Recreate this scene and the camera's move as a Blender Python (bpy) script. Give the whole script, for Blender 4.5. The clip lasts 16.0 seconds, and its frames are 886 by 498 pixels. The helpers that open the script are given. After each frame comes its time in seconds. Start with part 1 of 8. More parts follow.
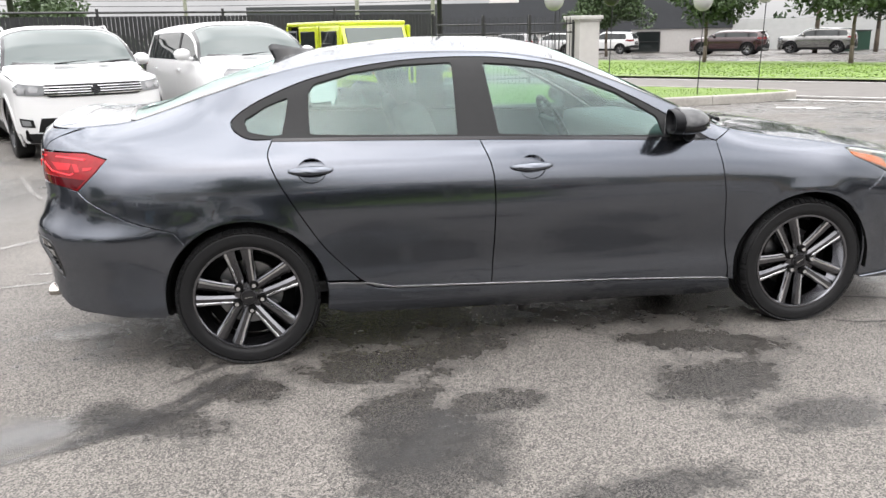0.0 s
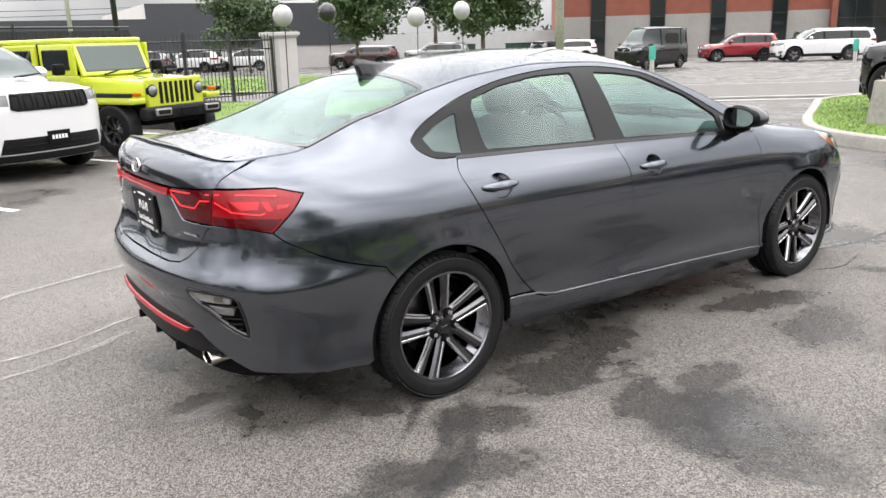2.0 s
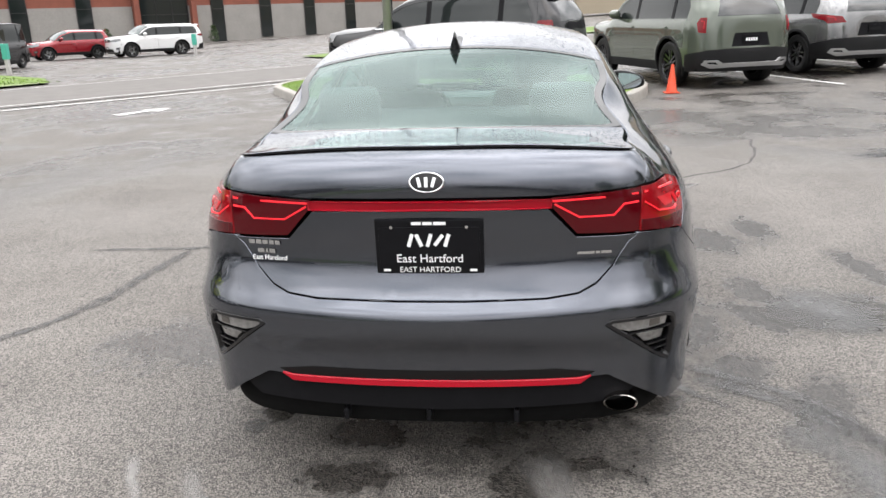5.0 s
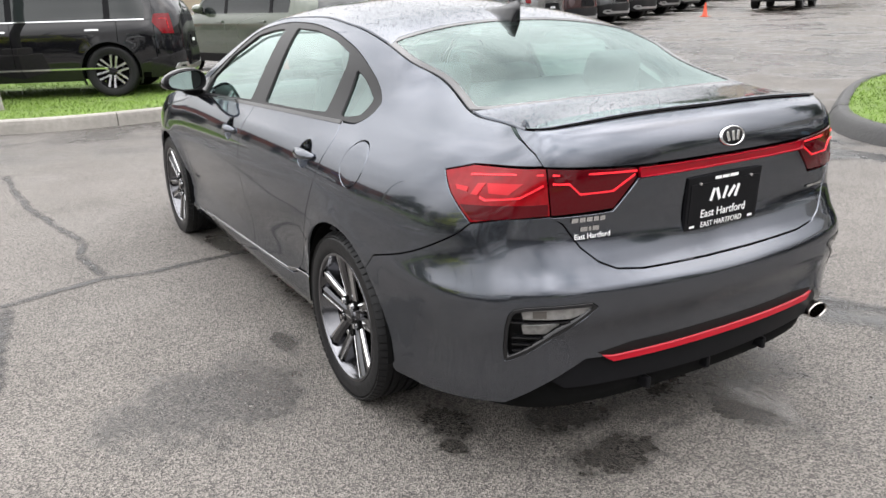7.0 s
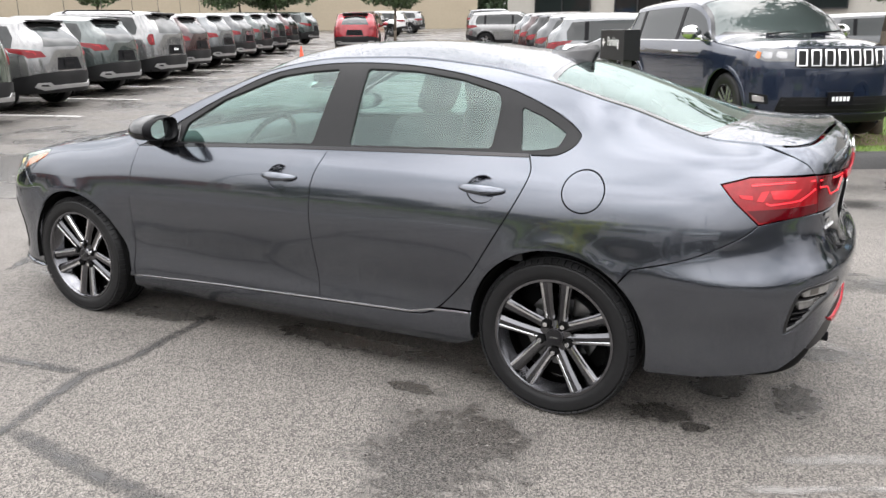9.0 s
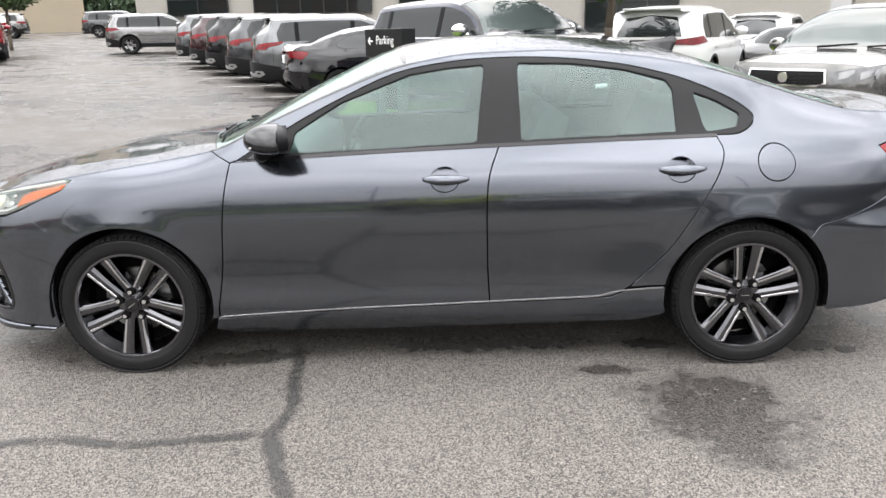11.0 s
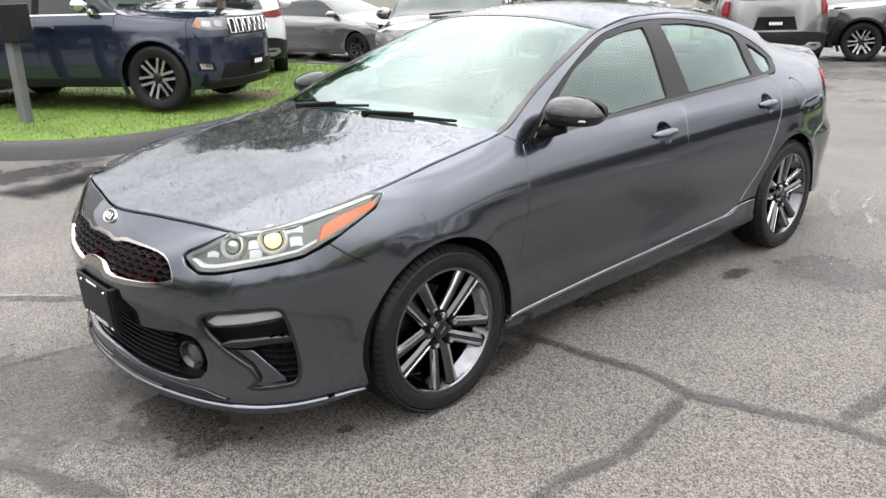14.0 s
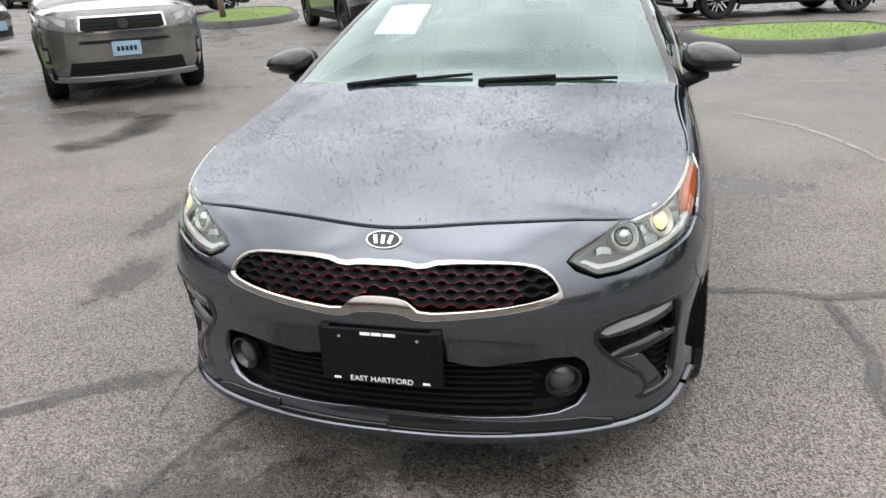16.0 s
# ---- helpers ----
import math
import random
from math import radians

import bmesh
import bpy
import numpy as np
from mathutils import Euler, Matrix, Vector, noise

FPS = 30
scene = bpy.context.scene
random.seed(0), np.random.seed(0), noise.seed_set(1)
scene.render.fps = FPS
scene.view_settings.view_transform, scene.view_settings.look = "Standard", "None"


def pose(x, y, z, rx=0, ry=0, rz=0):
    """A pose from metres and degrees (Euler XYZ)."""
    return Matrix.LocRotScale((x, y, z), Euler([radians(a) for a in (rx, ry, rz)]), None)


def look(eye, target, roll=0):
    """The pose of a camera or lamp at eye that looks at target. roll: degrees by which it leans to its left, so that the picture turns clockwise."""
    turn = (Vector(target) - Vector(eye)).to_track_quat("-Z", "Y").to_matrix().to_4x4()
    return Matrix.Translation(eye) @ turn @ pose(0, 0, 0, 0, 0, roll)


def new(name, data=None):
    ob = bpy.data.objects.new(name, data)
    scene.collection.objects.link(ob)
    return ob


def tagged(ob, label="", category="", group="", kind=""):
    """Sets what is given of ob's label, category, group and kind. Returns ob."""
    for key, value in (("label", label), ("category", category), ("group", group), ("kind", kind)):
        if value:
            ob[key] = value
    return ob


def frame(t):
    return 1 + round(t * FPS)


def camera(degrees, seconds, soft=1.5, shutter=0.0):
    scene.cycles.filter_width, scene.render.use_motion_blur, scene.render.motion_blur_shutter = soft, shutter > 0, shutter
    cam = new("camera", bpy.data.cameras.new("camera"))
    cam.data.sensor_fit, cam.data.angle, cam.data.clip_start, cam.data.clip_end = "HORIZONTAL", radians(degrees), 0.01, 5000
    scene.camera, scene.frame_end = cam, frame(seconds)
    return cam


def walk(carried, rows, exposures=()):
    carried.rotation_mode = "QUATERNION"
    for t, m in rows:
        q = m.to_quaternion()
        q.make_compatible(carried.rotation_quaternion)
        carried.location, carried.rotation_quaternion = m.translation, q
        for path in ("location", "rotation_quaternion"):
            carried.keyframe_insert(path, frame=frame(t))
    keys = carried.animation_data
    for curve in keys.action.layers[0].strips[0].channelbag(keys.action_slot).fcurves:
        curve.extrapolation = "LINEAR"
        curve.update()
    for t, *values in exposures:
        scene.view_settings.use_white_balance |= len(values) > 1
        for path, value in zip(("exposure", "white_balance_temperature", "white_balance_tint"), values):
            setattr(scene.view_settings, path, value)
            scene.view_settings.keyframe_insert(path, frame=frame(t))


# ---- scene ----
from mathutils.geometry import delaunay_2d_cdt

cam = camera(58.6, 16.0)
PATH = [
    (0, (-0.99, -4.341, 1.46), (-0.699, -2.435, 0.928), -1.1),
    (0.5, (-1.58, -4.25, 1.456), (-1.058, -2.391, 0.938), -1.2),
    (1, (-2.143, -4.076, 1.465), (-1.399, -2.292, 0.951), -1.7),
    (1.5, (-2.676, -3.78, 1.484), (-1.746, -2.085, 0.973), -1.8),
    (2, (-3.194, -3.428, 1.496), (-2.065, -1.86, 0.981), -1.7),
    (2.5, (-3.578, -2.951, 1.499), (-2.286, -1.521, 0.964), -1.4),
    (3, (-3.953, -2.494, 1.479), (-2.506, -1.235, 0.915), -2.1),
    (3.5, (-4.211, -1.96, 1.456), (-2.597, -0.93, 0.877), -2.4),
    (4, (-4.42, -1.408, 1.461), (-2.666, -0.639, 0.884), -2.0),
    (4.2, (-4.495, -1.174, 1.485), (-2.695, -0.514, 0.913), -2.1),
    (6.3, (-4.227, 1.182, 1.451), (-2.407, 0.607, 0.853), -1.2),
    (6.5, (-4.145, 1.416, 1.448), (-2.368, 0.723, 0.845), -1.3),
    (7, (-3.88, 1.915, 1.432), (-2.23, 0.961, 0.826), -1.6),
    (7.5, (-3.542, 2.37, 1.467), (-2.045, 1.178, 0.884), -1.4),
    (8, (-3.219, 2.855, 1.489), (-1.901, 1.453, 0.945), -1.1),
    (8.5, (-2.777, 3.226, 1.483), (-1.66, 1.653, 0.956), -0.7),
    (9, (-2.314, 3.617, 1.469), (-1.415, 1.91, 0.941), -0.4),
    (9.5, (-1.793, 3.869, 1.452), (-1.069, 2.087, 0.904), -0.9),
    (9.7, (-1.566, 3.948, 1.486), (-0.921, 2.137, 0.934), -0.8),
    (11.8, (0.899, 4.164, 1.451), (0.538, 2.271, 0.915), -2.1),
    (12, (1.138, 4.083, 1.478), (0.695, 2.209, 0.937), -2.3),
    (12.5, (1.73, 3.879, 1.475), (1.047, 2.082, 0.925), -1.9),
    (13, (2.231, 3.613, 1.476), (1.331, 1.918, 0.912), -2.3),
    (13.5, (2.689, 3.239, 1.5), (1.605, 1.664, 0.914), -1.6),
    (14, (3.13, 2.862, 1.509), (1.861, 1.448, 0.886), -1.7),
    (14.5, (3.444, 2.357, 1.501), (2.024, 1.116, 0.834), -1.9),
    (15, (3.793, 1.841, 1.506), (2.235, 0.787, 0.826), -1.9),
    (15.5, (3.957, 1.259, 1.48), (2.264, 0.457, 0.781), -1.9),
    (16, (4.069, 0.664, 1.489), (2.26, 0.186, 0.781), -2.5),
]
EXPOSURES = [(0, 1.50), (2, 1.44), (3.5, 1.30), (5, 1.28), (7, 1.32), (8.5, 1.46), (9.5, 1.54), (12, 1.50), (14, 1.42), (15, 1.24), (16, 1.12)]
walk(cam, [(t, look(eye, target, roll)) for t, eye, target, roll in PATH], EXPOSURES)

# ---------------------------------------------------------------- world and sun
world = bpy.data.worlds.new("overcast_sky")
scene.world = world
world.use_nodes = True
wn, wl = world.node_tree.nodes, world.node_tree.links
wn.clear()
sky = wn.new("ShaderNodeTexSky")
sky.sky_type, sky.sun_disc = "NISHITA", False
sky.sun_elevation, sky.sun_rotation = radians(50), radians(200)
sky.air_density, sky.dust_density = 1.0, 4.0
coord, cloud, ramp = wn.new("ShaderNodeTexCoord"), wn.new("ShaderNodeTexNoise"), wn.new("ShaderNodeValToRGB")
cloud.inputs["Scale"].default_value, cloud.inputs["Detail"].default_value = 2.6, 5
ramp.color_ramp.elements[0].position, ramp.color_ramp.elements[0].color = 0.34, (4.4, 4.5, 4.65, 1)
ramp.color_ramp.elements[1].position, ramp.color_ramp.elements[1].color = 0.68, (10.8, 10.6, 10.7, 1)
veil, back, wout = wn.new("ShaderNodeMix"), wn.new("ShaderNodeBackground"), wn.new("ShaderNodeOutputWorld")
veil.data_type, veil.inputs["Factor"].default_value = "RGBA", 0.95
wl.new(coord.outputs["Generated"], cloud.inputs["Vector"])
wl.new(cloud.outputs["Fac"], ramp.inputs["Fac"])
wl.new(sky.outputs["Color"], veil.inputs["A"])
wl.new(ramp.outputs["Color"], veil.inputs["B"])
split, grad, dim = wn.new("ShaderNodeSeparateXYZ"), wn.new("ShaderNodeMapRange"), wn.new("ShaderNodeMix")
wl.new(coord.outputs["Generated"], split.inputs[0])
wl.new(split.outputs["Z"], grad.inputs["Value"])
grad.inputs["To Min"].default_value, grad.inputs["To Max"].default_value = 0.215, 2.10
dim.data_type, dim.blend_type, dim.inputs["Factor"].default_value = "RGBA", "MULTIPLY", 1.0
wl.new(veil.outputs["Result"], dim.inputs["A"])
wl.new(grad.outputs["Result"], dim.inputs["B"])
wl.new(dim.outputs["Result"], back.inputs["Color"])
back.inputs["Strength"].default_value = 0.13
wl.new(back.outputs["Background"], wout.inputs["Surface"])
sun = new("sun", bpy.data.lights.new("sun", "SUN"))
sun.data.energy, sun.data.angle, sun.data.color = 0.6, radians(140), (1.0, 0.97, 0.93)
sun.matrix_world = pose(0, 0, 30, 40, 0, 160)


# ---------------------------------------------------------------- materials
def material(name, color, rough=0.5, metal=0.0, coat=0.0, grain=0.0, scale=40.0, bump=0.0, emit=0.0, alpha=1.0, spec=0.5, spread=0.0):
    """A plain surface with grain at two scales."""
    m = bpy.data.materials.new(name)
    m.use_nodes = True
    n, l = m.node_tree.nodes, m.node_tree.links
    b = n["Principled BSDF"]
    b.inputs["Base Color"].default_value = (*color, 1)
    b.inputs["Roughness"].default_value, b.inputs["Metallic"].default_value = rough, metal
    b.inputs["Coat Weight"].default_value, b.inputs["Coat Roughness"].default_value = coat, 0.03
    b.inputs["Specular IOR Level"].default_value = spec
    if emit:
        b.inputs["Emission Color"].default_value, b.inputs["Emission Strength"].default_value = (*color, 1), emit
    if grain or bump:
        tc, a, c = n.new("ShaderNodeTexCoord"), n.new("ShaderNodeTexNoise"), n.new("ShaderNodeTexNoise")
        a.inputs["Scale"].default_value, a.inputs["Detail"].default_value = scale, 4
        c.inputs["Scale"].default_value, c.inputs["Detail"].default_value = scale / 12, 3
        l.new(tc.outputs["Object"], a.inputs["Vector"])
        l.new(tc.outputs["Object"], c.inputs["Vector"])
        add, ran, mix = n.new("ShaderNodeMath"), n.new("ShaderNodeMapRange"), n.new("ShaderNodeMix")
        add.operation = "ADD"
        l.new(a.outputs["Fac"], add.inputs[0])
        l.new(c.outputs["Fac"], add.inputs[1])
        ran.inputs["From Min"].default_value, ran.inputs["From Max"].default_value = 0.6, 1.4
        ran.inputs["To Min"].default_value, ran.inputs["To Max"].default_value = 1 - grain, 1 + grain
        l.new(add.outputs[0], ran.inputs["Value"])
        mix.data_type, mix.blend_type, mix.inputs["Factor"].default_value = "RGBA", "MULTIPLY", 1
        mix.inputs["A"].default_value = (*color, 1)
        l.new(ran.outputs[0], mix.inputs["B"])
        l.new(mix.outputs["Result"], b.inputs["Base Color"])
        if bump:
            bp = n.new("ShaderNodeBump")
            bp.inputs["Strength"].default_value, bp.inputs["Distance"].default_value = bump, 0.01
            l.new(a.outputs["Fac"], bp.inputs["Height"])
            l.new(bp.outputs["Normal"], b.inputs["Normal"])
    return m


def glass_material(name, tint, gloss=0.05, rise=3.5):
    """Thin glass: clear with a tint, with mirror gloss that grows towards grazing views."""
    m = bpy.data.materials.new(name)
    m.use_nodes = True
    n, l = m.node_tree.nodes, m.node_tree.links
    n.remove(n["Principled BSDF"])
    clear, shine, mix, fres = (n.new("ShaderNode" + k) for k in ("BsdfTransparent", "BsdfGlossy", "MixShader", "LayerWeight"))
    power, ran = n.new("ShaderNodeMath"), n.new("ShaderNodeMapRange")
    clear.inputs["Color"].default_value = (*tint, 1)
    shine.inputs["Roughness"].default_value = 0.01
    shine.inputs["Color"].default_value = (0.84, 1.0, 0.965, 1)
    fres.inputs["Blend"].default_value = 0.5
    power.operation, power.inputs[1].default_value = "POWER", rise
    l.new(fres.outputs["Facing"], power.inputs[0])
    ran.inputs["To Min"].default_value, ran.inputs["To Max"].default_value = gloss, 0.95
    l.new(power.outputs[0], ran.inputs["Value"])
    l.new(ran.outputs[0], mix.inputs[0])
    l.new(clear.outputs[0], mix.inputs[1])
    l.new(shine.outputs[0], mix.inputs[2])
    l.new(mix.outputs[0], n["Material Output"].inputs["Surface"])
    return m


def wet_paint(name, color, rough, metal):
    """Metallic paint under clear lacquer, with raindrops standing where it faces up."""
    m = material(name, color, rough, metal, coat=1.0)
    n, l = m.node_tree.nodes, m.node_tree.links
    b = n["Principled BSDF"]
    tc, geo, sep = n.new("ShaderNodeTexCoord"), n.new("ShaderNodeNewGeometry"), n.new("ShaderNodeSeparateXYZ")
    l.new(geo.outputs["Normal"], sep.inputs[0])
    up = n.new("ShaderNodeMapRange")
    up.inputs["From Min"].default_value, up.inputs["From Max"].default_value = 0.84, 0.95
    l.new(sep.outputs["Z"], up.inputs["Value"])
    total = None
    for scale, size in ((75.0, 0.30), (150.0, 0.34)):
        vor, drop, some = n.new("ShaderNodeTexVoronoi"), n.new("ShaderNodeMapRange"), n.new("ShaderNodeMath")
        patch, pick = n.new("ShaderNodeTexNoise"), n.new("ShaderNodeMapRange")
        vor.inputs["Scale"].default_value = scale
        patch.inputs["Scale"].default_value, patch.inputs["Detail"].default_value = scale / 22, 3
        l.new(tc.outputs["Object"], vor.inputs["Vector"])
        l.new(tc.outputs["Object"], patch.inputs["Vector"])
        drop.interpolation_type = "SMOOTHSTEP"
        drop.inputs["From Min"].default_value, drop.inputs["From Max"].default_value = size, size * 0.25
        l.new(vor.outputs["Distance"], drop.inputs["Value"])
        pick.inputs["From Min"].default_value, pick.inputs["From Max"].default_value = 0.40, 0.58
        l.new(patch.outputs["Fac"], pick.inputs["Value"])
        some.operation = "MULTIPLY"
        l.new(drop.outputs[0], some.inputs[0])
        l.new(pick.outputs[0], some.inputs[1])
        if total is None:
            total = some
        else:
            add = n.new("ShaderNodeMath")
            l.new(total.outputs[0], add.inputs[0])
            l.new(some.outputs[0], add.inputs[1])
            total = add
    bp = n.new("ShaderNodeBump")
    bp.inputs["Distance"].default_value = 0.0036
    l.new(up.outputs[0], bp.inputs["Strength"])
    l.new(total.outputs[0], bp.inputs["Height"])
    l.new(bp.outputs["Normal"], b.inputs["Coat Normal"])
    b.inputs["Specular Tint"].default_value = (0.42, 0.44, 0.48, 1)
    return m


PAINT = wet_paint("graphite_metallic_paint", (0.086, 0.094, 0.111), 0.17, 0.95)
BLACK_GLOSS = material("gloss_black", (0.008, 0.008, 0.009), 0.10, spec=0.45)
BLACK_TRIM = material("satin_black_trim", (0.008, 0.008, 0.009), 0.35, grain=0.15, scale=300, spec=0.07)
SURROUND = material("window_surround_black", (0.013, 0.013, 0.0135), 0.38, grain=0.1, scale=300, spec=0.17)
DROP = material("raindrop_water", (0.045, 0.048, 0.054), 0.03, spec=0.5)
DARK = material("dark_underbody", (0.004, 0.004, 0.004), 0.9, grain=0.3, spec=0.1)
RUBBER = material("tyre_rubber", (0.009, 0.009, 0.0095), 0.5, grain=0.25, scale=60, bump=0.15, spec=0.22)
ALLOY_DARK = material("dark_alloy", (0.028, 0.028, 0.030), 0.25, 0.7)
ALLOY = material("machined_alloy", (0.50, 0.50, 0.51), 0.2, 1.0)
SPOKE_FACE = material("dark_machined_alloy", (0.62, 0.62, 0.63), 0.16, 1.0, grain=0.08, scale=60)
SPOKE = material("dark_chrome_spoke", (0.115, 0.115, 0.122), 0.13, 1.0, grain=0.10, scale=30)
BARREL = material("dark_chrome_barrel", (0.16, 0.16, 0.17), 0.16, 1.0)
CHROME = material("chrome", (0.72, 0.72, 0.72), 0.08, 1.0)
GLASS = glass_material("tinted_glass", (0.55, 0.70, 0.665), 0.072)
SCREEN = glass_material("tinted_screen_glass", (0.46, 0.62, 0.58), 0.062, 3.3)
REAR_SCREEN = glass_material("tinted_rear_glass", (0.50, 0.66, 0.62), 0.06, 5.0)
CLEAR = glass_material("clear_lens", (0.93, 0.94, 0.94), 0.05)
RED_TRIM = material("red_trim", (0.33, 0.005, 0.015), 0.22, spec=0.3)
RED_LENS = material("red_lens", (0.20, 0.003, 0.006), 0.06, spec=0.35, grain=0.25, scale=50)
RED_DEEP = material("deep_red_lens", (0.060, 0.001, 0.003), 0.06, spec=0.35)

# ---------------------------------------------------------------- surface maths
TOP = 2.3


def pchip(xs, ys):
    """A smooth curve through the points that never overshoots them."""
    xs, ys = np.array(xs, float), np.array(ys, float)
    for i in range(1, len(xs)):
        xs[i] = max(xs[i], xs[i - 1] + 1e-3)
    h, d = np.diff(xs), np.diff(ys) / np.diff(xs)
    m = np.zeros(len(xs))
    for i in range(1, len(xs) - 1):
        if d[i - 1] * d[i] > 0:
            a, b = 2 * h[i] + h[i - 1], h[i] + 2 * h[i - 1]
            m[i] = (a + b) / (a / d[i - 1] + b / d[i])
    m[0], m[-1] = d[0], d[-1]

    def at(q):
        q = np.asarray(q, float)
        i = np.clip(np.searchsorted(xs, q) - 1, 0, len(h) - 1)
        t = np.clip((q - xs[i]) / h[i], 0, 1)
        return (ys[i] * (1 + 2 * t) * (1 - t) ** 2 + h[i] * m[i] * t * (1 - t) ** 2
                + ys[i + 1] * t * t * (3 - 2 * t) + h[i] * m[i + 1] * t * t * (t - 1))
    return at


def smooth_curve(pts, n=1600):
    """A natural cubic spline through plan points, mirrored at both ends, sampled evenly by length."""
    p = np.array(pts, float)
    ext = np.vstack([p[:0:-1] * (1, -1), p, p[-2::-1] * (1, -1)])
    s = np.r_[0, np.cumsum(np.linalg.norm(np.diff(ext, axis=0), axis=1))]
    h = np.diff(s)
    k = len(s)
    a, r = np.zeros((k, k)), np.zeros((k, 2))
    a[0, 0] = a[-1, -1] = 1
    for i in range(1, k - 1):
        a[i, i - 1:i + 2] = h[i - 1], 2 * (h[i - 1] + h[i]), h[i]
        r[i] = 6 * ((ext[i + 1] - ext[i]) / h[i] - (ext[i] - ext[i - 1]) / h[i - 1])
    m = np.linalg.solve(a, r)
    q = np.linspace(s[len(p) - 1], s[2 * len(p) - 2], n)
    i = np.clip(np.searchsorted(s, q) - 1, 0, k - 2)
    t, hi = (q - s[i])[:, None], h[i][:, None]
    b = (ext[i + 1] - ext[i]) / hi - hi * (2 * m[i] + m[i + 1]) / 6
    return ext[i] + b * t + m[i] / 2 * t ** 2 + (m[i + 1] - m[i]) / (6 * hi) * t ** 3


class Shape:
    """The skin of a vehicle. Side: u runs along the plan outline (u = x amidships, more towards the nose), z is the height.
    Top: a height over x and y that meets the side along the edge line."""

    def __init__(self, outline, sections, centre, edge, power=2.4, arches=(), arch_r=0.34, flare=0.010):
        c = smooth_curve(outline)
        s = np.r_[0, np.cumsum(np.linalg.norm(np.diff(c, axis=0), axis=1))]
        mid = np.argmin(np.abs(c[:, 0]))
        self.u = (s[mid] - s + c[mid, 0])[::-1]
        self.c = c[::-1]
        t = np.gradient(self.c, axis=0)
        t /= np.linalg.norm(t, axis=1)[:, None]
        self.n = np.stack([-t[:, 1], t[:, 0]], 1)
        self.u0, self.u1 = self.u[0], self.u[-1]
        self.zs = np.linspace(0.05, TOP, 460)
        keys, rows = [], []
        for u, pts in sections:
            u = self.u1 if u == "front" else self.u0 if u == "rear" else u
            pts = np.array(pts, float).reshape(-1, 2)
            keys.append(u), rows.append(pchip(pts[:, 0], pts[:, 1])(np.clip(self.zs, pts[0, 0], pts[-1, 0])))
        order = np.argsort(keys)
        keys, rows = np.array(keys)[order], np.array(rows)[order]
        self.us = np.linspace(self.u0, self.u1, 900)
        self.table = np.stack([pchip(keys, rows[:, j])(self.us) for j in range(len(self.zs))], 1)
        ker = np.exp(-np.linspace(-2, 2, 9) ** 2)
        ker /= ker.sum()
        pad = np.pad(self.table, ((0, 0), (4, 4)), mode="edge")
        self.table = sum(k * pad[:, i:i + len(self.zs)] for i, k in enumerate(ker))
        ker = np.exp(-np.linspace(-2, 2, 41) ** 2)
        ker /= ker.sum()
        pad = np.pad(self.table, ((20, 20), (0, 0)), mode="reflect")
        self.table = sum(k * pad[i:i + len(self.us)] for i, k in enumerate(ker))
        self.arches, self.arch_r, self.flare = arches, arch_r, flare
        self.zc, self.power = pchip(*zip(*centre)), power
        ex, ez = zip(*edge)
        self.zE = pchip(ex, ez)
        self.ex0, self.ex1 = ex[0], ex[-1]
        xs = np.linspace(ex[0], ex[-1], 400)
        self.exs, self.eys = xs, self.side(self.u_of_x(xs), self.zE(xs))[:, 1]

    def u_of_x(self, x):
        return np.interp(x, self.c[:, 0], self.u)

    def inset(self, u, z):
        a = np.clip((u - self.us[0]) / (self.us[1] - self.us[0]), 0, len(self.us) - 1.001)
        b = np.clip((z - self.zs[0]) / (self.zs[1] - self.zs[0]), 0, len(self.zs) - 1.001)
        i, j = a.astype(int), b.astype(int)
        a, b = a - i, b - j
        g = self.table
        d = (g[i, j] * (1 - a) + g[i + 1, j] * a) * (1 - b) + (g[i, j + 1] * (1 - a) + g[i + 1, j + 1] * a) * b
        for ax, az in self.arches:
            r = np.hypot(u - ax, z - az)
            d = d - self.flare * np.exp(-((r - self.arch_r) / 0.055) ** 2)
        return d

    def side(self, u, z, lift=0.0):
        """Points of the left side; past the nose and the tail the skin goes on round to the right side."""
        u, z = np.broadcast_arrays(np.asarray(u, float), np.asarray(z, float))
        v = np.where(u > self.u1, 2 * self.u1 - u, np.where(u < self.u0, 2 * self.u0 - u, u))
        flip = np.where((u > self.u1) | (u < self.u0), -1.0, 1.0)
        c = np.stack([np.interp(v, self.u, self.c[:, k]) for k in (0, 1)], -1)
        n = np.stack([np.interp(v, self.u, self.n[:, k]) for k in (0, 1)], -1)
        n /= np.linalg.norm(n, axis=-1)[..., None]
        p = c - n * (self.inset(v, z) - lift)[..., None]
        return np.stack([p[..., 0], p[..., 1] * flip, z], -1)

    def top(self, x, y, lift=0.0):
        x, y = np.broadcast_arrays(np.asarray(x, float), np.asarray(y, float))
        ye = np.interp(x, self.exs, self.eys)
        ze = self.zE(np.clip(x, self.ex0, self.ex1))
        z = ze + (self.zc(x) - ze) * (1 - np.minimum(np.abs(y) / ye, 1.15) ** self.power)
        return np.stack([x, y, z + lift + self.bump(x, y)], -1)

    def bump(self, x, y):
        return 0.0

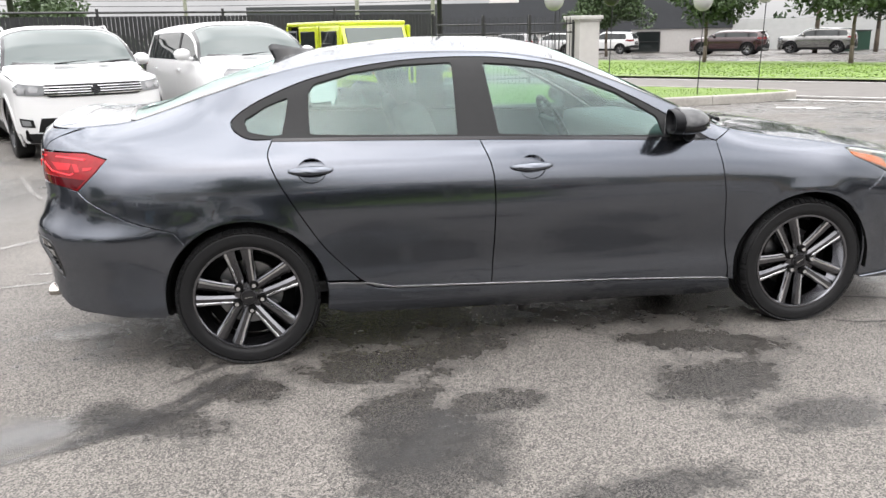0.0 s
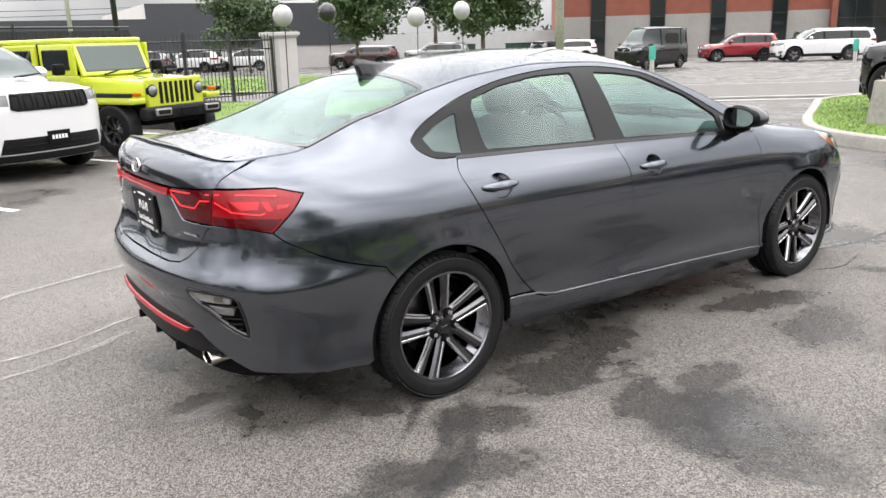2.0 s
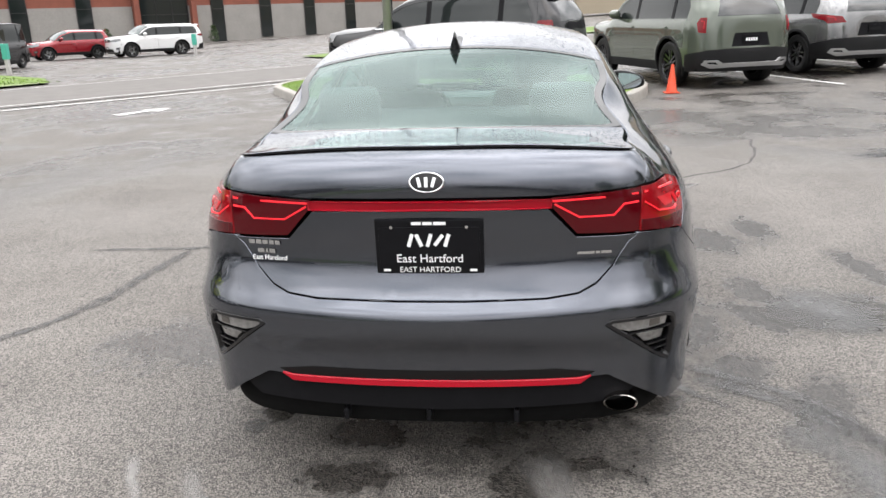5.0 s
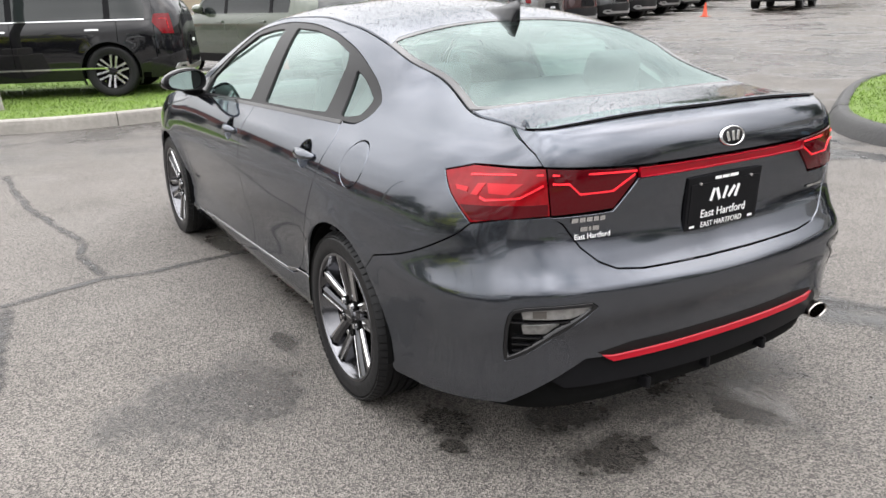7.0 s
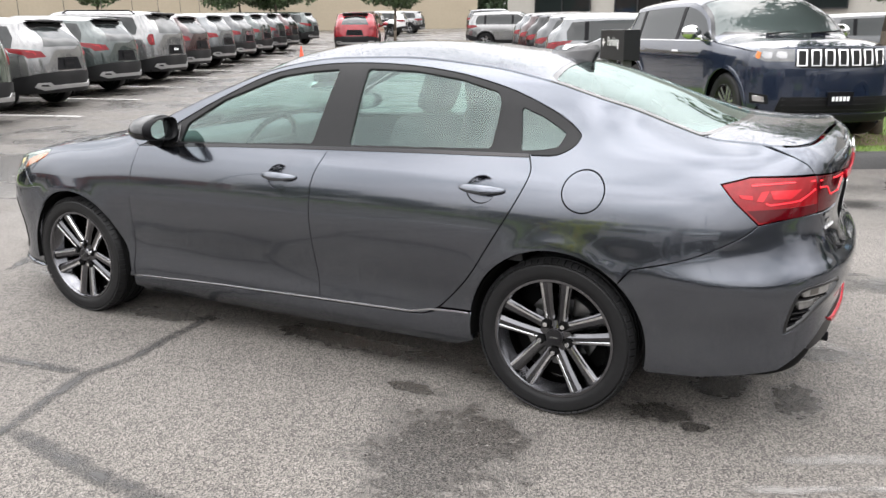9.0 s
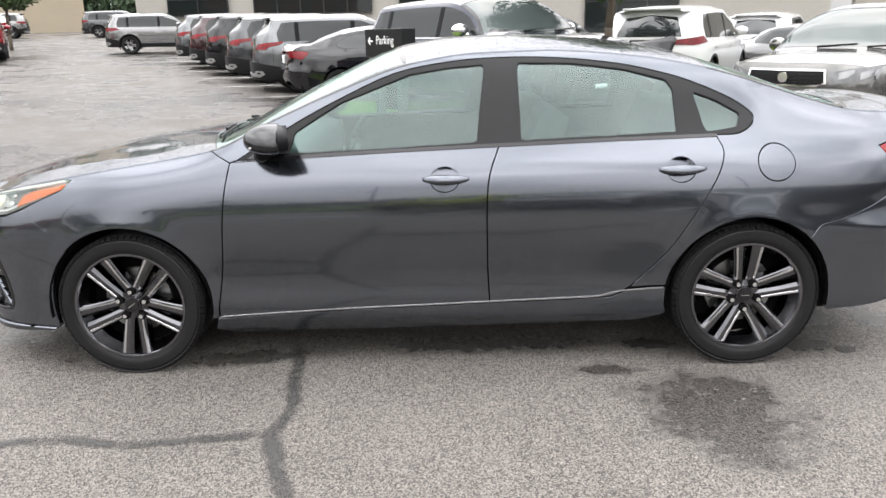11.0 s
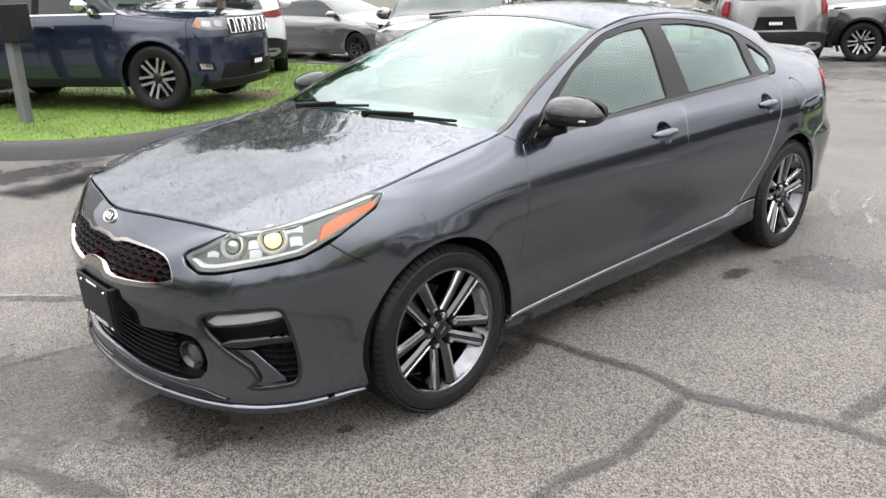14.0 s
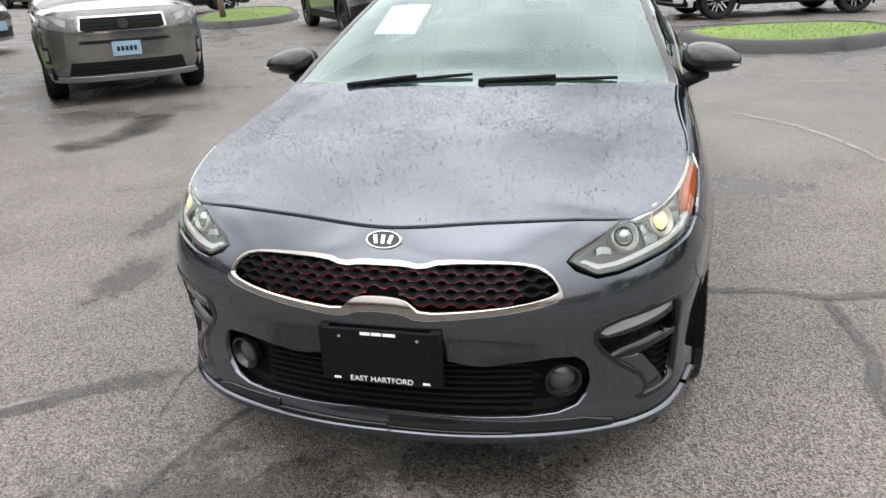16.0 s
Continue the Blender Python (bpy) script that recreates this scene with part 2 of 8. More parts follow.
    def trim(self, u):
        """The height at which the side meets the top."""
        u = np.atleast_1d(np.asarray(u, float))
        lo, hi = np.full(u.shape, 0.3), np.full(u.shape, TOP - 0.05)
        for _ in range(32):
            m = (lo + hi) / 2
            p = self.side(u, m)
            under = m < self.top(p[:, 0], p[:, 1])[:, 2]
            lo, hi = np.where(under, m, lo), np.where(under, hi, m)
        return lo


# ---------------------------------------------------------------- the sedan's form
def section(*zi):
    return np.array(zi, float).reshape(-1, 2)


SEDAN_PLAN = [(2.275, 0), (2.265, 0.2), (2.195, 0.48), (2.02, 0.755), (1.72, 0.868), (1.0, 0.893), (0, 0.9),
              (-1.0, 0.9), (-1.6, 0.89), (-2.02, 0.825), (-2.24, 0.68), (-2.34, 0.4), (-2.37, 0)]
SEDAN_SECTIONS = [
    ("front", section(.15, .09, .19, .035, .23, .03, .28, .045, .36, .05, .46, .035, .54, .012, .60, .012, .66, .04, .72, .07, .79, .12, .82, .145, .9, .2)),
    (2.62, section(.15, .09, .19, .035, .23, .03, .28, .042, .36, .045, .46, .03, .54, .008, .60, .010, .66, .03, .72, .065, .78, .12, .82, .16, .9, .24)),
    (2.25, section(.15, .08, .19, .03, .24, .022, .32, .032, .42, .028, .50, .012, .57, .004, .64, .016, .72, .05, .80, .10, .85, .17, .95, .5)),
    (1.75, section(.15, .06, .20, .03, .30, .028, .42, .02, .56, .006, .64, .004, .72, .016, .80, .045, .87, .09, .92, .17, .98, .4)),
    (1.35, section(.15, .06, .25, .03, .45, .014, .60, .002, .69, .0, .76, .008, .83, .032, .89, .072, .94, .15, .97, .25, 1.05, .5)),
    (0.85, section(.15, .10, .20, .06, .25, .042, .32, .040, .37, .044, .42, .043, .50, .028, .60, .010, .69, .0, .77, .006, .84, .022, .91, .052, .97, .085, 1.02, .12, 1.2, .24, 1.4, .42)),
    (0.0, section(.15, .12, .20, .07, .25, .043, .32, .040, .37, .044, .42, .043, .50, .028, .60, .009, .69, .0, .77, .005, .84, .018, .90, .042, .96, .080, 1.1, .155, 1.2, .21, 1.3, .275, 1.36, .33, 1.42, .46)),
    (-0.8, section(.15, .12, .20, .07, .25, .043, .32, .040, .37, .044, .42, .042, .50, .027, .60, .008, .69, .0, .78, .005, .85, .018, .91, .042, .96, .077, 1.1, .16, 1.2, .215, 1.3, .285, 1.36, .35, 1.42, .5)),
    (-1.35, section(.15, .06, .25, .03, .45, .014, .60, .002, .70, .0, .79, .007, .87, .026, .93, .058, .98, .10, 1.1, .20, 1.2, .27, 1.3, .36, 1.4, .5)),
    (-1.75, section(.15, .07, .25, .032, .40, .022, .54, .006, .61, .003, .68, .013, .75, .020, .82, .030, .89, .052, .96, .098, 1.02, .15, 1.1, .26, 1.2, .45)),
    (-2.05, section(.17, .08, .25, .035, .40, .025, .53, .004, .60, .0, .66, .020, .72, .036, .79, .044, .88, .062, .96, .10, 1.02, .15, 1.1, .28, 1.2, .5)),
    (-2.35, section(.20, .08, .27, .04, .36, .035, .48, .028, .57, .004, .63, .004, .70, .034, .80, .06, .90, .06, 1.0, .07, 1.07, .11, 1.12, .25, 1.2, .5)),
    ("rear", section(.20, .09, .28, .05, .36, .045, .42, .05, .50, .045, .58, .012, .63, .014, .68, .07, .78, .10, .90, .09, 1.0, .07, 1.08, .10, 1.12, .2, 1.2, .5)),
]
SEDAN_CENTRE = [(-2.4, 1.07), (-2.28, 1.105), (-2.15, 1.105), (-1.9, 1.115), (-1.8, 1.135), (-1.5, 1.245), (-1.15, 1.35), (-0.9, 1.395),
                (-0.4, 1.435), (-0.1, 1.43), (0.15, 1.395), (0.5, 1.255), (0.8, 1.11), (1.0, 1.015), (1.12, 0.99), (1.6, 0.925), (1.95, 0.855), (2.14, 0.80), (2.3, 0.74)]
SEDAN_EDGE = [(-2.3, 1.085), (-2.15, 1.080), (-2.0, 1.078), (-1.88, 1.086), (-1.7, 1.13), (-1.5, 1.195), (-1.2, 1.285), (-0.9, 1.34), (-0.5, 1.37), (-0.2, 1.365),
              (0.1, 1.325), (0.4, 1.225), (0.7, 1.10), (0.95, 0.985), (1.1, 0.955), (1.4, 0.91), (1.7, 0.86), (2.0, 0.79)]


class SedanShape(Shape):
    def bump(self, x, y):
        """Two creases on the hood that run forward from the screen's corners, with a soft dip outside them."""
        line = 0.69 - 0.20 * (x - 1.15)
        d = np.abs(y) - line
        fade = np.clip((x - 1.05) / 0.25, 0, 1) * np.clip((2.16 - x) / 0.25, 0, 1)
        return fade * (0.0045 * np.exp(-np.abs(d + 0.01) / 0.07) - 0.004 * np.exp(-((np.abs(y) - line + 0.22) / 0.14) ** 2))


sedan = SedanShape(SEDAN_PLAN, SEDAN_SECTIONS, SEDAN_CENTRE, SEDAN_EDGE, arches=((1.35, 0.32), (-1.35, 0.32)), arch_r=0.345)

# ---------------------------------------------------------------- mesh helpers
def link_mesh(name, verts, faces, mat, parent=None, label="", normals=None, smooth=True):
    me = bpy.data.meshes.new(name)
    me.from_pydata([tuple(map(float, v)) for v in verts], [], [tuple(map(int, f)) for f in faces])
    me.materials.append(mat)
    if smooth:
        me.polygons.foreach_set("use_smooth", [True] * len(me.polygons))
    me.update()
    if normals is not None:
        me.normals_split_custom_set_from_vertices([tuple(map(float, n)) for n in normals])
    ob = new(name, me)
    ob.parent = parent
    if label:
        tagged(ob, label)
    return ob


def part(name, bm, mat, parent=None, label="", smooth=False):
    me = bpy.data.meshes.new(name)
    bmesh.ops.recalc_face_normals(bm, faces=bm.faces)
    bm.to_mesh(me)
    bm.free()
    me.materials.append(mat)
    if smooth:
        me.polygons.foreach_set("use_smooth", [True] * len(me.polygons))
    ob = new(name, me)
    ob.parent = parent
    if label:
        tagged(ob, label)
    return ob


def thing(name, m, label, category, group="", kind=""):
    ob = new(name)
    ob.matrix_world = m
    return tagged(ob, label, category, group, kind)


def box_bm(size, at=(0, 0, 0), bevel=0.0, bm=None, turn=None):
    bm = bm or bmesh.new()
    m = Matrix.Translation(at) @ (turn or Matrix()) @ Matrix.Diagonal((*size, 1))
    r = bmesh.ops.create_cube(bm, size=1, matrix=m)
    if bevel:
        es = list({e for v in r["verts"] for e in v.link_edges})
        bmesh.ops.bevel(bm, geom=es, offset=bevel, segments=2, affect="EDGES", profile=0.6)
    return bm


def tube_bm(a, b, r, r2=None, sides=12, bm=None):
    bm = bm or bmesh.new()
    a, b = Vector(a), Vector(b)
    m = Matrix.Translation((a + b) / 2) @ (b - a).to_track_quat("Z", "Y").to_matrix().to_4x4()
    bmesh.ops.create_cone(bm, cap_ends=True, segments=sides, radius1=r, radius2=r if r2 is None else r2, depth=(b - a).length, matrix=m)
    return bm


def inside(poly, pts):
    x, y = pts[:, 0][:, None], pts[:, 1][:, None]
    a, b = poly, np.roll(poly, -1, 0)
    cross = (a[:, 1] > y) != (b[:, 1] > y)
    with np.errstate(divide="ignore", invalid="ignore"):
        xi = (b[:, 0] - a[:, 0]) * (y - a[:, 1]) / (b[:, 1] - a[:, 1]) + a[:, 0]
    return ((cross & (x < xi)).sum(1) % 2) == 1


def resample(poly, step):
    out = []
    for a, b in zip(poly, np.roll(poly, -1, 0)):
        k = max(1, int(np.ceil(np.linalg.norm(b - a) / step)))
        out += [a + (b - a) * i / k for i in range(k)]
    return np.array(out)


def soften(poly, rounds=2):
    """Rounds the corners of a closed outline."""
    p = np.array(poly, float)
    for _ in range(rounds):
        q = np.roll(p, -1, 0)
        p = np.stack([0.75 * p + 0.25 * q, 0.25 * p + 0.75 * q], 1).reshape(-1, 2)
    return p


def shrink(poly, d):
    """Moves a closed outline inwards by d."""
    p = np.array(poly, float)
    area = np.sum(p[:, 0] * np.roll(p[:, 1], -1) - np.roll(p[:, 0], -1) * p[:, 1])
    e = np.roll(p, -1, 0) - p
    n = np.stack([-e[:, 1], e[:, 0]], 1) * np.sign(area)
    n /= np.linalg.norm(n, axis=1)[:, None] + 1e-12
    m = n + np.roll(n, 1, 0)
    k = np.maximum((m * n).sum(1), 0.5)
    return p + d * m / k[:, None]


def sheet(fn, poly, holes=(), step=0.04, lift=0.0, rim=0.012, gap=0.0, mirror=False, rise=None):
    """Vertices, faces and normals of a panel: an outline with holes, laid on the surface fn(a, b, lift), with its edges turned in."""
    loops = [np.array(poly, float), *[np.array(h, float) for h in holes]]
    if gap:
        loops = [shrink(loops[0], gap), *[shrink(h, -gap) for h in loops[1:]]]
    loops = [resample(p, step * 0.7) for p in loops]
    lo, hi = loops[0].min(0), loops[0].max(0)
    g = np.stack(np.meshgrid(np.arange(lo[0] + step / 2, hi[0], step), np.arange(lo[1] + step / 2, hi[1], step)), -1).reshape(-1, 2)
    keep = inside(loops[0], g)
    for h in loops[1:]:
        keep &= ~inside(h, g)
    g = g[keep]
    edge = np.vstack(loops)
    if len(g):
        near = np.array([np.min(np.hypot(*(edge - q).T)) for q in g])
        g = g[near > 0.45 * step]
    pts = np.vstack([edge, g]) if len(g) else edge
    con, base = [], 0
    for p in loops:
        k = len(p)
        con += [(base + i, base + (i + 1) % k) for i in range(k)]
        base += k
    v2, _, tri, *_ = delaunay_2d_cdt([Vector(p) for p in pts], con, [], 0, 1e-7)
    v2 = np.array([tuple(v) for v in v2])
    tri = np.array([t for t in tri], int)
    mid = v2[tri].mean(1)
    ok = inside(loops[0], mid)
    for h in loops[1:]:
        ok &= ~inside(h, mid)
    tri = tri[ok]
    used, tri = np.unique(tri, return_inverse=True)
    v2, tri = v2[used], tri.reshape(-1, 3)
    e = 0.006
    up = lift if rise is None else lift + rise(v2[:, 0], v2[:, 1])
    pos = fn(v2[:, 0], v2[:, 1], up)
    du = fn(v2[:, 0] + e, v2[:, 1], up) - fn(v2[:, 0] - e, v2[:, 1], up)
    dv = fn(v2[:, 0], v2[:, 1] + e, up) - fn(v2[:, 0], v2[:, 1] - e, up)
    nrm = np.cross(du, dv)
    nrm /= np.linalg.norm(nrm, axis=1)[:, None] + 1e-12
    if ((pos - (pos[:, 0].mean(), 0, 0.6)) * nrm).sum(1).mean() < 0:
        nrm = -nrm
    q = pos[tri]
    fn_n = np.cross(q[:, 1] - q[:, 0], q[:, 2] - q[:, 0])
    bad = (fn_n * nrm[tri[:, 0]]).sum(1) < 0
    tri[bad] = tri[bad][:, ::-1]
    faces = [tuple(t) for t in tri]
    if rim:
        count = {}
        for t in tri:
            for a, b in ((t[0], t[1]), (t[1], t[2]), (t[2], t[0])):
                count[(a, b)] = 1
        border = [(a, b) for a, b in count if (b, a) not in count]
        k0 = len(pos)
        ids = sorted({i for ab in border for i in ab})
        at = {i: k for k, i in enumerate(ids)}
        outward = np.zeros((len(ids), 3))
        for a, b in border:
            o = np.cross(pos[b] - pos[a], nrm[a])
            o /= np.linalg.norm(o) + 1e-12
            outward[at[a]] += o
            outward[at[b]] += o
        outward /= np.linalg.norm(outward, axis=1)[:, None] + 1e-12
        low = pos[ids] - nrm[ids] * rim
        soft = nrm[ids] + 0.8 * outward
        soft /= np.linalg.norm(soft, axis=1)[:, None]
        n = len(ids)
        pos = np.vstack([pos, pos[ids], low])
        nrm = np.vstack([nrm, soft, outward])
        faces += [(k0 + at[b], k0 + at[a], k0 + n + at[a], k0 + n + at[b]) for a, b in border]
    if mirror:
        pos, nrm = pos * (1, -1, 1), nrm * (1, -1, 1)
        faces = [f[::-1] for f in faces]
    return pos, faces, nrm


def panel(name, fn, poly, mat, parent, holes=(), label="", **kw):
    v, f, n = sheet(fn, poly, holes, **kw)
    return link_mesh(name, v, f, mat, parent, label, n)


def ring_arc(x, z, r, a0, a1, k=24):
    a = np.radians(np.linspace(a0, a1, k))
    return [(x + r * np.cos(t), z + r * np.sin(t)) for t in a]


def lathe(profile, sides, name, mat, parent, label="", axis="y", smooth=True, sharp=35):
    """A turned part about the y axis from (radius, y) pairs."""
    v, f = [], []
    k = len(profile)
    for i in range(sides):
        a = 2 * math.pi * i / sides
        v += [(r * math.cos(a), y, r * math.sin(a)) for r, y in profile]
    for i in range(sides):
        for j in range(k - 1):
            f.append((i * k + j, i * k + j + 1, (i + 1) % sides * k + j + 1, (i + 1) % sides * k + j))
    ob = link_mesh(name, v, f, mat, parent, label, smooth=smooth)
    bm = bmesh.new()
    bm.from_mesh(ob.data)
    bmesh.ops.recalc_face_normals(bm, faces=bm.faces)
    for e in bm.edges:
        if len(e.link_faces) == 2 and e.calc_face_angle(0) > radians(sharp):
            e.smooth = False
    bm.to_mesh(ob.data)
    bm.free()
    return ob

# ---------------------------------------------------------------- wheels
def housing(parent, x, y, z, r, turn):
    """The upper half of a wheel housing: a curved liner and its inner wall."""
    v, f = [], []
    k = 25
    for i in range(k):
        a = radians(-8 + 196 * i / (k - 1))
        v += [(r * math.cos(a), .20, r * math.sin(a)), (r * math.cos(a), -.13, r * math.sin(a)), (r * .3 * math.cos(a), -.13, max(r * .3 * math.sin(a), -.03))]
        if i:
            f += [(i * 3 - 3, i * 3 - 2, i * 3 + 1, i * 3), (i * 3 - 2, i * 3 - 1, i * 3 + 2, i * 3 + 1)]
    link_mesh("wheel_housing", v, f, DARK, parent, "black wheel housing").matrix_local = pose(x, y, z, 0, 0, turn)


def wheel(parent, at, r, width, rim_r, side, style="twin", spin=0.0, detail=True, face=None, dark=None, spokes=5):
    """A wheel with tyre, rim, spokes, hub and disc. side: 1 on the left, -1 on the right. y = 0 is the middle of the tyre."""
    hub = new("wheel")
    hub.parent = parent
    hub.matrix_local = Matrix.Translation(at) @ Matrix.Rotation(math.pi if side < 0 else 0, 4, "Z") @ Matrix.Rotation(spin, 4, "Y")
    face, dark = face or ALLOY, dark or ALLOY_DARK
    h = width / 2
    n = 64 if detail else 32
    prof = [(rim_r - 0.012, -h * 0.8), (rim_r + 0.012, -h * 0.97), (r * 0.86, -h), (r * 0.965, -h * 0.9), (r * 0.995, -h * 0.72)]
    for g in (-0.45, -0.15, 0.15, 0.45) if detail else ():
        prof += [(r, g * h * 1.1 - 0.006), (r - 0.008, g * h * 1.1 - 0.004), (r - 0.008, g * h * 1.1 + 0.004), (r, g * h * 1.1 + 0.006)]
    prof += [(r * 0.995, h * 0.72), (r * 0.965, h * 0.9), (r * 0.93, h * 0.985), (r * 0.86, h), (r * 0.82, h * 0.992), (rim_r + 0.012, h * 0.97), (rim_r - 0.006, h * 0.86)]
    tyre = lathe(prof, n, "tyre", RUBBER, hub, "black rubber tyre")
    if detail:
        bm = bmesh.new()
        for i in range(72):
            a = 2 * math.pi * i / 72
            for s in (1, -1):
                box_bm((0.006, 0.03, 0.022), bm=bm, at=(r * 0.982 * math.cos(a), s * h * 0.86, r * 0.982 * math.sin(a)), turn=Matrix.Rotation(-a, 4, "Y") @ Matrix.Rotation(0.5 * s, 4, "Z"))
        tagged(part("tread_block", bm, RUBBER, hub), kind="stuff")
    lathe([(rim_r - 0.012, -h * 0.8), (rim_r - 0.03, -h * 0.3), (rim_r - 0.035, h * 0.4), (rim_r - 0.012, h * 0.72), (rim_r - 0.006, h * 0.86), (rim_r + 0.006, h * 0.93), (rim_r + 0.002, h * 0.9)], n, "rim", BARREL if detail else dark, hub, "dark chrome rim barrel")
    lathe([(rim_r + 0.004, h * 0.9), (rim_r + 0.002, h * 0.945), (rim_r - 0.008, h * 0.945), (rim_r - 0.012, h * 0.88)], n, "rim_lip", BARREL if detail else dark, hub, "bright machined rim edge")
    lathe([(0.0, -h * 0.1), (rim_r * 0.62, -h * 0.1), (rim_r * 0.62, -h * 0.3)], 32 if detail else 16, "brake_disc", DISC, hub, "steel brake disc")
    if detail:
        lathe([(0.0, -h * 0.05), (rim_r * 0.34, -h * 0.05), (rim_r * 0.36, -h * 0.12)], 32, "disc_hat", DARK, hub)
    lathe([(0.0, -h * 0.35), (rim_r - 0.03, -h * 0.35)], 24, "wheel_back", DARK, hub)
    y0, y1 = h * 0.60, h * 0.80
    for i in range(spokes if detail else 0):
        # a pair of ridged spokes: dark bevelled flanks with a narrow machined face each
        a = 2 * math.pi * (i + 0.25) / spokes
        rot = Matrix.Rotation(-a, 4, "Y")
        for sg in (1, -1):
            stations = []
            for t in np.linspace(0, 1, 7):
                rr = rim_r * (0.20 + 0.765 * t)
                zc = sg * (0.0235 + 0.0185 * t)
                yy = y0 + 0.002 + 0.012 * math.sin(math.pi * min(t * 1.25, 1) * .5) + (y1 - y0 - 0.008) * t ** 2
                hw = 0.0205 - 0.0015 * math.sin(math.pi * t) + 0.005 * t ** 2
                stations.append((rr, zc, yy, hw))
            bm, bf = bmesh.new(), bmesh.new()
            rows, tops = [], []
            for rr, zc, yy, hw in stations:
                prof_s = ((-1.3, -0.055), (-1.12, -0.010), (-0.5, 0.0), (0.5, 0.0), (1.12, -0.010), (1.3, -0.055))
                rows.append([bm.verts.new(rot @ Vector((rr, yy + dy, zc + sg * k * hw))) for k, dy in prof_s])
                tops.append([bf.verts.new(rot @ Vector((rr, yy + dy, zc + sg * (k * hw)))) for k, dy in ((0.30, 0.0006), (0.36, 0.0020), (0.74, 0.0010), (0.88, -0.005))])
            for q, mesh in ((rows, bm), (tops, bf)):
                for c, d in zip(q, q[1:]):
                    for k in range(len(c) - 1):
                        mesh.faces.new([c[k], c[k + 1], d[k + 1], d[k]])
                mesh.faces.new(q[-1]), mesh.faces.new(q[0][::-1])
            sp = part("spoke", bm, SPOKE, hub, "dark chrome ridged spoke")
            part("spoke_face", bf, SPOKE_FACE, sp, "bright machined spoke face")
    for i in range(0 if detail else spokes):
        a = 2 * math.pi * (i + 0.25) / spokes
        rot = Matrix.Rotation(-a, 4, "Y")
        bars = ((0.026, 0.037), (-0.026, -0.037)) if style == "twin" else ((0.0, 0.0),)
        wid = 0.0165 if style == "twin" else 0.030
        wid *= rim_r / 0.216
        bm, bf = bmesh.new(), bmesh.new()
        for za, zb in bars:
            za, zb = za * rim_r / 0.216, zb * rim_r / 0.216
            ra, rb = rim_r * 0.22, rim_r * 0.965
            lines = ((bm, 0.0, -0.05, 1.0, 0.0), (bf, 0.003, -0.002, 0.52, 0.12))
            for b, top, low, w0, off in lines:
                q = []
                for rr, zz, yy in ((ra, za, y0 + 0.006), (rim_r * 0.6, (za + zb) / 2, y0 + 0.014), (rb, zb, y1)):
                    ww = wid * w0 * (1.0 if rr < rim_r * 0.7 else 1.12)
                    zz = zz + off * wid * (1.0 if rr < rim_r * 0.7 else 1.12)
                    q += [b.verts.new(rot @ Vector(p)) for p in ((rr, yy + top, zz - ww * 0.78), (rr, yy + top, zz + ww * 0.78), (rr, yy + low, zz + ww * 1.2 * (1 if w0 == 1 else 0.74)), (rr, yy + low, zz - ww * 1.2 * (1 if w0 == 1 else 0.74)))]
                for j in (0, 4):
                    for k in range(4):
                        b.faces.new([q[j + k], q[j + (k + 1) % 4], q[j + 4 + (k + 1) % 4], q[j + 4 + k]])
                b.faces.new(q[:4]), b.faces.new(q[8:][::-1])
        part("spoke", bm, SPOKE if face == BLACK_GLOSS else face, hub)
        bf.free()
    lathe([(0, y0 + 0.012), (rim_r * 0.15, y0 + 0.010), (rim_r * 0.165, y0 + 0.004), (rim_r * 0.27, y0 - 0.002), (rim_r * 0.31, y0 - 0.03)], 32, "hub", SPOKE if detail else dark, hub)
    lathe([(0, y0 + 0.018), (rim_r * 0.12, y0 + 0.017), (rim_r * 0.135, y0 + 0.010)], 24, "centre_cap", BLACK_GLOSS, hub, "black centre cap")
    if detail:
        for i in range(5):
            a = 2 * math.pi * (i + 0.75) / 5
            p = Vector((0.25 * rim_r * math.cos(a), y0 + 0.006, 0.26 * rim_r * math.sin(a)))
            # near-black disc round each nut: shade of a recess, put in as colour
            part("lug_recess_shade", tube_bm(p - Vector((0, 0.02, 0)), p + Vector((0, 0.006, 0)), 0.0185, 0.0185, 16), DARK, hub)
            part("lug_nut", tube_bm(p, p + Vector((0, 0.020, 0)), 0.0125, 0.0100, 6), CHROME, hub, "chrome lug nut")
        bm = bmesh.new()
        for k in (-1, 0, 1):
            box_bm((0.010, 0.002, 0.003), (k * 0.012, y0 + 0.0185, 0), bm=bm)
        part("cap_mark", bm, CHROME, hub)
    return hub


# ---------------------------------------------------------------- the grey sedan
DISC = material("brake_disc_steel", (0.3, 0.3, 0.3), 0.35, 1.0)
STRIP = material("satin_strip", (0.35, 0.35, 0.36), 0.25, 1.0)
sedan_car = thing("sedan", Matrix(), "wet graphite-grey four-door sedan parked on damp asphalt", "car")
S, T = sedan.side, sedan.top
U0, U1 = sedan.u0, sedan.u1
HUBS = [(1.35, 0.317), (-1.35, 0.317)]
ARCH = 0.358
SPIN = {(False, 1): 0.0, (True, 1): 0.62, (False, -1): 0.15, (True, -1): 0.45}


def both(name, fn, poly, mat, label="", holes=(), parent=None, **kw):
    """The same panel on the left and on the right."""
    parent = parent or sedan_car
    out = []
    for mirror in (False, True):
        out.append(panel(name, fn, poly, mat, parent, holes, label, mirror=mirror, **kw))
    return out


def trim_line(a, b, k=24, drop=0.0):
    u = np.linspace(a, b, k)
    return [(x, z - drop) for x, z in zip(u, sedan.trim(u))]


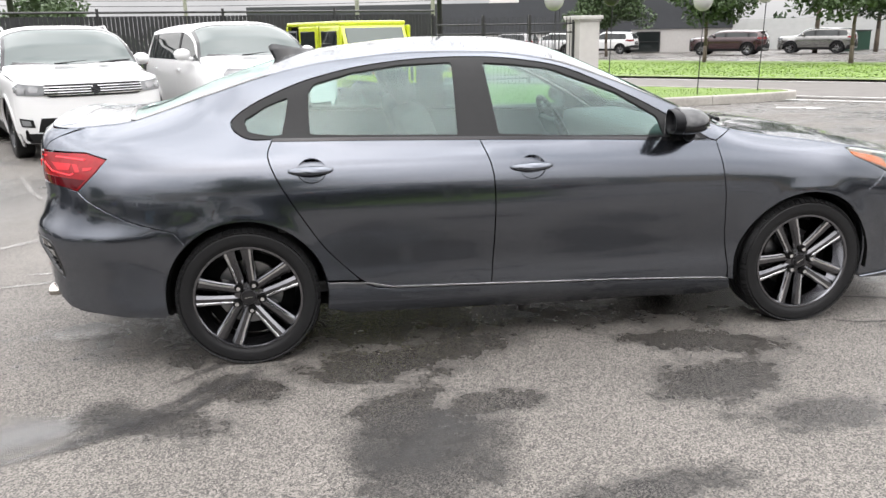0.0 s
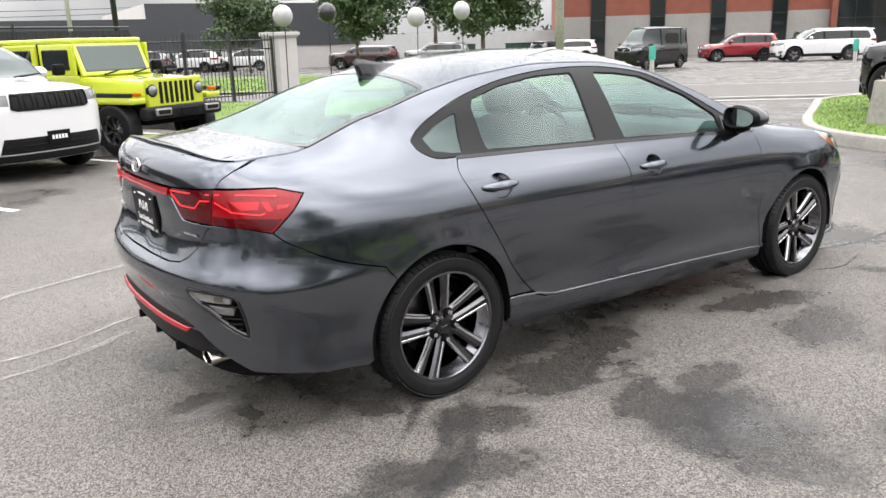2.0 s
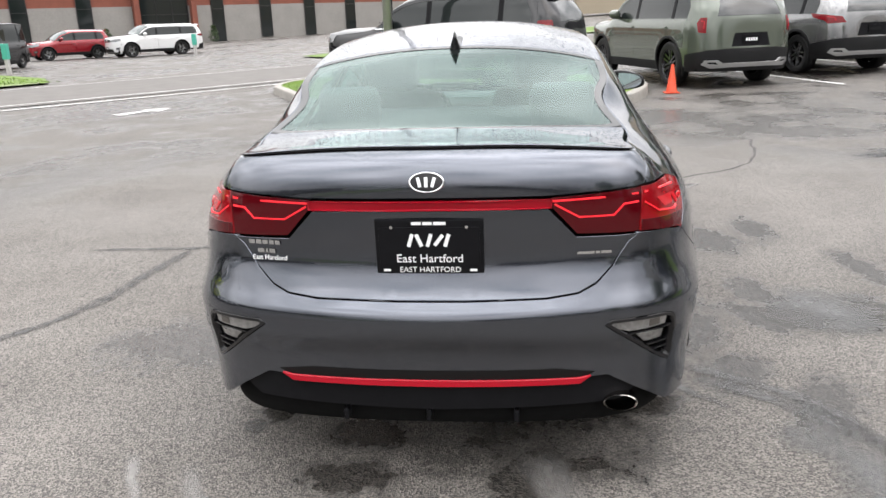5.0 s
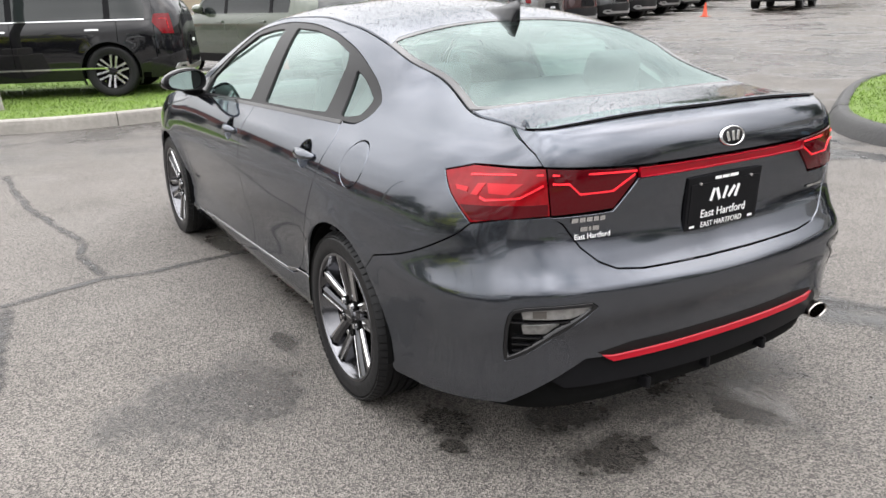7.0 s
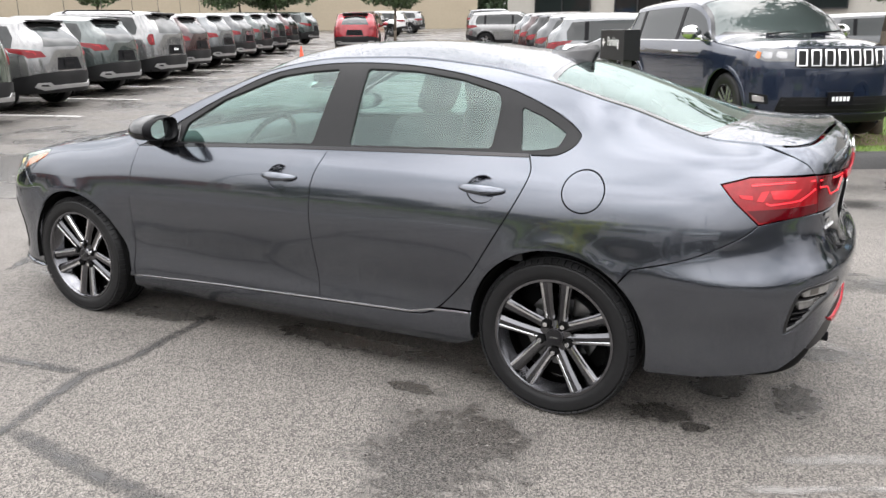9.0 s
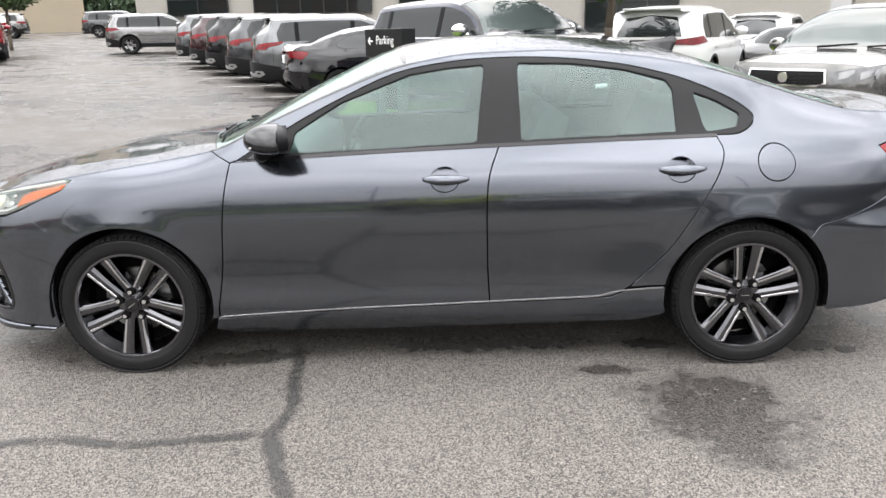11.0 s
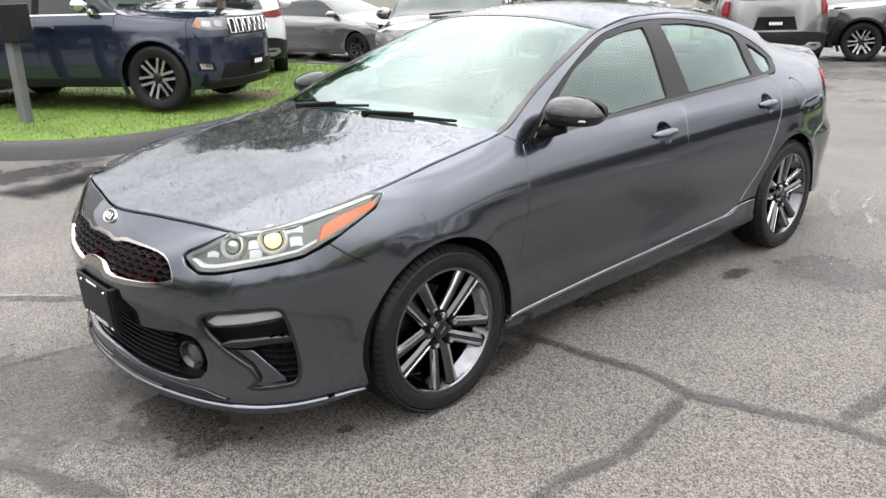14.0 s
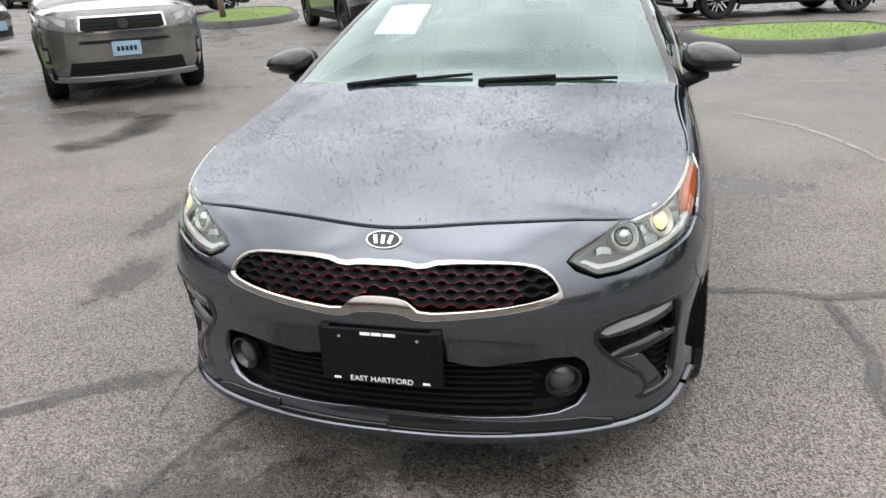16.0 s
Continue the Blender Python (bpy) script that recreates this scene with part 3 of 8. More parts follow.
DLO = [(.84, .945), (.63, 1.07), (.44, 1.17), (.18, 1.283), (-.06, 1.328), (-.29, 1.343), (-.55, 1.337), (-.80, 1.31), (-1.0, 1.267),
       (-1.14, 1.222), (-1.29, 1.156), (-1.372, 1.10), (-1.38, 1.075), (-1.36, 1.045), (-1.30, 1.016), (-1.2, 1.012), (-.78, 1.003), (-.27, .988), (.25, .970), (.58, .955)]


def spline(pts, k=5):
    """A smooth open curve through all the points."""
    p = [np.array(q, float) for q in pts]
    p = [2 * p[0] - p[1]] + p + [2 * p[-1] - p[-2]]
    out = []
    for a, b, c, d in zip(p, p[1:], p[2:], p[3:]):
        for t in np.linspace(0, 1, k, endpoint=False):
            out.append(tuple(b + .5 * t * (c - a + t * (2 * a - 5 * b + 4 * c - d + t * (3 * (b - c) + d - a)))))
    return out + [tuple(p[-2])]


D_ARC = spline(DLO[:16], 4)
DLO = D_ARC + DLO[16:]


def rounded(poly, step=0.035):
    return soften(resample(np.array(poly, float), step), 1)


WIN_F = rounded([(.62, .970), (.60, 1.05), (.41, 1.165), (.108, 1.278), (-.06, 1.302), (-.215, 1.313), (-.175, 1.003), (.2, .985)])
WIN_R = rounded([(-.366, 1.318), (-.605, 1.312), (-.83, 1.283), (-1.006, 1.238), (-1.033, 1.20), (-1.033, 1.03), (-.7, 1.018), (-.371, 1.008)])
WIN_Q = rounded([(-1.125, 1.184), (-1.217, 1.150), (-1.322, 1.093), (-1.30, 1.045), (-1.207, 1.03), (-1.16, 1.03)])
STRIP_LINE = [(.965, .248), (.353, .28), (-.229, .303), (-.70, .318)]
B_SEAM = [(-.273, .988), (-.222, .83), (-.219, .52), (-.229, .303)]
R_SEAM = [(-.70, .318), (-.76, .322), (-.81, .345), (-.87, .39), (-.987, .52), (-1.08, .665), (-1.163, .805), (-1.205, .89), (-1.222, .955), (-1.2, 1.012)]
R_SEAM, B_SEAM = spline(R_SEAM, 4), spline(B_SEAM, 4)
BELT = [(-1.2, 1.012), (-.78, 1.003), (-.27, .988), (.25, .970), (.58, .955), (.84, .945)]
DOOR_F = [(.84, .945), (.872, .935), (.892, .83), (.905, .735), (.93, .5), (.965, .30)] + STRIP_LINE[:3] + B_SEAM[::-1][1:] + BELT[2:-1]
DOOR_R = B_SEAM + R_SEAM[:-1] + BELT[:2]


def oval(u, z, a, b, tilt=0.0, k=28):
    t = np.linspace(0, 2 * np.pi, k, endpoint=False)
    x, y = a * np.cos(t), b * np.sin(t)
    c, s = math.cos(tilt), math.sin(tilt)
    return np.stack([u + x * c - y * s, z + x * s + y * c], 1)


HANDLES = {"rear_door": (-1.040, .884), "front_door": (-.045, .860)}
for nm, poly in (("rear_door", DOOR_R), ("front_door", DOOR_F)):
    hu, hz = HANDLES[nm]
    for mirror in (False, True):
        door = panel(nm, S, poly, PAINT, sedan_car, (oval(hu + .005, hz - .004, .060, .050),), "closed painted door", gap=0.0030, mirror=mirror)
        bowl = lambda u, z, hu=hu, hz=hz: -.046 * np.clip(1 - ((u - hu - .005) / .062) ** 2 - ((z - hz + .004) / .052) ** 2, 0, 1) ** .6
        panel("handle_recess", S, oval(hu + .005, hz - .004, .0605, .0505), PAINT, door, (), "scooped recess", step=.012, rim=0, mirror=mirror, rise=bowl)
        v, f = [], []
        for i, t in enumerate(np.linspace(0, 1, 17)):
            cu = hu + .098 - .196 * t
            fat = math.sin(math.pi * min(max(t, .02), .98)) ** .40
            out = .016 + .018 * math.sin(math.pi * t) ** .8
            for a in np.linspace(0, 2 * np.pi, 12, endpoint=False):
                p = S(cu, hz + .006 * (1 - 2 * t) * 0 + (.0200 - .002 * t) * fat * math.sin(a), out + .012 * fat * math.cos(a) - .012)
                v.append(p * (1, -1 if mirror else 1, 1))
            if i:
                f += [((i - 1) * 12 + k, (i - 1) * 12 + (k + 1) % 12, i * 12 + (k + 1) % 12, i * 12 + k) for k in range(12)]
        f += [tuple(range(12)), tuple(range(16 * 12, 17 * 12))]
        bm = bmesh.new()
        vs = [bm.verts.new(tuple(map(float, p))) for p in v]
        for q in f:
            bm.faces.new([vs[i] for i in q])
        part("door_handle", bm, PAINT, door, "painted pull handle", smooth=True)
# side frame, roof rail and rear quarter
QB = [(-1.64, .637), (-1.837, .693), (-2.008, .771), (-2.075, .818)]
QB = spline(QB, 4)
LAMP_OUT = [(-1.935, .952), (-2.05, .977), (-2.33, .984), (-2.345, .85), (-2.2, .842), (-2.075, .818), (-1.985, .896)]
QUARTER = (trim_line(.955, -2.13, 60, 0.003) + [(-2.24, 1.045), (-2.29, 1.02), (-2.32, .988), (-2.05, .977), (-1.935, .952), (-1.985, .896), (-2.075, .818)]
           + QB[::-1][1:] + ring_arc(-1.35, .317, ARCH, 133, 10, 30) + [(-.995, .372), (-.845, .362)] + [p for p in R_SEAM if p[0] < -.869 and p[1] > .385]
           + D_ARC[::-1] + [(.872, .935)])
FUEL = oval(-1.441, .901, .0795, .0745, 0, 40)
for mirror in (False, True):
    quarter = panel("rear_quarter_panel", S, QUARTER, PAINT, sedan_car, () if mirror else (FUEL,), "painted rear quarter and roof rail", gap=0.0028, step=.028, mirror=mirror)
    if not mirror:
        panel("fuel_flap", S, FUEL, PAINT, quarter, (), "round fuel filler flap", gap=0.0028)
both("window_surround", S, DLO, SURROUND, "black window surround and pillars", holes=(WIN_F, WIN_R, WIN_Q), lift=-0.004, rim=0.02, gap=0.0022)
both("belt_strip", S, [(.86, .938), (.58, .949), (.25, .964), (-.27, .982), (-.78, .997), (-1.2, 1.006), (-1.2, 1.018), (-.78, 1.011), (-.27, .996), (.25, .978), (.58, .963)], BLACK_GLOSS, lift=0.004, rim=0.008)
for nm, poly in (("front_window", WIN_F), ("rear_window", WIN_R), ("quarter_window", WIN_Q)):
    for ob in both(nm, S, poly, GLASS, "tinted side glass", lift=-0.013, rim=0, gap=-0.006):
        ob.visible_shadow = False
# fender
FENDER = trim_line(.955, 1.62, 16, 0.002) + [(1.565, .872), (1.609, .832), (1.72, .785), (1.80, .748), (1.736, .696), (1.68, .665)]
FENDER += ring_arc(1.35, .317, ARCH, 45, 192, 30) + [(.968, .25), (.965, .30), (.93, .5), (.905, .735), (.892, .83), (.872, .935)]
both("front_fender", S, FENDER, PAINT, "painted front fender", gap=0.0028)
# sill
SILL = [(.975, .244), (.353, .276), (-.229, .299), (-.70, .314), (-.76, .318), (-.85, .352), (-.98, .36)] + ring_arc(-1.35, .317, ARCH, 8, -12, 6) + [(-.9, .2), (.2, .165), (.9, .16), (.99, .19)]
both("side_sill", S, SILL, PAINT, "painted side skirt", gap=0.001, rim=0.03)
both("sill_strip", S, [(.97, .250), (.353, .282), (-.229, .305), (-.70, .32), (-.80, .343), (-.985, .358), (-.985, .364), (-.80, .35), (-.70, .327), (-.229, .311), (.353, .288), (.97, .256)], STRIP, lift=0.004, rim=0.006)
# front bumper with its openings
HEAD = [(2.340, .712), (2.318, .728), (2.25, .756)] + trim_line(2.16, 1.60, 16, .005) + [(1.553, .877), (1.609, .832), (1.72, .785), (1.804, .753), (1.892, .722), (2.078, .699), (2.2, .678), (2.265, .674), (2.313, .699)]


def across(half, end):
    """A half outline and its mirror image beyond the centre line at u = end."""
    return list(half) + [(2 * end - u, z) for u, z in half[::-1] if abs(u - end) > 1e-6]


GRILLE = across([(U1, .722), (2.80, .722), (2.755, .713), (2.70, .728), (2.567, .726), (2.445, .717), (2.396, .696), (2.367, .650), (2.367, .622), (2.455, .602), (2.62, .583), (2.765, .570), (2.795, .588), (U1, .594)], U1)
LOWER = across([(U1, .455), (2.72, .452), (2.60, .425), (2.548, .43), (2.34, .455), (2.288, .42), (2.272, .335), (2.33, .275), (2.5, .262), (U1, .272)], U1)
BEZEL = [(2.293, .505), (2.245, .553), (2.1, .571), (1.995, .578), (1.965, .545), (1.927, .368), (1.936, .282), (2.0, .272), (2.15, .270), (2.075, .316), (2.235, .423)]
FB = [(1.60, .628), (1.68, .665), (1.736, .696), (1.80, .745), (1.892, .714), (2.078, .692), (2.2, .671), (2.27, .667), (2.328, .690), (2.351, .714), (2.326, .735), (2.252, .764)]
FB = FB + trim_line(2.17, U1, 14, .009)
FB_LOW = ring_arc(1.35, .317, ARCH, 46, -15, 12) + [(1.72, .20), (1.9, .195), (2.2, .19), (2.5, .21), (U1, .215)]
FRONT = list(FB_LOW[::-1]) + FB + [(2 * U1 - u, z) for u, z in FB[::-1][1:]] + [(2 * U1 - u, z) for u, z in FB_LOW[:-1]]
GRILLE, LOWER, BEZEL = soften(GRILLE, 1), soften(LOWER, 1), soften(BEZEL, 1)
BEZEL_R = [(2 * U1 - u, z) for u, z in BEZEL]
panel("front_bumper", S, FRONT, PAINT, sedan_car, (GRILLE, LOWER, BEZEL, BEZEL_R), "painted front bumper cover", rim=0.03, step=.025)
# rear bumper, lid and lamps
LID_LINE = [(-2.32, .984), (-2.345, .85), (-2.385, .826), (-2.443, .756), (-2.50, .712), (-2.556, .688), (-2.65, .676), (-2.9, .668), (U0, .667)]
RB_LOW = ring_arc(-1.35, .317, ARCH, 133, 190, 14) + [(-1.72, .24), (-1.9, .245), (-2.2, .28), (-2.35, .36), (-2.46, .42), (U0, .40)]
RB = QB + [(-2.2, .842)] + LID_LINE[1:]
FOG_REAR = [(-2.5, .607), (-2.35, .607), (-2.245, .6), (-2.215, .57), (-2.195, .423), (-2.225, .43), (-2.3, .47), (-2.42, .55)]
FOG_REAR = soften(FOG_REAR, 1)
FOG_REAR_R = [(2 * U0 - u, z) for u, z in FOG_REAR]
REAR = list(RB_LOW[::-1]) + RB + [(2 * U0 - u, z) for u, z in RB[::-1][1:]] + [(2 * U0 - u, z) for u, z in RB_LOW[:-1]]
panel("rear_bumper", S, REAR, PAINT, sedan_car, (FOG_REAR, FOG_REAR_R), "painted rear bumper cover", gap=0.0028, rim=0.03, step=.02)
LAMP_IN = [(-2.33, .984), (-2.634, .968), (-2.634, .938), (-2.556, .856), (-2.345, .85)]
BAR = [(-2.634, .966), (-2.634, .940), (2 * U0 + 2.634, .940), (2 * U0 + 2.634, .966)]
lid_half = [(-2.24, 1.045), (-2.29, 1.02), (-2.32, .986), (-2.634, .972), (U0, .972)]
lid_up = trim_line(U0, -2.17, 14, .004) + lid_half
LID_UP = lid_up[14:] + [(2 * U0 - u, z) for u, z in lid_half[:-1][::-1]] + [(2 * U0 - u, z) for u, z in trim_line(U0, -2.17, 14, .004)[::-1]] + trim_line(U0, -2.17, 14, .004)[1:]
LID_LOW = [(-2.345, .845), (-2.556, .85), (-2.64, .935), (2 * U0 + 2.64, .935), (2 * U0 + 2.556, .85), (2 * U0 + 2.345, .845)] + [(2 * U0 - u, z) for u, z in LID_LINE[2:][:-1]] + LID_LINE[2:][::-1]
panel("boot_lid", S, LID_UP, PAINT, sedan_car, (), "painted boot lid", gap=0.0022, step=.025)
panel("boot_lid_face", S, LID_LOW, PAINT, sedan_car, (), "painted boot lid face with a number plate recess", gap=0.0028, step=.025)
both("tail_lamp", S, LAMP_OUT, RED_LENS, "dark red tail lamp", gap=0.0028)
both("lid_tail_lamp", S, LAMP_IN, RED_DEEP, "dark red tail lamp", gap=0.0028)
panel("light_bar", S, BAR, RED_TRIM, sedan_car, (), "red light bar", lift=0.002)
both("headlight", S, HEAD, CLEAR, "clear headlight lens", gap=0.0028)


def plan(lo, hi, k=30, inset=0.0):
    """Edge line of the top between two x, as plan points on the left."""
    u = np.linspace(sedan.u_of_x(lo), sedan.u_of_x(hi), k)
    p = S(u, sedan.trim(u))
    return [(a, b - inset) for a, b in p[:, :2]]


def top_outline(lo, hi, front, back, inset=0.003):
    """A top panel between two cross lines; each is a function of y that gives x."""
    left = plan(lo, hi, 40, inset)
    pts = [p for p in left]
    y1 = pts[-1][1]
    pts += [(front(y), y) for y in np.linspace(y1, -y1, 22)[1:-1]]
    pts += [(a, -b) for a, b in left[::-1]]
    y0 = pts[-1][1]
    pts += [(back(y), y) for y in np.linspace(y0, -y0, 22)[1:-1]]
    return pts


COWL, ROOF_F, ROOF_B, GLASS_B = (lambda y: 1.10 - .25 * y * y), (lambda y: .17 - .16 * y * y), (lambda y: -1.16 - .12 * y * y), (lambda y: -1.90 + .22 * y * y)
nose = [tuple(p[:2]) for p in S(np.linspace(2.12, U1, 24), sedan.trim(np.linspace(2.12, U1, 24)) - .002)]
hood_side = plan(.95, 2.0, 26, .003)
hood_side = [p for p in hood_side if p[0] < nose[0][0] - .02]
HOOD = hood_side + nose + [(a, -b) for a, b in nose[::-1][1:]] + [(a, -b) for a, b in hood_side[::-1]] + [(COWL(y) - .02, y) for y in np.linspace(-.74, .74, 16)]
panel("hood", T, HOOD, PAINT, sedan_car, (), "painted hood with raindrops", gap=0.0032)
ROOF = top_outline(-1.24, .13, ROOF_F, ROOF_B)
panel("roof", T, ROOF, PAINT, sedan_car, (), "painted roof with raindrops", gap=0.0022)
WS = top_outline(.09, .96, COWL, ROOF_F, .004)
BL = top_outline(-1.84, -1.21, ROOF_B, GLASS_B, .004)
for nm, poly in (("windscreen", WS), ("rear_screen", BL)):
    ob = panel(nm, T, shrink(poly, .004), SCREEN if nm == "windscreen" else REAR_SCREEN, sedan_car, (), "tinted screen", lift=-0.004, rim=0.004)
    ob.visible_shadow = False
    panel("screen_edge", T, shrink(poly, -.004), BLACK_GLOSS, sedan_car, (soften(shrink(poly, .022), 1),), "black edge band", lift=-0.001, rim=0.01)
deck_side = plan(-2.12, -1.86, 16, .003)
tail = [tuple(p[:2]) for p in S(np.linspace(U0, -2.17, 16), sedan.trim(np.linspace(U0, -2.17, 16)))]
DECK = deck_side + [(GLASS_B(y), y) for y in np.linspace(.6, -.6, 16)] + [(a, -b) for a, b in deck_side[::-1]] + [(a, -b) for a, b in tail[::-1]] + tail[1:]
panel("boot_deck", T, DECK, PAINT, sedan_car, (), "painted boot deck with raindrops", gap=0.0022)
# inner shell that shuts the gaps, floor and wheel housings
for nm, lo, hi, z0, z1 in (("under_shell", U0, U1, .22, .93),):
    for mirror in (False, True):
        us = np.linspace(lo, hi, 140)
        tr = np.minimum(sedan.trim(us) - .02, z1)
        holes = [ring_arc(x, z, ARCH - .004, 0, 360, 32)[:-1] for x, z in HUBS]
        poly = [(u, z0 + .02) for u in us] + [(u, z) for u, z in zip(us[::-1], tr[::-1])]
        v, f, n = sheet(lambda u, z, l: S(u, z, l), poly, [h for h in holes], step=.08, lift=-.05, rim=0, mirror=mirror)
        link_mesh(nm, v, f, DARK, sedan_car, "dark inner shell", n)
part("floor_pan", box_bm((3.5, 1.36, .05), (-.05, 0, .22), .02), DARK, sedan_car, "dark underbody")
for x, z in HUBS:
    for s in (1, -1):
        housing(sedan_car, x, s * .68, z, ARCH - .003, 0 if s > 0 else 180)
        wheel(sedan_car, (x, s * .782, z), .317, .215, .240, s, spin=SPIN[(x > 0, s)])

# ---------------------------------------------------------------- the sedan's smaller parts
HOUSING = material("lamp_housing", (0.082, 0.074, 0.067), 0.25, 0.2)
REFLECTOR = material("lamp_reflector", (0.34, 0.335, 0.325), 0.14, 1.0)
PALE_BEZEL = material("projector_bezel", (0.40, 0.38, 0.34), 0.3, 0.3)
GUIDE = material("light_guide", (0.42, 0.41, 0.40), 0.2)
FOG_LENS = material("fog_lamp_lens", (0.045, 0.046, 0.048), 0.06, spec=0.7)
LIT = material("lit_projector", (0.92, 0.66, 0.27), 0.3, emit=0.38)
AMBER = material("amber_reflector", (0.40, 0.075, 0.001), 0.2, spec=0.2)
RED_LIT = material("lit_red_strip", (0.75, 0.02, 0.03), 0.2, emit=0.13)
RED_MID = material("red_lens_patch", (0.42, 0.008, 0.014), 0.1, spec=0.35)
ACCENT = material("dark_red_accent", (0.16, 0.004, 0.012), 0.3)
WHITE_LENS = material("white_lens", (0.19, 0.185, 0.18), 0.1, 0.3, coat=0.5, grain=0.5, scale=60)
PRINT = material("white_print", (0.8, 0.8, 0.8), 0.5)
SATIN = material("satin_chrome", (0.42, 0.39, 0.36), 0.14, 1.0)
FABRIC = material("dark_seat_cloth", (0.03, 0.031, 0.033), 0.85, grain=0.12, scale=14)
DASH = material("dark_dash_plastic", (0.025, 0.026, 0.027), 0.6, grain=0.2, scale=150)
LINING = material("grey_headliner", (0.17, 0.175, 0.18), 0.9, grain=0.1)
MIRROR = material("mirror_glass", (0.8, 0.85, 0.85), 0.02, 1.0)
PAPER = material("white_paper", (0.8, 0.8, 0.8), 0.8)
MESH = material("black_mesh", (0.005, 0.005, 0.005), 0.5, spec=0.2)


def refl(poly, end):
    return [(2 * end - u, z) for u, z in poly]


def bar_on(pts, width, depth, lift, mirror=False, closed=False, fn=None):
    """A bar of box section that follows points of the skin."""
    fn = fn or S
    p = np.array(pts, float)
    d = np.gradient(p, axis=0)
    d /= np.linalg.norm(d, axis=1)[:, None] + 1e-9
    n = np.stack([-d[:, 1], d[:, 0]], 1) * width / 2
    rows = [fn(q[:, 0], q[:, 1], l) for q, l in ((p - n, lift - depth), (p - n * .7, lift), (p + n * .7, lift), (p + n, lift - depth))]
    v = np.stack(rows, 1).reshape(-1, 3) * (1, -1 if mirror else 1, 1)
    k = len(p)
    bm = bmesh.new()
    vs = [bm.verts.new(tuple(map(float, q))) for q in v]
    for i in range(k - 1):
        for j in range(4):
            bm.faces.new([vs[i * 4 + j], vs[i * 4 + (j + 1) % 4], vs[i * 4 + 4 + (j + 1) % 4], vs[i * 4 + 4 + j]])
    bm.faces.new(vs[:4]), bm.faces.new(vs[-4:])
    return bm


def skin_frame(u, z, lift=0.0, mirror=False):
    """A pose on the skin: z out of it, x along it, y up."""
    e = .01
    p, a, b = S(u, z, lift), S(u + e, z, lift) - S(u - e, z, lift), S(u, z + e, lift) - S(u, z - e, lift)
    if mirror:
        p, a, b = p * (1, -1, 1), a * (1, -1, 1), b * (1, -1, 1)
    y = Vector(b).normalized()
    x = Vector(a).normalized()
    n = x.cross(y)
    if n.dot(Vector(p) - Vector((p[0] * .6, 0, p[2]))) < 0:
        x, n = -x, -n
    y = n.cross(x)
    return Matrix.Translation(p) @ Matrix((x, y, n)).transposed().to_4x4()


def words(text, size, m, mat, parent, name="lettering"):
    cu = bpy.data.curves.new(name, "FONT")
    cu.body, cu.size, cu.align_x, cu.align_y, cu.extrude = text, size, "CENTER", "CENTER", 0.0006
    tmp = bpy.data.objects.new(name, cu)
    me = bpy.data.meshes.new_from_object(tmp)
    bpy.data.objects.remove(tmp)
    bpy.data.curves.remove(cu)
    me.materials.clear()
    me.materials.append(mat)
    ob = new(name, me)
    ob.parent = parent
    ob.matrix_local = m
    return ob


def bars(m, widths, h, mat, parent, name="print_bar", gap=.004):
    x = -(sum(widths) + gap * (len(widths) - 1)) / 2
    bm = bmesh.new()
    for w in widths:
        box_bm((w, h, .001), (x + w / 2, 0, 0), bm=bm)
        x += w + gap
    ob = part(name, bm, mat, parent)
    ob.matrix_local = m
    return ob


def oval_badge(m, a, b, parent):
    """An oval badge: bright ring, dark field, plain bright bars."""
    badge = new("badge")
    badge.parent = parent
    badge.matrix_local = m
    for nm, mat, prof in (("badge_ring", CHROME, [(1.0, 0), (.97, .006), (.88, .006), (.86, .003)]), ("badge_field", BLACK_GLOSS, [(.88, .003), (0.0, .0045)])):
        k, v, f = len(prof), [], []
        for i in range(40):
            t = 2 * math.pi * i / 40
            v += [(a * r * math.cos(t), b * r * math.sin(t), z) for r, z in prof]
        for i in range(40):
            for j in range(k - 1):
                f.append((i * k + j, (i + 1) % 40 * k + j, (i + 1) % 40 * k + j + 1, i * k + j + 1))
        link_mesh(nm, v, f, mat, badge)
    for dx, tilt in ((-.42, .25), (-.02, 0), (.38, -.3)):
        o = part("badge_bar", box_bm((a * .2, b * .95, .003), (0, 0, 0), .0008), CHROME, badge)
        o.matrix_local = Matrix.Translation((dx * a, 0, .006)) @ Matrix.Rotation(tilt, 4, "Z")
    return badge


# grille
INNER = across([(U1, .707), (2.80, .707), (2.755, .701), (2.69, .717), (2.53, .717), (2.44, .709), (2.395, .685), (2.376, .655), (2.376, .636), (2.48, .614), (2.62, .600), (2.752, .590), (2.775, .612), (2.80, .630), (U1, .634)], U1)
INNER = inner = soften(INNER, 1)
grille = panel("grille", S, shrink(GRILLE, -.01), MESH, sedan_car, (), "black honeycomb grille with red accents", lift=-.055, rim=0)
panel("grille_surround", S, GRILLE, SATIN, grille, (INNER,), "satin chrome surround", lift=-.002, rim=.03)

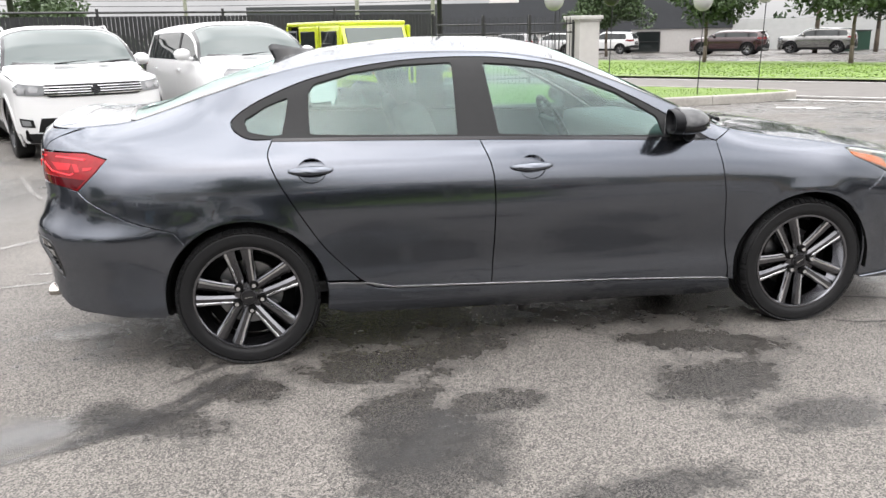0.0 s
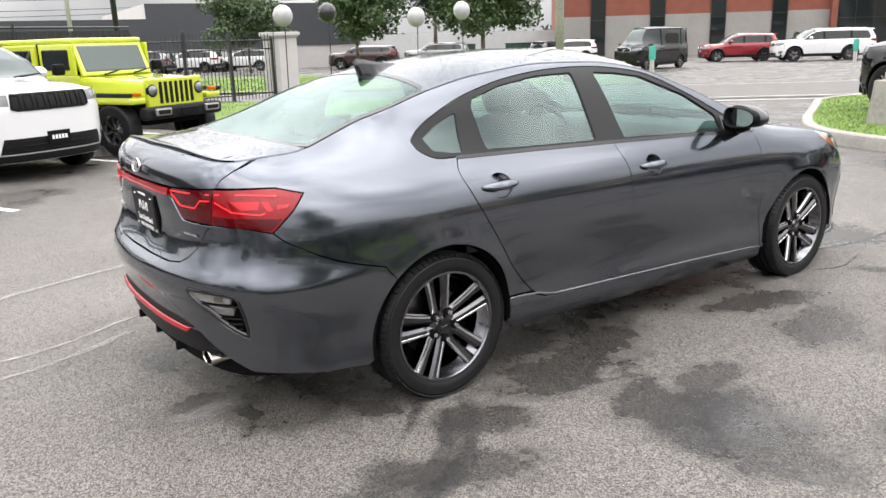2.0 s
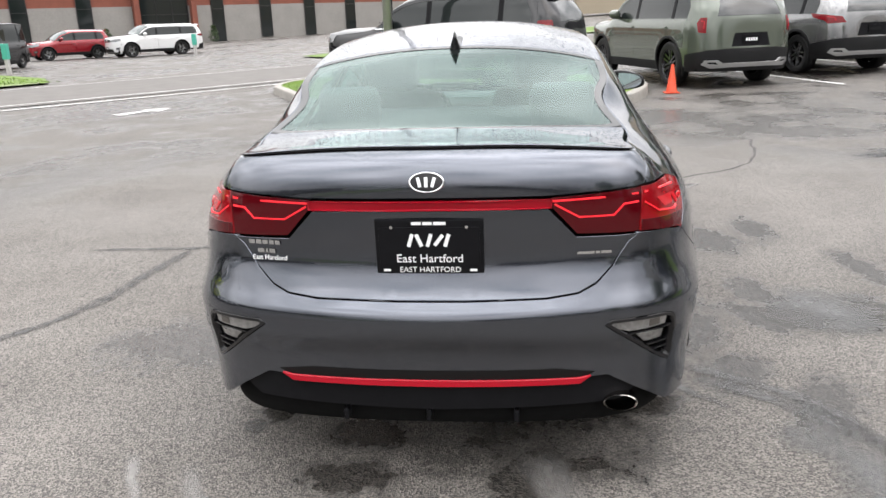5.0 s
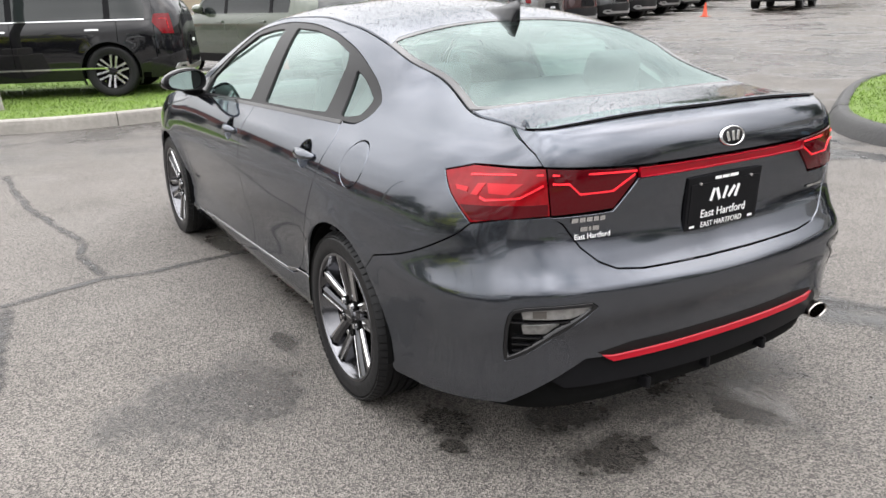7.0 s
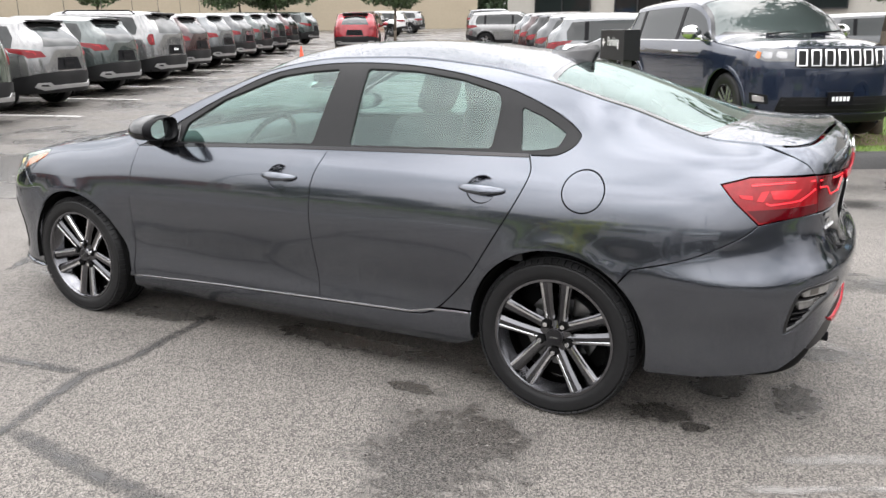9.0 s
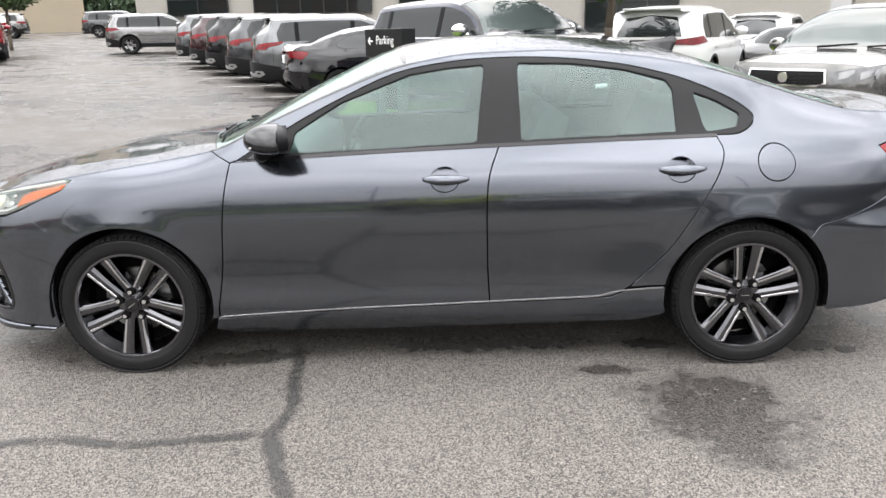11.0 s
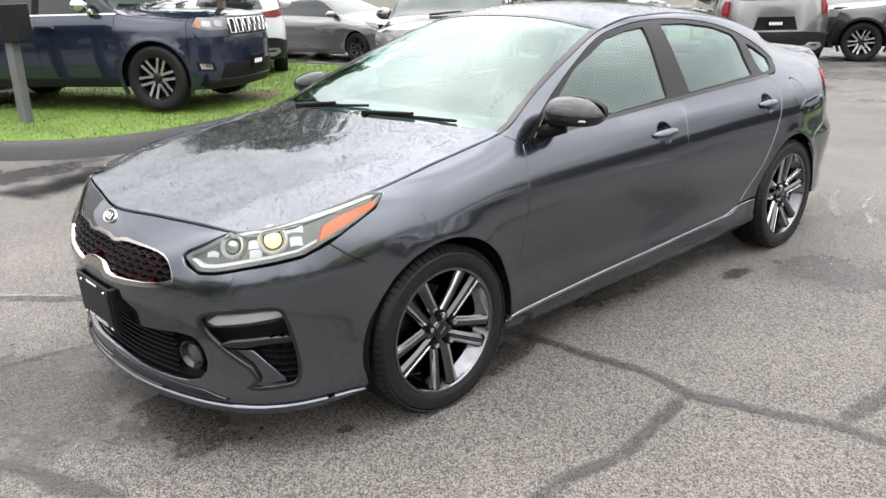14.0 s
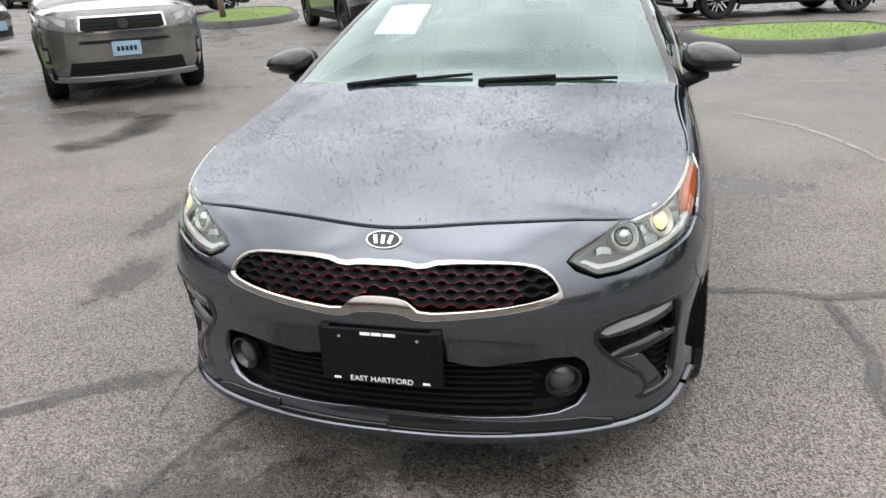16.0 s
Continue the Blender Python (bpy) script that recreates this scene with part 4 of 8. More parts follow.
for row in range(8):
    z0 = .578 + row * .0195
    us = np.arange(2.36, 2 * U1 - 2.36, .01375)
    zig = np.array([(u, z0 + .0075 * (1 - abs(((u / .055 + .5 * row) % 1) * 2 - 1) * 2)) for u in us])
    ok = inside(shrink(inner, .002), zig)
    runs, cur = [], []
    for q, k in zip(zig, ok):
        if k:
            cur.append(q)
        elif cur:
            runs.append(cur)
            cur = []
    if cur:
        runs.append(cur)
    for run in runs:
        if len(run) > 3:
            part("grille_bar", bar_on(run, .0075, .02, -.014), BLACK_TRIM, grille)
            low = [(u, z - .0085) for u, z in run if 2.46 < u < 2 * U1 - 2.46]
            if len(low) > 3:
                part("grille_accent", bar_on(low, .007, .012, -.026), ACCENT, grille, "dark red accent")
# lower intake
panel("lower_intake", S, shrink(LOWER, -.01), MESH, sedan_car, (), "black lower air intake", lift=-.05, rim=0)
low_poly = np.array(LOWER)
for i in range(9):
    z = .282 + i * .0195
    us = np.arange(2.44, 2 * U1 - 2.44, .04)
    run = [(u, z) for u in us if inside(shrink(low_poly, .008), np.array([[u, z]]))[0]]
    half = [r for r in run if r[0] <= U1 + .02], [r for r in run if r[0] > U1 - .02]
    for r in half if len(run) > 3 and z > .42 else (run,):
        if len(r) > 3:
            part("intake_slat", bar_on(r, .008, .02, -.018), BLACK_TRIM, sedan_car)
panel("lower_lip_face", S, across([(2.20, .232), (2.3, .255), (2.5, .256), (U1, .266), (U1, .228), (2.5, .222)], U1), BLACK_GLOSS, sedan_car, (), "gloss black lower edge", lift=.007, rim=.02, step=.02)
for mirror in (False, True):
    sgn = -1 if mirror else 1
    panel("splitter", S, [(1.71, .211), (1.85, .212), (2.0, .212), (2.2, .211), (2.5, .213), (U1, .216), (U1, .190), (2.5, .188), (2.2, .186), (2.0, .188), (1.85, .194), (1.71, .206)], PAINT, sedan_car, (), "grey front lip", lift=.014, rim=.022, step=.02, mirror=mirror)
    # fog lamp
    fog = new("fog_lamp")
    fog.parent, fog.matrix_local = sedan_car, skin_frame(2.355, .364, -.012, mirror)
    for nm, mat, prof in (("fog_ring", BLACK_GLOSS, [(.052, -.02), (.052, .004), (.046, .006), (.036, -.012)]), ("fog_lens", FOG_LENS, [(.036, -.012), (.024, -.004), (.0, -.001)])):
        o = lathe([(r, y) for r, y in prof], 28, nm, mat, fog)
        o.matrix_local = Matrix.Rotation(radians(90), 4, "X")
    # corner intake with running lamp
    cor = panel("corner_intake", S, shrink(BEZEL, -.008), MESH, sedan_car, (), "black corner intake", lift=-.05, rim=0, mirror=mirror)
    panel("intake_frame", S, BEZEL, BLACK_GLOSS, cor, (shrink(BEZEL, .012),), lift=.003, rim=.02, mirror=mirror)
    panel("running_lamp", S, soften([(2.275, .505), (2.225, .540), (2.05, .560), (1.98, .558), (1.97, .52), (2.09, .503), (2.24, .484)], 1), CLEAR, cor, (), "clear running lamp", lift=-.010, rim=.012, mirror=mirror)
    panel("running_lamp_back", S, [(2.255, .503), (2.215, .528), (2.05, .546), (1.985, .545), (1.98, .527), (2.09, .511), (2.23, .492)], GUIDE, cor, (), lift=-.022, rim=.01, mirror=mirror)
    panel("intake_fin", S, [(2.236, .419), (2.17, .441), (2.05, .456), (1.957, .458), (1.952, .440), (2.05, .436), (2.12, .423)], BLACK_GLOSS, cor, (), "gloss black fin", lift=-.002, rim=.03, mirror=mirror)
    panel("intake_wedge", S, [(2.225, .41), (2.10, .405), (1.99, .30), (1.98, .275), (2.15, .272), (2.08, .316)], PAINT, cor, (), "painted wedge", lift=-.016, rim=.02, mirror=mirror)
    for z in (.30, .325, .35, .375, .40):
        part("intake_slat", bar_on([(2.06, z + .01), (2.0, z), (1.945, z)], .006, .02, -.02, mirror), BLACK_TRIM, cor)
    # headlight inside
    hl = panel("headlight_housing", S, shrink(HEAD, .006), HOUSING, sedan_car, (), "grey headlight housing", lift=-.040, rim=0, mirror=mirror)
    panel("headlight_wall", S, shrink(HEAD, .001), HOUSING, hl, (shrink(HEAD, .012),), "dark inner rim", lift=-.012, rim=.05, mirror=mirror)
    panel("light_guide", S, [(2.31, .706), (2.26, .686), (2.2, .690), (2.078, .711), (1.9, .734), (1.835, .757), (1.835, .764), (1.9, .742), (2.078, .720), (2.2, .700), (2.255, .697), (2.295, .711)], GUIDE, hl, (), "white light guide", lift=-.012, rim=.02, mirror=mirror)
    panel("amber_reflector", S, [(1.832, .757), (1.806, .802), (1.746, .824), (1.597, .853), (1.612, .834), (1.72, .795)], AMBER, hl, (), "amber side reflector", lift=-.006, rim=.03, mirror=mirror)
    panel("headlight_brow", S, [(2.13, .793), (2.07, .803), (1.85, .832), (1.6, .87), (1.6, .864), (1.80, .829), (2.0, .803), (2.11, .788)], PALE_BEZEL, hl, (), "pale brow", lift=-.010, rim=.03, mirror=mirror)
    for u, z, r, lens in ((1.985, .764, .040, LIT), (2.150, .745, .034, REFLECTOR)):
        o = new("projector")
        o.parent, o.matrix_local = hl, skin_frame(u, z, -.045, mirror)
        a = lathe([(r * 1.25, -.01), (r * 1.2, .022), (r * 1.05, .026), (r * .78, .010)], 28, "projector_ring", PALE_BEZEL, o)
        c = lathe([(r * .80, .010), (r * .80, .016), (r * .70, .017), (r * .70, .010)], 28, "projector_seal", BLACK_TRIM, o)
        b = lathe([(r * .71, .012), (r * .58, .024), (r * .3, .031), (0, .033)], 28, "projector_lens", lens, o)
        a.matrix_local = b.matrix_local = c.matrix_local = Matrix.Rotation(radians(90), 4, "X")
    for u, z, a, b in ((2.062, .757, .022, .012), (2.055, .730, .024, .012), (1.905, .797, .032, .011), (1.905, .760, .022, .013), (2.230, .722, .022, .008)):
        panel("reflector_cup", S, [(u - a, z - b), (u + a, z - b), (u + a, z + b), (u - a, z + b)], REFLECTOR, hl, (), lift=-.026, rim=.015, step=.02, mirror=mirror, rise=lambda p, q, u=u, a=a: -.01 * np.cos((p - u) / a * 2))
    # rear corner lamps
    fr = panel("rear_corner_lamp", S, shrink(FOG_REAR, -.006), MESH, sedan_car, (), "black corner bezel", lift=-.04, rim=0, mirror=mirror)
    panel("lamp_bezel", S, FOG_REAR, BLACK_GLOSS, fr, (shrink(FOG_REAR, .009),), lift=.002, rim=.03, mirror=mirror)
    panel("turn_lamp", S, [(-2.475, .597), (-2.255, .590), (-2.262, .563), (-2.40, .563), (-2.44, .575)], WHITE_LENS, fr, (), "clear lamp", lift=-.008, rim=.03, mirror=mirror)
    panel("turn_bulb", S, [(-2.33, .588), (-2.29, .588), (-2.29, .568), (-2.33, .568)], HOUSING, fr, (), lift=-.006, rim=.004, step=.02, mirror=mirror)
    panel("reverse_lamp", S, [(-2.37, .545), (-2.255, .540), (-2.26, .512), (-2.33, .512)], WHITE_LENS, fr, (), "white reversing lamp", lift=-.014, rim=.03, mirror=mirror)
    for z, ua in ((.552, -2.40), (.500, -2.32), (.478, -2.285), (.457, -2.26)):
        part("bezel_fin", bar_on([(ua, z), (-2.28, z), (-2.225, z)], .007, .02, -.006, mirror), BLACK_GLOSS, fr)
    # lit lines in the tail lamps
    part("lit_line", bar_on([(-2.624, .948), (-2.55, .908), (-2.44, .908), (-2.405, .938), (-2.35, .940)], .0065, .004, .003, mirror), RED_LIT, sedan_car, "lit red line")
    part("lit_line", bar_on([(-2.63, .957), (-2.5, .961), (-2.35, .964)], .007, .004, .003, mirror), RED_LIT, sedan_car)
    part("lit_line", bar_on([(-2.32, .936), (-2.24, .900), (-2.12, .887), (-2.10, .893)], .0065, .004, .003, mirror), RED_LIT, sedan_car)
    part("lit_line", bar_on([(-2.32, .965), (-2.2, .962), (-2.05, .950)], .006, .004, .003, mirror), RED_LIT, sedan_car)
    panel("lit_patch", S, [(-2.25, .940), (-2.12, .934), (-2.13, .907), (-2.2, .907)], RED_MID, sedan_car, (), lift=.002, rim=.004, step=.03, mirror=mirror)
    panel("turn_patch", S, [(-2.115, .934), (-2.085, .930), (-2.065, .900), (-2.09, .898)], RED_MID, sedan_car, (), lift=.002, rim=.004, step=.03, mirror=mirror)
    panel("lit_patch", S, [(-2.05, .918), (-2.0, .92), (-2.01, .908), (-2.05, .904)], RED_MID, sedan_car, (), lift=.003, rim=.004, step=.03, mirror=mirror)
    panel("lamp_base", S, [(-2.335, .885), (-2.335, .855), (-2.08, .828), (-2.03, .868)], RED_DEEP, sedan_car, (), lift=.002, rim=.004, mirror=mirror)
    # door mirror
    mir = new("door_mirror")
    mir.parent = sedan_car
    mir.matrix_local = pose(.665, sgn * .915, 1.035, 0, 0, sgn * 12)
    bm = bmesh.new()
    bmesh.ops.create_uvsphere(bm, u_segments=28, v_segments=18, radius=1)
    for v in bm.verts:
        x, y, z = v.co
        y2 = abs(y) ** .8 * (1 if y > 0 else -1)
        z2 = abs(z) ** .85 * (1 if z > 0 else -1)
        out = y * sgn
        v.co = (max(x, -.25) * .115 * (1 - .22 * out), y2 * .118, z2 * (.066 if z > 0 else .050) * (1 - .26 * out) - .012 * max(out, 0))
    part("mirror_housing", bm, BLACK_GLOSS, mir, "gloss black mirror housing", smooth=True)
    bm = bmesh.new()
    bmesh.ops.create_circle(bm, cap_ends=True, segments=32, radius=1)
    for v in bm.verts:
        x, y, z = v.co
        v.co = (-.0305, abs(x) ** .75 * (1 if x > 0 else -1) * .100, abs(y) ** .75 * (1 if y > 0 else -1) * .048 * (1 - .22 * x * sgn) + .003)
    part("mirror_glass", bm, MIRROR, mir, "mirror glass")
    bm = bmesh.new()
    loops = []
    for k_in, xx in ((1.14, -.020), (1.10, -.062), (1.03, -.062), (1.0, -.030)):
        ring = []
        for j in range(40):
            c, s_ = math.cos(j * math.pi / 20), math.sin(j * math.pi / 20)
            yy, zz = abs(c) ** .75 * (1 if c > 0 else -1) * .100 * k_in, abs(s_) ** .75 * (1 if s_ > 0 else -1) * .048 * (1 - .22 * c * sgn) * k_in
            ring.append(bm.verts.new((xx, yy, zz + .003)))
        loops.append(ring)
    for ra, rb in zip(loops, loops[1:]):
        for j in range(40):
            bm.faces.new([ra[j], ra[(j + 1) % 40], rb[(j + 1) % 40], rb[j]])
    part("mirror_rim", bm, BLACK_TRIM, mir, "black rim round the glass", smooth=True)
    part("mirror_blinker", box_bm((.012, .13, .007), (.088, sgn * .02, -.014), .003), GUIDE, mir, "thin turn lamp strip")
    part("mirror_stalk", tube_bm((.06, -sgn * .14, -.085), (.03, -sgn * .03, -.045), .028, .03), BLACK_TRIM, mir, "black stalk", smooth=True)
    panel("mirror_base", S, [(.80, .949), (.66, .952), (.62, .97), (.64, 1.045), (.70, 1.015)], BLACK_GLOSS, sedan_car, (), "black corner plate", lift=.006, rim=.02, mirror=mirror)
# badges and plates
oval_badge(skin_frame(U1, .765, .001), .052, .026, sedan_car)
oval_badge(skin_frame(U0, 1.02, .001), .052, .030, sedan_car)


def plate(name, m, label, rear):
    p = new(name)
    p.parent, p.matrix_local = sedan_car, m
    part("plate_frame", box_bm((.318, .166, .012), (0, 0, 0), .003), BLACK_TRIM, p, "black plate frame")
    part("plate_face", box_bm((.296, .118, .004), (0, .002, .0065), .001), BLACK_TRIM, p, "black plate insert")
    for dx in (-.11, .11):
        part("plate_screw", tube_bm((dx, .062, .006), (dx, .062, .010), .006, .005, 8), CHROME, p)
    bars(Matrix.Translation((0, .073, .0075)), (.028, .028, .036), .009, PRINT, p)
    words("EAST HARTFORD", .0235, Matrix.Translation((0, -.070, .0075)), PRINT, p)
    bars(Matrix.Translation((-.128, -.071, .0075)), (.02,), .007, PRINT, p)
    bars(Matrix.Translation((.128, -.071, .0075)), (.02,), .007, PRINT, p)
    if rear:
        words("East Hartford", .036, Matrix.Translation((0, -.035, .0092)), PRINT, p)
        for dx, tilt in ((-.055, 0), (-.03, .7), (.0, 0), (.028, -.35), (.052, 0)):
            o = part("plate_mark", box_bm((.011, .04, .001), (0, 0, 0)), PRINT, p)
            o.matrix_local = Matrix.Translation((dx, .022, .009)) @ Matrix.Rotation(tilt - .3, 4, "Z")
    else:
        part("plate_tray", box_bm((.03, .17, .02), (-.158, 0, -.008), .003), BLACK_TRIM, p)
        part("plate_tray", box_bm((.03, .17, .02), (.158, 0, -.008), .003), BLACK_TRIM, p)
    return tagged(p, label)


plate("front_plate", Matrix.Translation((2.272, 0, .462)) @ Matrix((Vector((0, 1, 0)), Vector((.05, 0, 1)).normalized(), Vector((1, 0, -.05)).normalized())).transposed().to_4x4(), "black dealer plate", False)
plate("rear_plate", Matrix.Translation((-2.282, 0, .826)) @ Matrix((Vector((0, -1, 0)), Vector((-.06, 0, 1)).normalized(), Vector((-1, 0, -.06)).normalized())).transposed().to_4x4(), "black dealer plate with white print", True)
bars(skin_frame(-2.47, .835, .003), (.02, .018, .018, .016, .016), .013, CHROME, sedan_car, "badge_bar")
bars(skin_frame(-2.475, .808, .003), (.022, .008, .02), .013, CHROME, sedan_car, "badge_bar")
words("East Hartford", .021, skin_frame(-2.485, .786, .003), PRINT, sedan_car)
bars(skin_frame(-2.50, .80, .003, True), (.05, .012, .03), .008, CHROME, sedan_car, "badge_bar")
# rear valance, red strip, exhaust
panel("rear_valance", S, across([(U0, .41), (-2.52, .43), (-2.40, .40), (-2.34, .36), (-2.40, .325), (U0, .31)], U0), BLACK_TRIM, sedan_car, (), "black rear valance", lift=-.018, rim=.05)
panel("valance_mesh", S, across([(U0, .448), (-2.62, .452), (-2.5, .437), (-2.55, .412), (U0, .412)], U0), MESH, sedan_car, (), "black textured insert", lift=.002, rim=.01)
panel("red_strip", S, across([(U0, .418), (-2.55, .421), (-2.515, .427), (-2.55, .404), (U0, .400)], U0), RED_TRIM, sedan_car, (), "red lower strip", lift=.012, rim=.02)
for y in (-.25, 0.02, .28):
    part("valance_fin", box_bm((.12, .016, .04), (-2.24, y, .285), .006), BLACK_TRIM, sedan_car)
for mat, nm, prof in ((SATIN, "exhaust_tip", [(.040, .1), (.046, -.012), (.043, -.016), (.040, -.012), (.038, .1)]), (DARK, "exhaust_bore", [(.04, .05), (0, .05)])):
    o = lathe(prof, 32, nm, mat, sedan_car, "oval chrome exhaust tip")
    o.matrix_local = Matrix.Translation((-2.26, -.565, .325)) @ Matrix.Rotation(radians(-90), 4, "Z") @ Matrix.Diagonal((1.12, 1, .60, 1))
# boot lip spoiler: a thin raised lip along the rear edge of the deck, with a black underside
lip_u = np.linspace(U0 - (-2.25 - U0), -2.25, 61)
lip_p = S(lip_u, sedan.trim(np.where(lip_u < U0, 2 * U0 - lip_u, lip_u)))
lip_d = np.gradient(lip_p[:, :2], axis=0)
lip_d /= np.linalg.norm(lip_d, axis=1)[:, None]
lip_n = np.stack([lip_d[:, 1], -lip_d[:, 0]], 1)
lip_n *= np.sign((lip_n * (lip_p[:, :2] - (-1.9, 0))).sum(1))[:, None]
for nm, mat, lab, prof in (("boot_spoiler", PAINT, "painted lip spoiler", ((-.10, .001), (-.05, .002), (-.012, .005), (.004, .008), (.007, .006))),
                           ("spoiler_edge", BLACK_GLOSS, "black underside of the lip", ((.0072, .0062), (.0076, .000), (.003, -.006), (-.012, -.008)))):
    v, f, k = [], [], len(prof)
    for i, (p, d) in enumerate(zip(lip_p, lip_n)):
        e = 1 - abs(2 * i / 60 - 1) ** 4
        for o, h in prof:
            q = p[:2] + d * o
            zz = float(T(q[0], q[1])[2]) if o < -.02 else p[2]
            v.append((q[0], q[1], zz + h * (.15 + .85 * e)))
        if i:
            f += [((i - 1) * k + j, (i - 1) * k + j + 1, i * k + j + 1, i * k + j) for j in range(k - 1)]
    bm = bmesh.new()
    vs = [bm.verts.new(tuple(map(float, p))) for p in v]
    for q in f:
        bm.faces.new([vs[i] for i in q])
    part(nm, bm, mat, sedan_car, lab, smooth=True)
# shark fin aerial
v, f = [], []
for i, t in enumerate(np.linspace(0, 1, 12)):
    x = -1.0 - .2 * t
    zb = float(T(x, 0)[2]) - .004
    hgt = .012 + .075 * t ** 1.4 if t < .85 else .072 * (1 - (t - .85) * 1.5) + .01
    w = .026 * (1 - .35 * t) + .004
    v += [(x, -w, zb), (x - .02 * t, -w * .35, zb + hgt * .6), (x - .03 * t, 0, zb + hgt), (x - .02 * t, w * .35, zb + hgt * .6), (x, w, zb)]
for i in range(11):
    f += [(i * 5 + j, i * 5 + j + 1, i * 5 + 6 + j, i * 5 + 5 + j) for j in range(4)]
f += [(0, 1, 2, 3, 4), (55, 56, 57, 58, 59)]
bm = bmesh.new()
vs = [bm.verts.new(p) for p in v]
for q in f:
    bm.faces.new([vs[i] for i in q])
part("aerial_fin", bm, BLACK_GLOSS, sedan_car, "dark shark-fin aerial", smooth=True)
# raindrops that stand on the level panels, in uneven clusters
drops = np.random.RandomState(31)
for nm, poly, count in (("hood", HOOD, 4200), ("roof", ROOF, 3600), ("boot_deck", DECK, 1500), ("rear_screen", BL, 500), ("windscreen", WS, 160)):
    p = np.array(poly)
    q = drops.uniform(p.min(0), p.max(0), (count * 2, 2))
    q = q[inside(shrink(p, .012), q)]
    thick = .5 + .5 * np.sin(5.1 * q[:, 0] + 3 * np.sin(4.3 * q[:, 1])) * np.sin(6.7 * q[:, 1] + 2 * np.sin(3.7 * q[:, 0]))
    q = q[drops.uniform(0, 1, len(q)) < .25 + .75 * thick][:count]
    r = .0009 + .0019 * drops.uniform(0, 1, len(q)) ** 2.2
    base = T(q[:, 0], q[:, 1], 0.0 if "screen" not in nm else -.004)
    nx_, ny_ = (T(q[:, 0] + .01, q[:, 1]) - T(q[:, 0] - .01, q[:, 1])), (T(q[:, 0], q[:, 1] + .01) - T(q[:, 0], q[:, 1] - .01))
    nx_ /= np.linalg.norm(nx_, axis=1)[:, None]
    nz_ = np.cross(nx_, ny_)
    nz_ /= np.linalg.norm(nz_, axis=1)[:, None]
    ny_ = np.cross(nz_, nx_)
    v = np.empty((len(q), 13, 3))
    for j in range(6):
        c, s_ = math.cos(j * math.pi / 3), math.sin(j * math.pi / 3)
        ring = nx_ * c + ny_ * s_
        v[:, j] = base + ring * r[:, None] - nz_ * .0004
        v[:, 6 + j] = base + ring * (r * .72)[:, None] + nz_ * (r * .34)[:, None]
    v[:, 12] = base + nz_ * (r * .5)[:, None]
    one_drop = [(j, (j + 1) % 6, 6 + (j + 1) % 6, 6 + j) for j in range(6)] + [(6 + j, 6 + (j + 1) % 6, 12) for j in range(6)]
    f = [tuple(13 * i + k for k in g) for i in range(len(q)) for g in one_drop]
    tagged(link_mesh("raindrop", v.reshape(-1, 3), f, DROP, sedan_car, "clear raindrops on the " + nm.replace("_", " ")), kind="stuff")
# wipers
for (px, py), (qx, qy) in (((1.045, .05), (.975, .56)), ((1.045, -.49), (.985, .0))):
    w = new("wiper")
    w.parent = sedan_car
    a, b = Vector((px, py, float(T(px, py)[2]) + .006)), Vector((qx, qy, float(T(qx, qy)[2]) + .008))
    part("wiper_pivot", tube_bm(a - Vector((0, 0, .03)), a + Vector((0, 0, .008)), .018, .014), BLACK_TRIM, w)
    part("wiper_arm", tube_bm(a, a.lerp(b, .55) + Vector((0, 0, .012)), .011, .007, 8), BLACK_TRIM, w)
    part("wiper_blade", tube_bm(a.lerp(b, .06) + Vector((-.012, 0, -.004)), b, .008, .006, 8), BLACK_TRIM, w, "black wiper blade")
panel("cowl_panel", T, [(1.125 - .25 * y * y, y) for y in np.linspace(-.70, .70, 20)] + [(1.06 - .25 * y * y, y) for y in np.linspace(.70, -.70, 20)], BLACK_TRIM, sedan_car, (), "black cowl panel", lift=-.012, rim=.02)
# cabin
panel("headliner", T, ROOF, LINING, sedan_car, (), "pale headliner", lift=-.03, rim=0)
part("dashboard", box_bm((.42, 1.36, .22), (.78, 0, .86), .06), DASH, sedan_car, "dark dashboard", smooth=True)
part("cabin_floor", box_bm((2.7, 1.45, .06), (-.3, 0, .3), .02), DASH, sedan_car)
part("parcel_shelf", box_bm((.62, 1.2, .05), (-1.62, 0, .99), .02), DASH, sedan_car, "dark parcel shelf")
part("centre_console", box_bm((1.1, .22, .3), (.15, 0, .45), .04), DASH, sedan_car)
for mirror in (False, True):
    panel("door_lining", S, [(.82, .945), (-1.2, 1.0), (-1.2, .6), (.85, .55)], DASH, sedan_car, (), "dark door lining", lift=-.075, rim=0, mirror=mirror)


for mirror in (False, True):
    panel("pillar_lining", S, [(-1.06, 1.0), (-1.10, 1.21), (-1.22, 1.17), (-1.42, 1.05), (-1.42, .98)], DASH, sedan_car, (), "dark pillar lining", lift=-.10, rim=0, mirror=mirror)


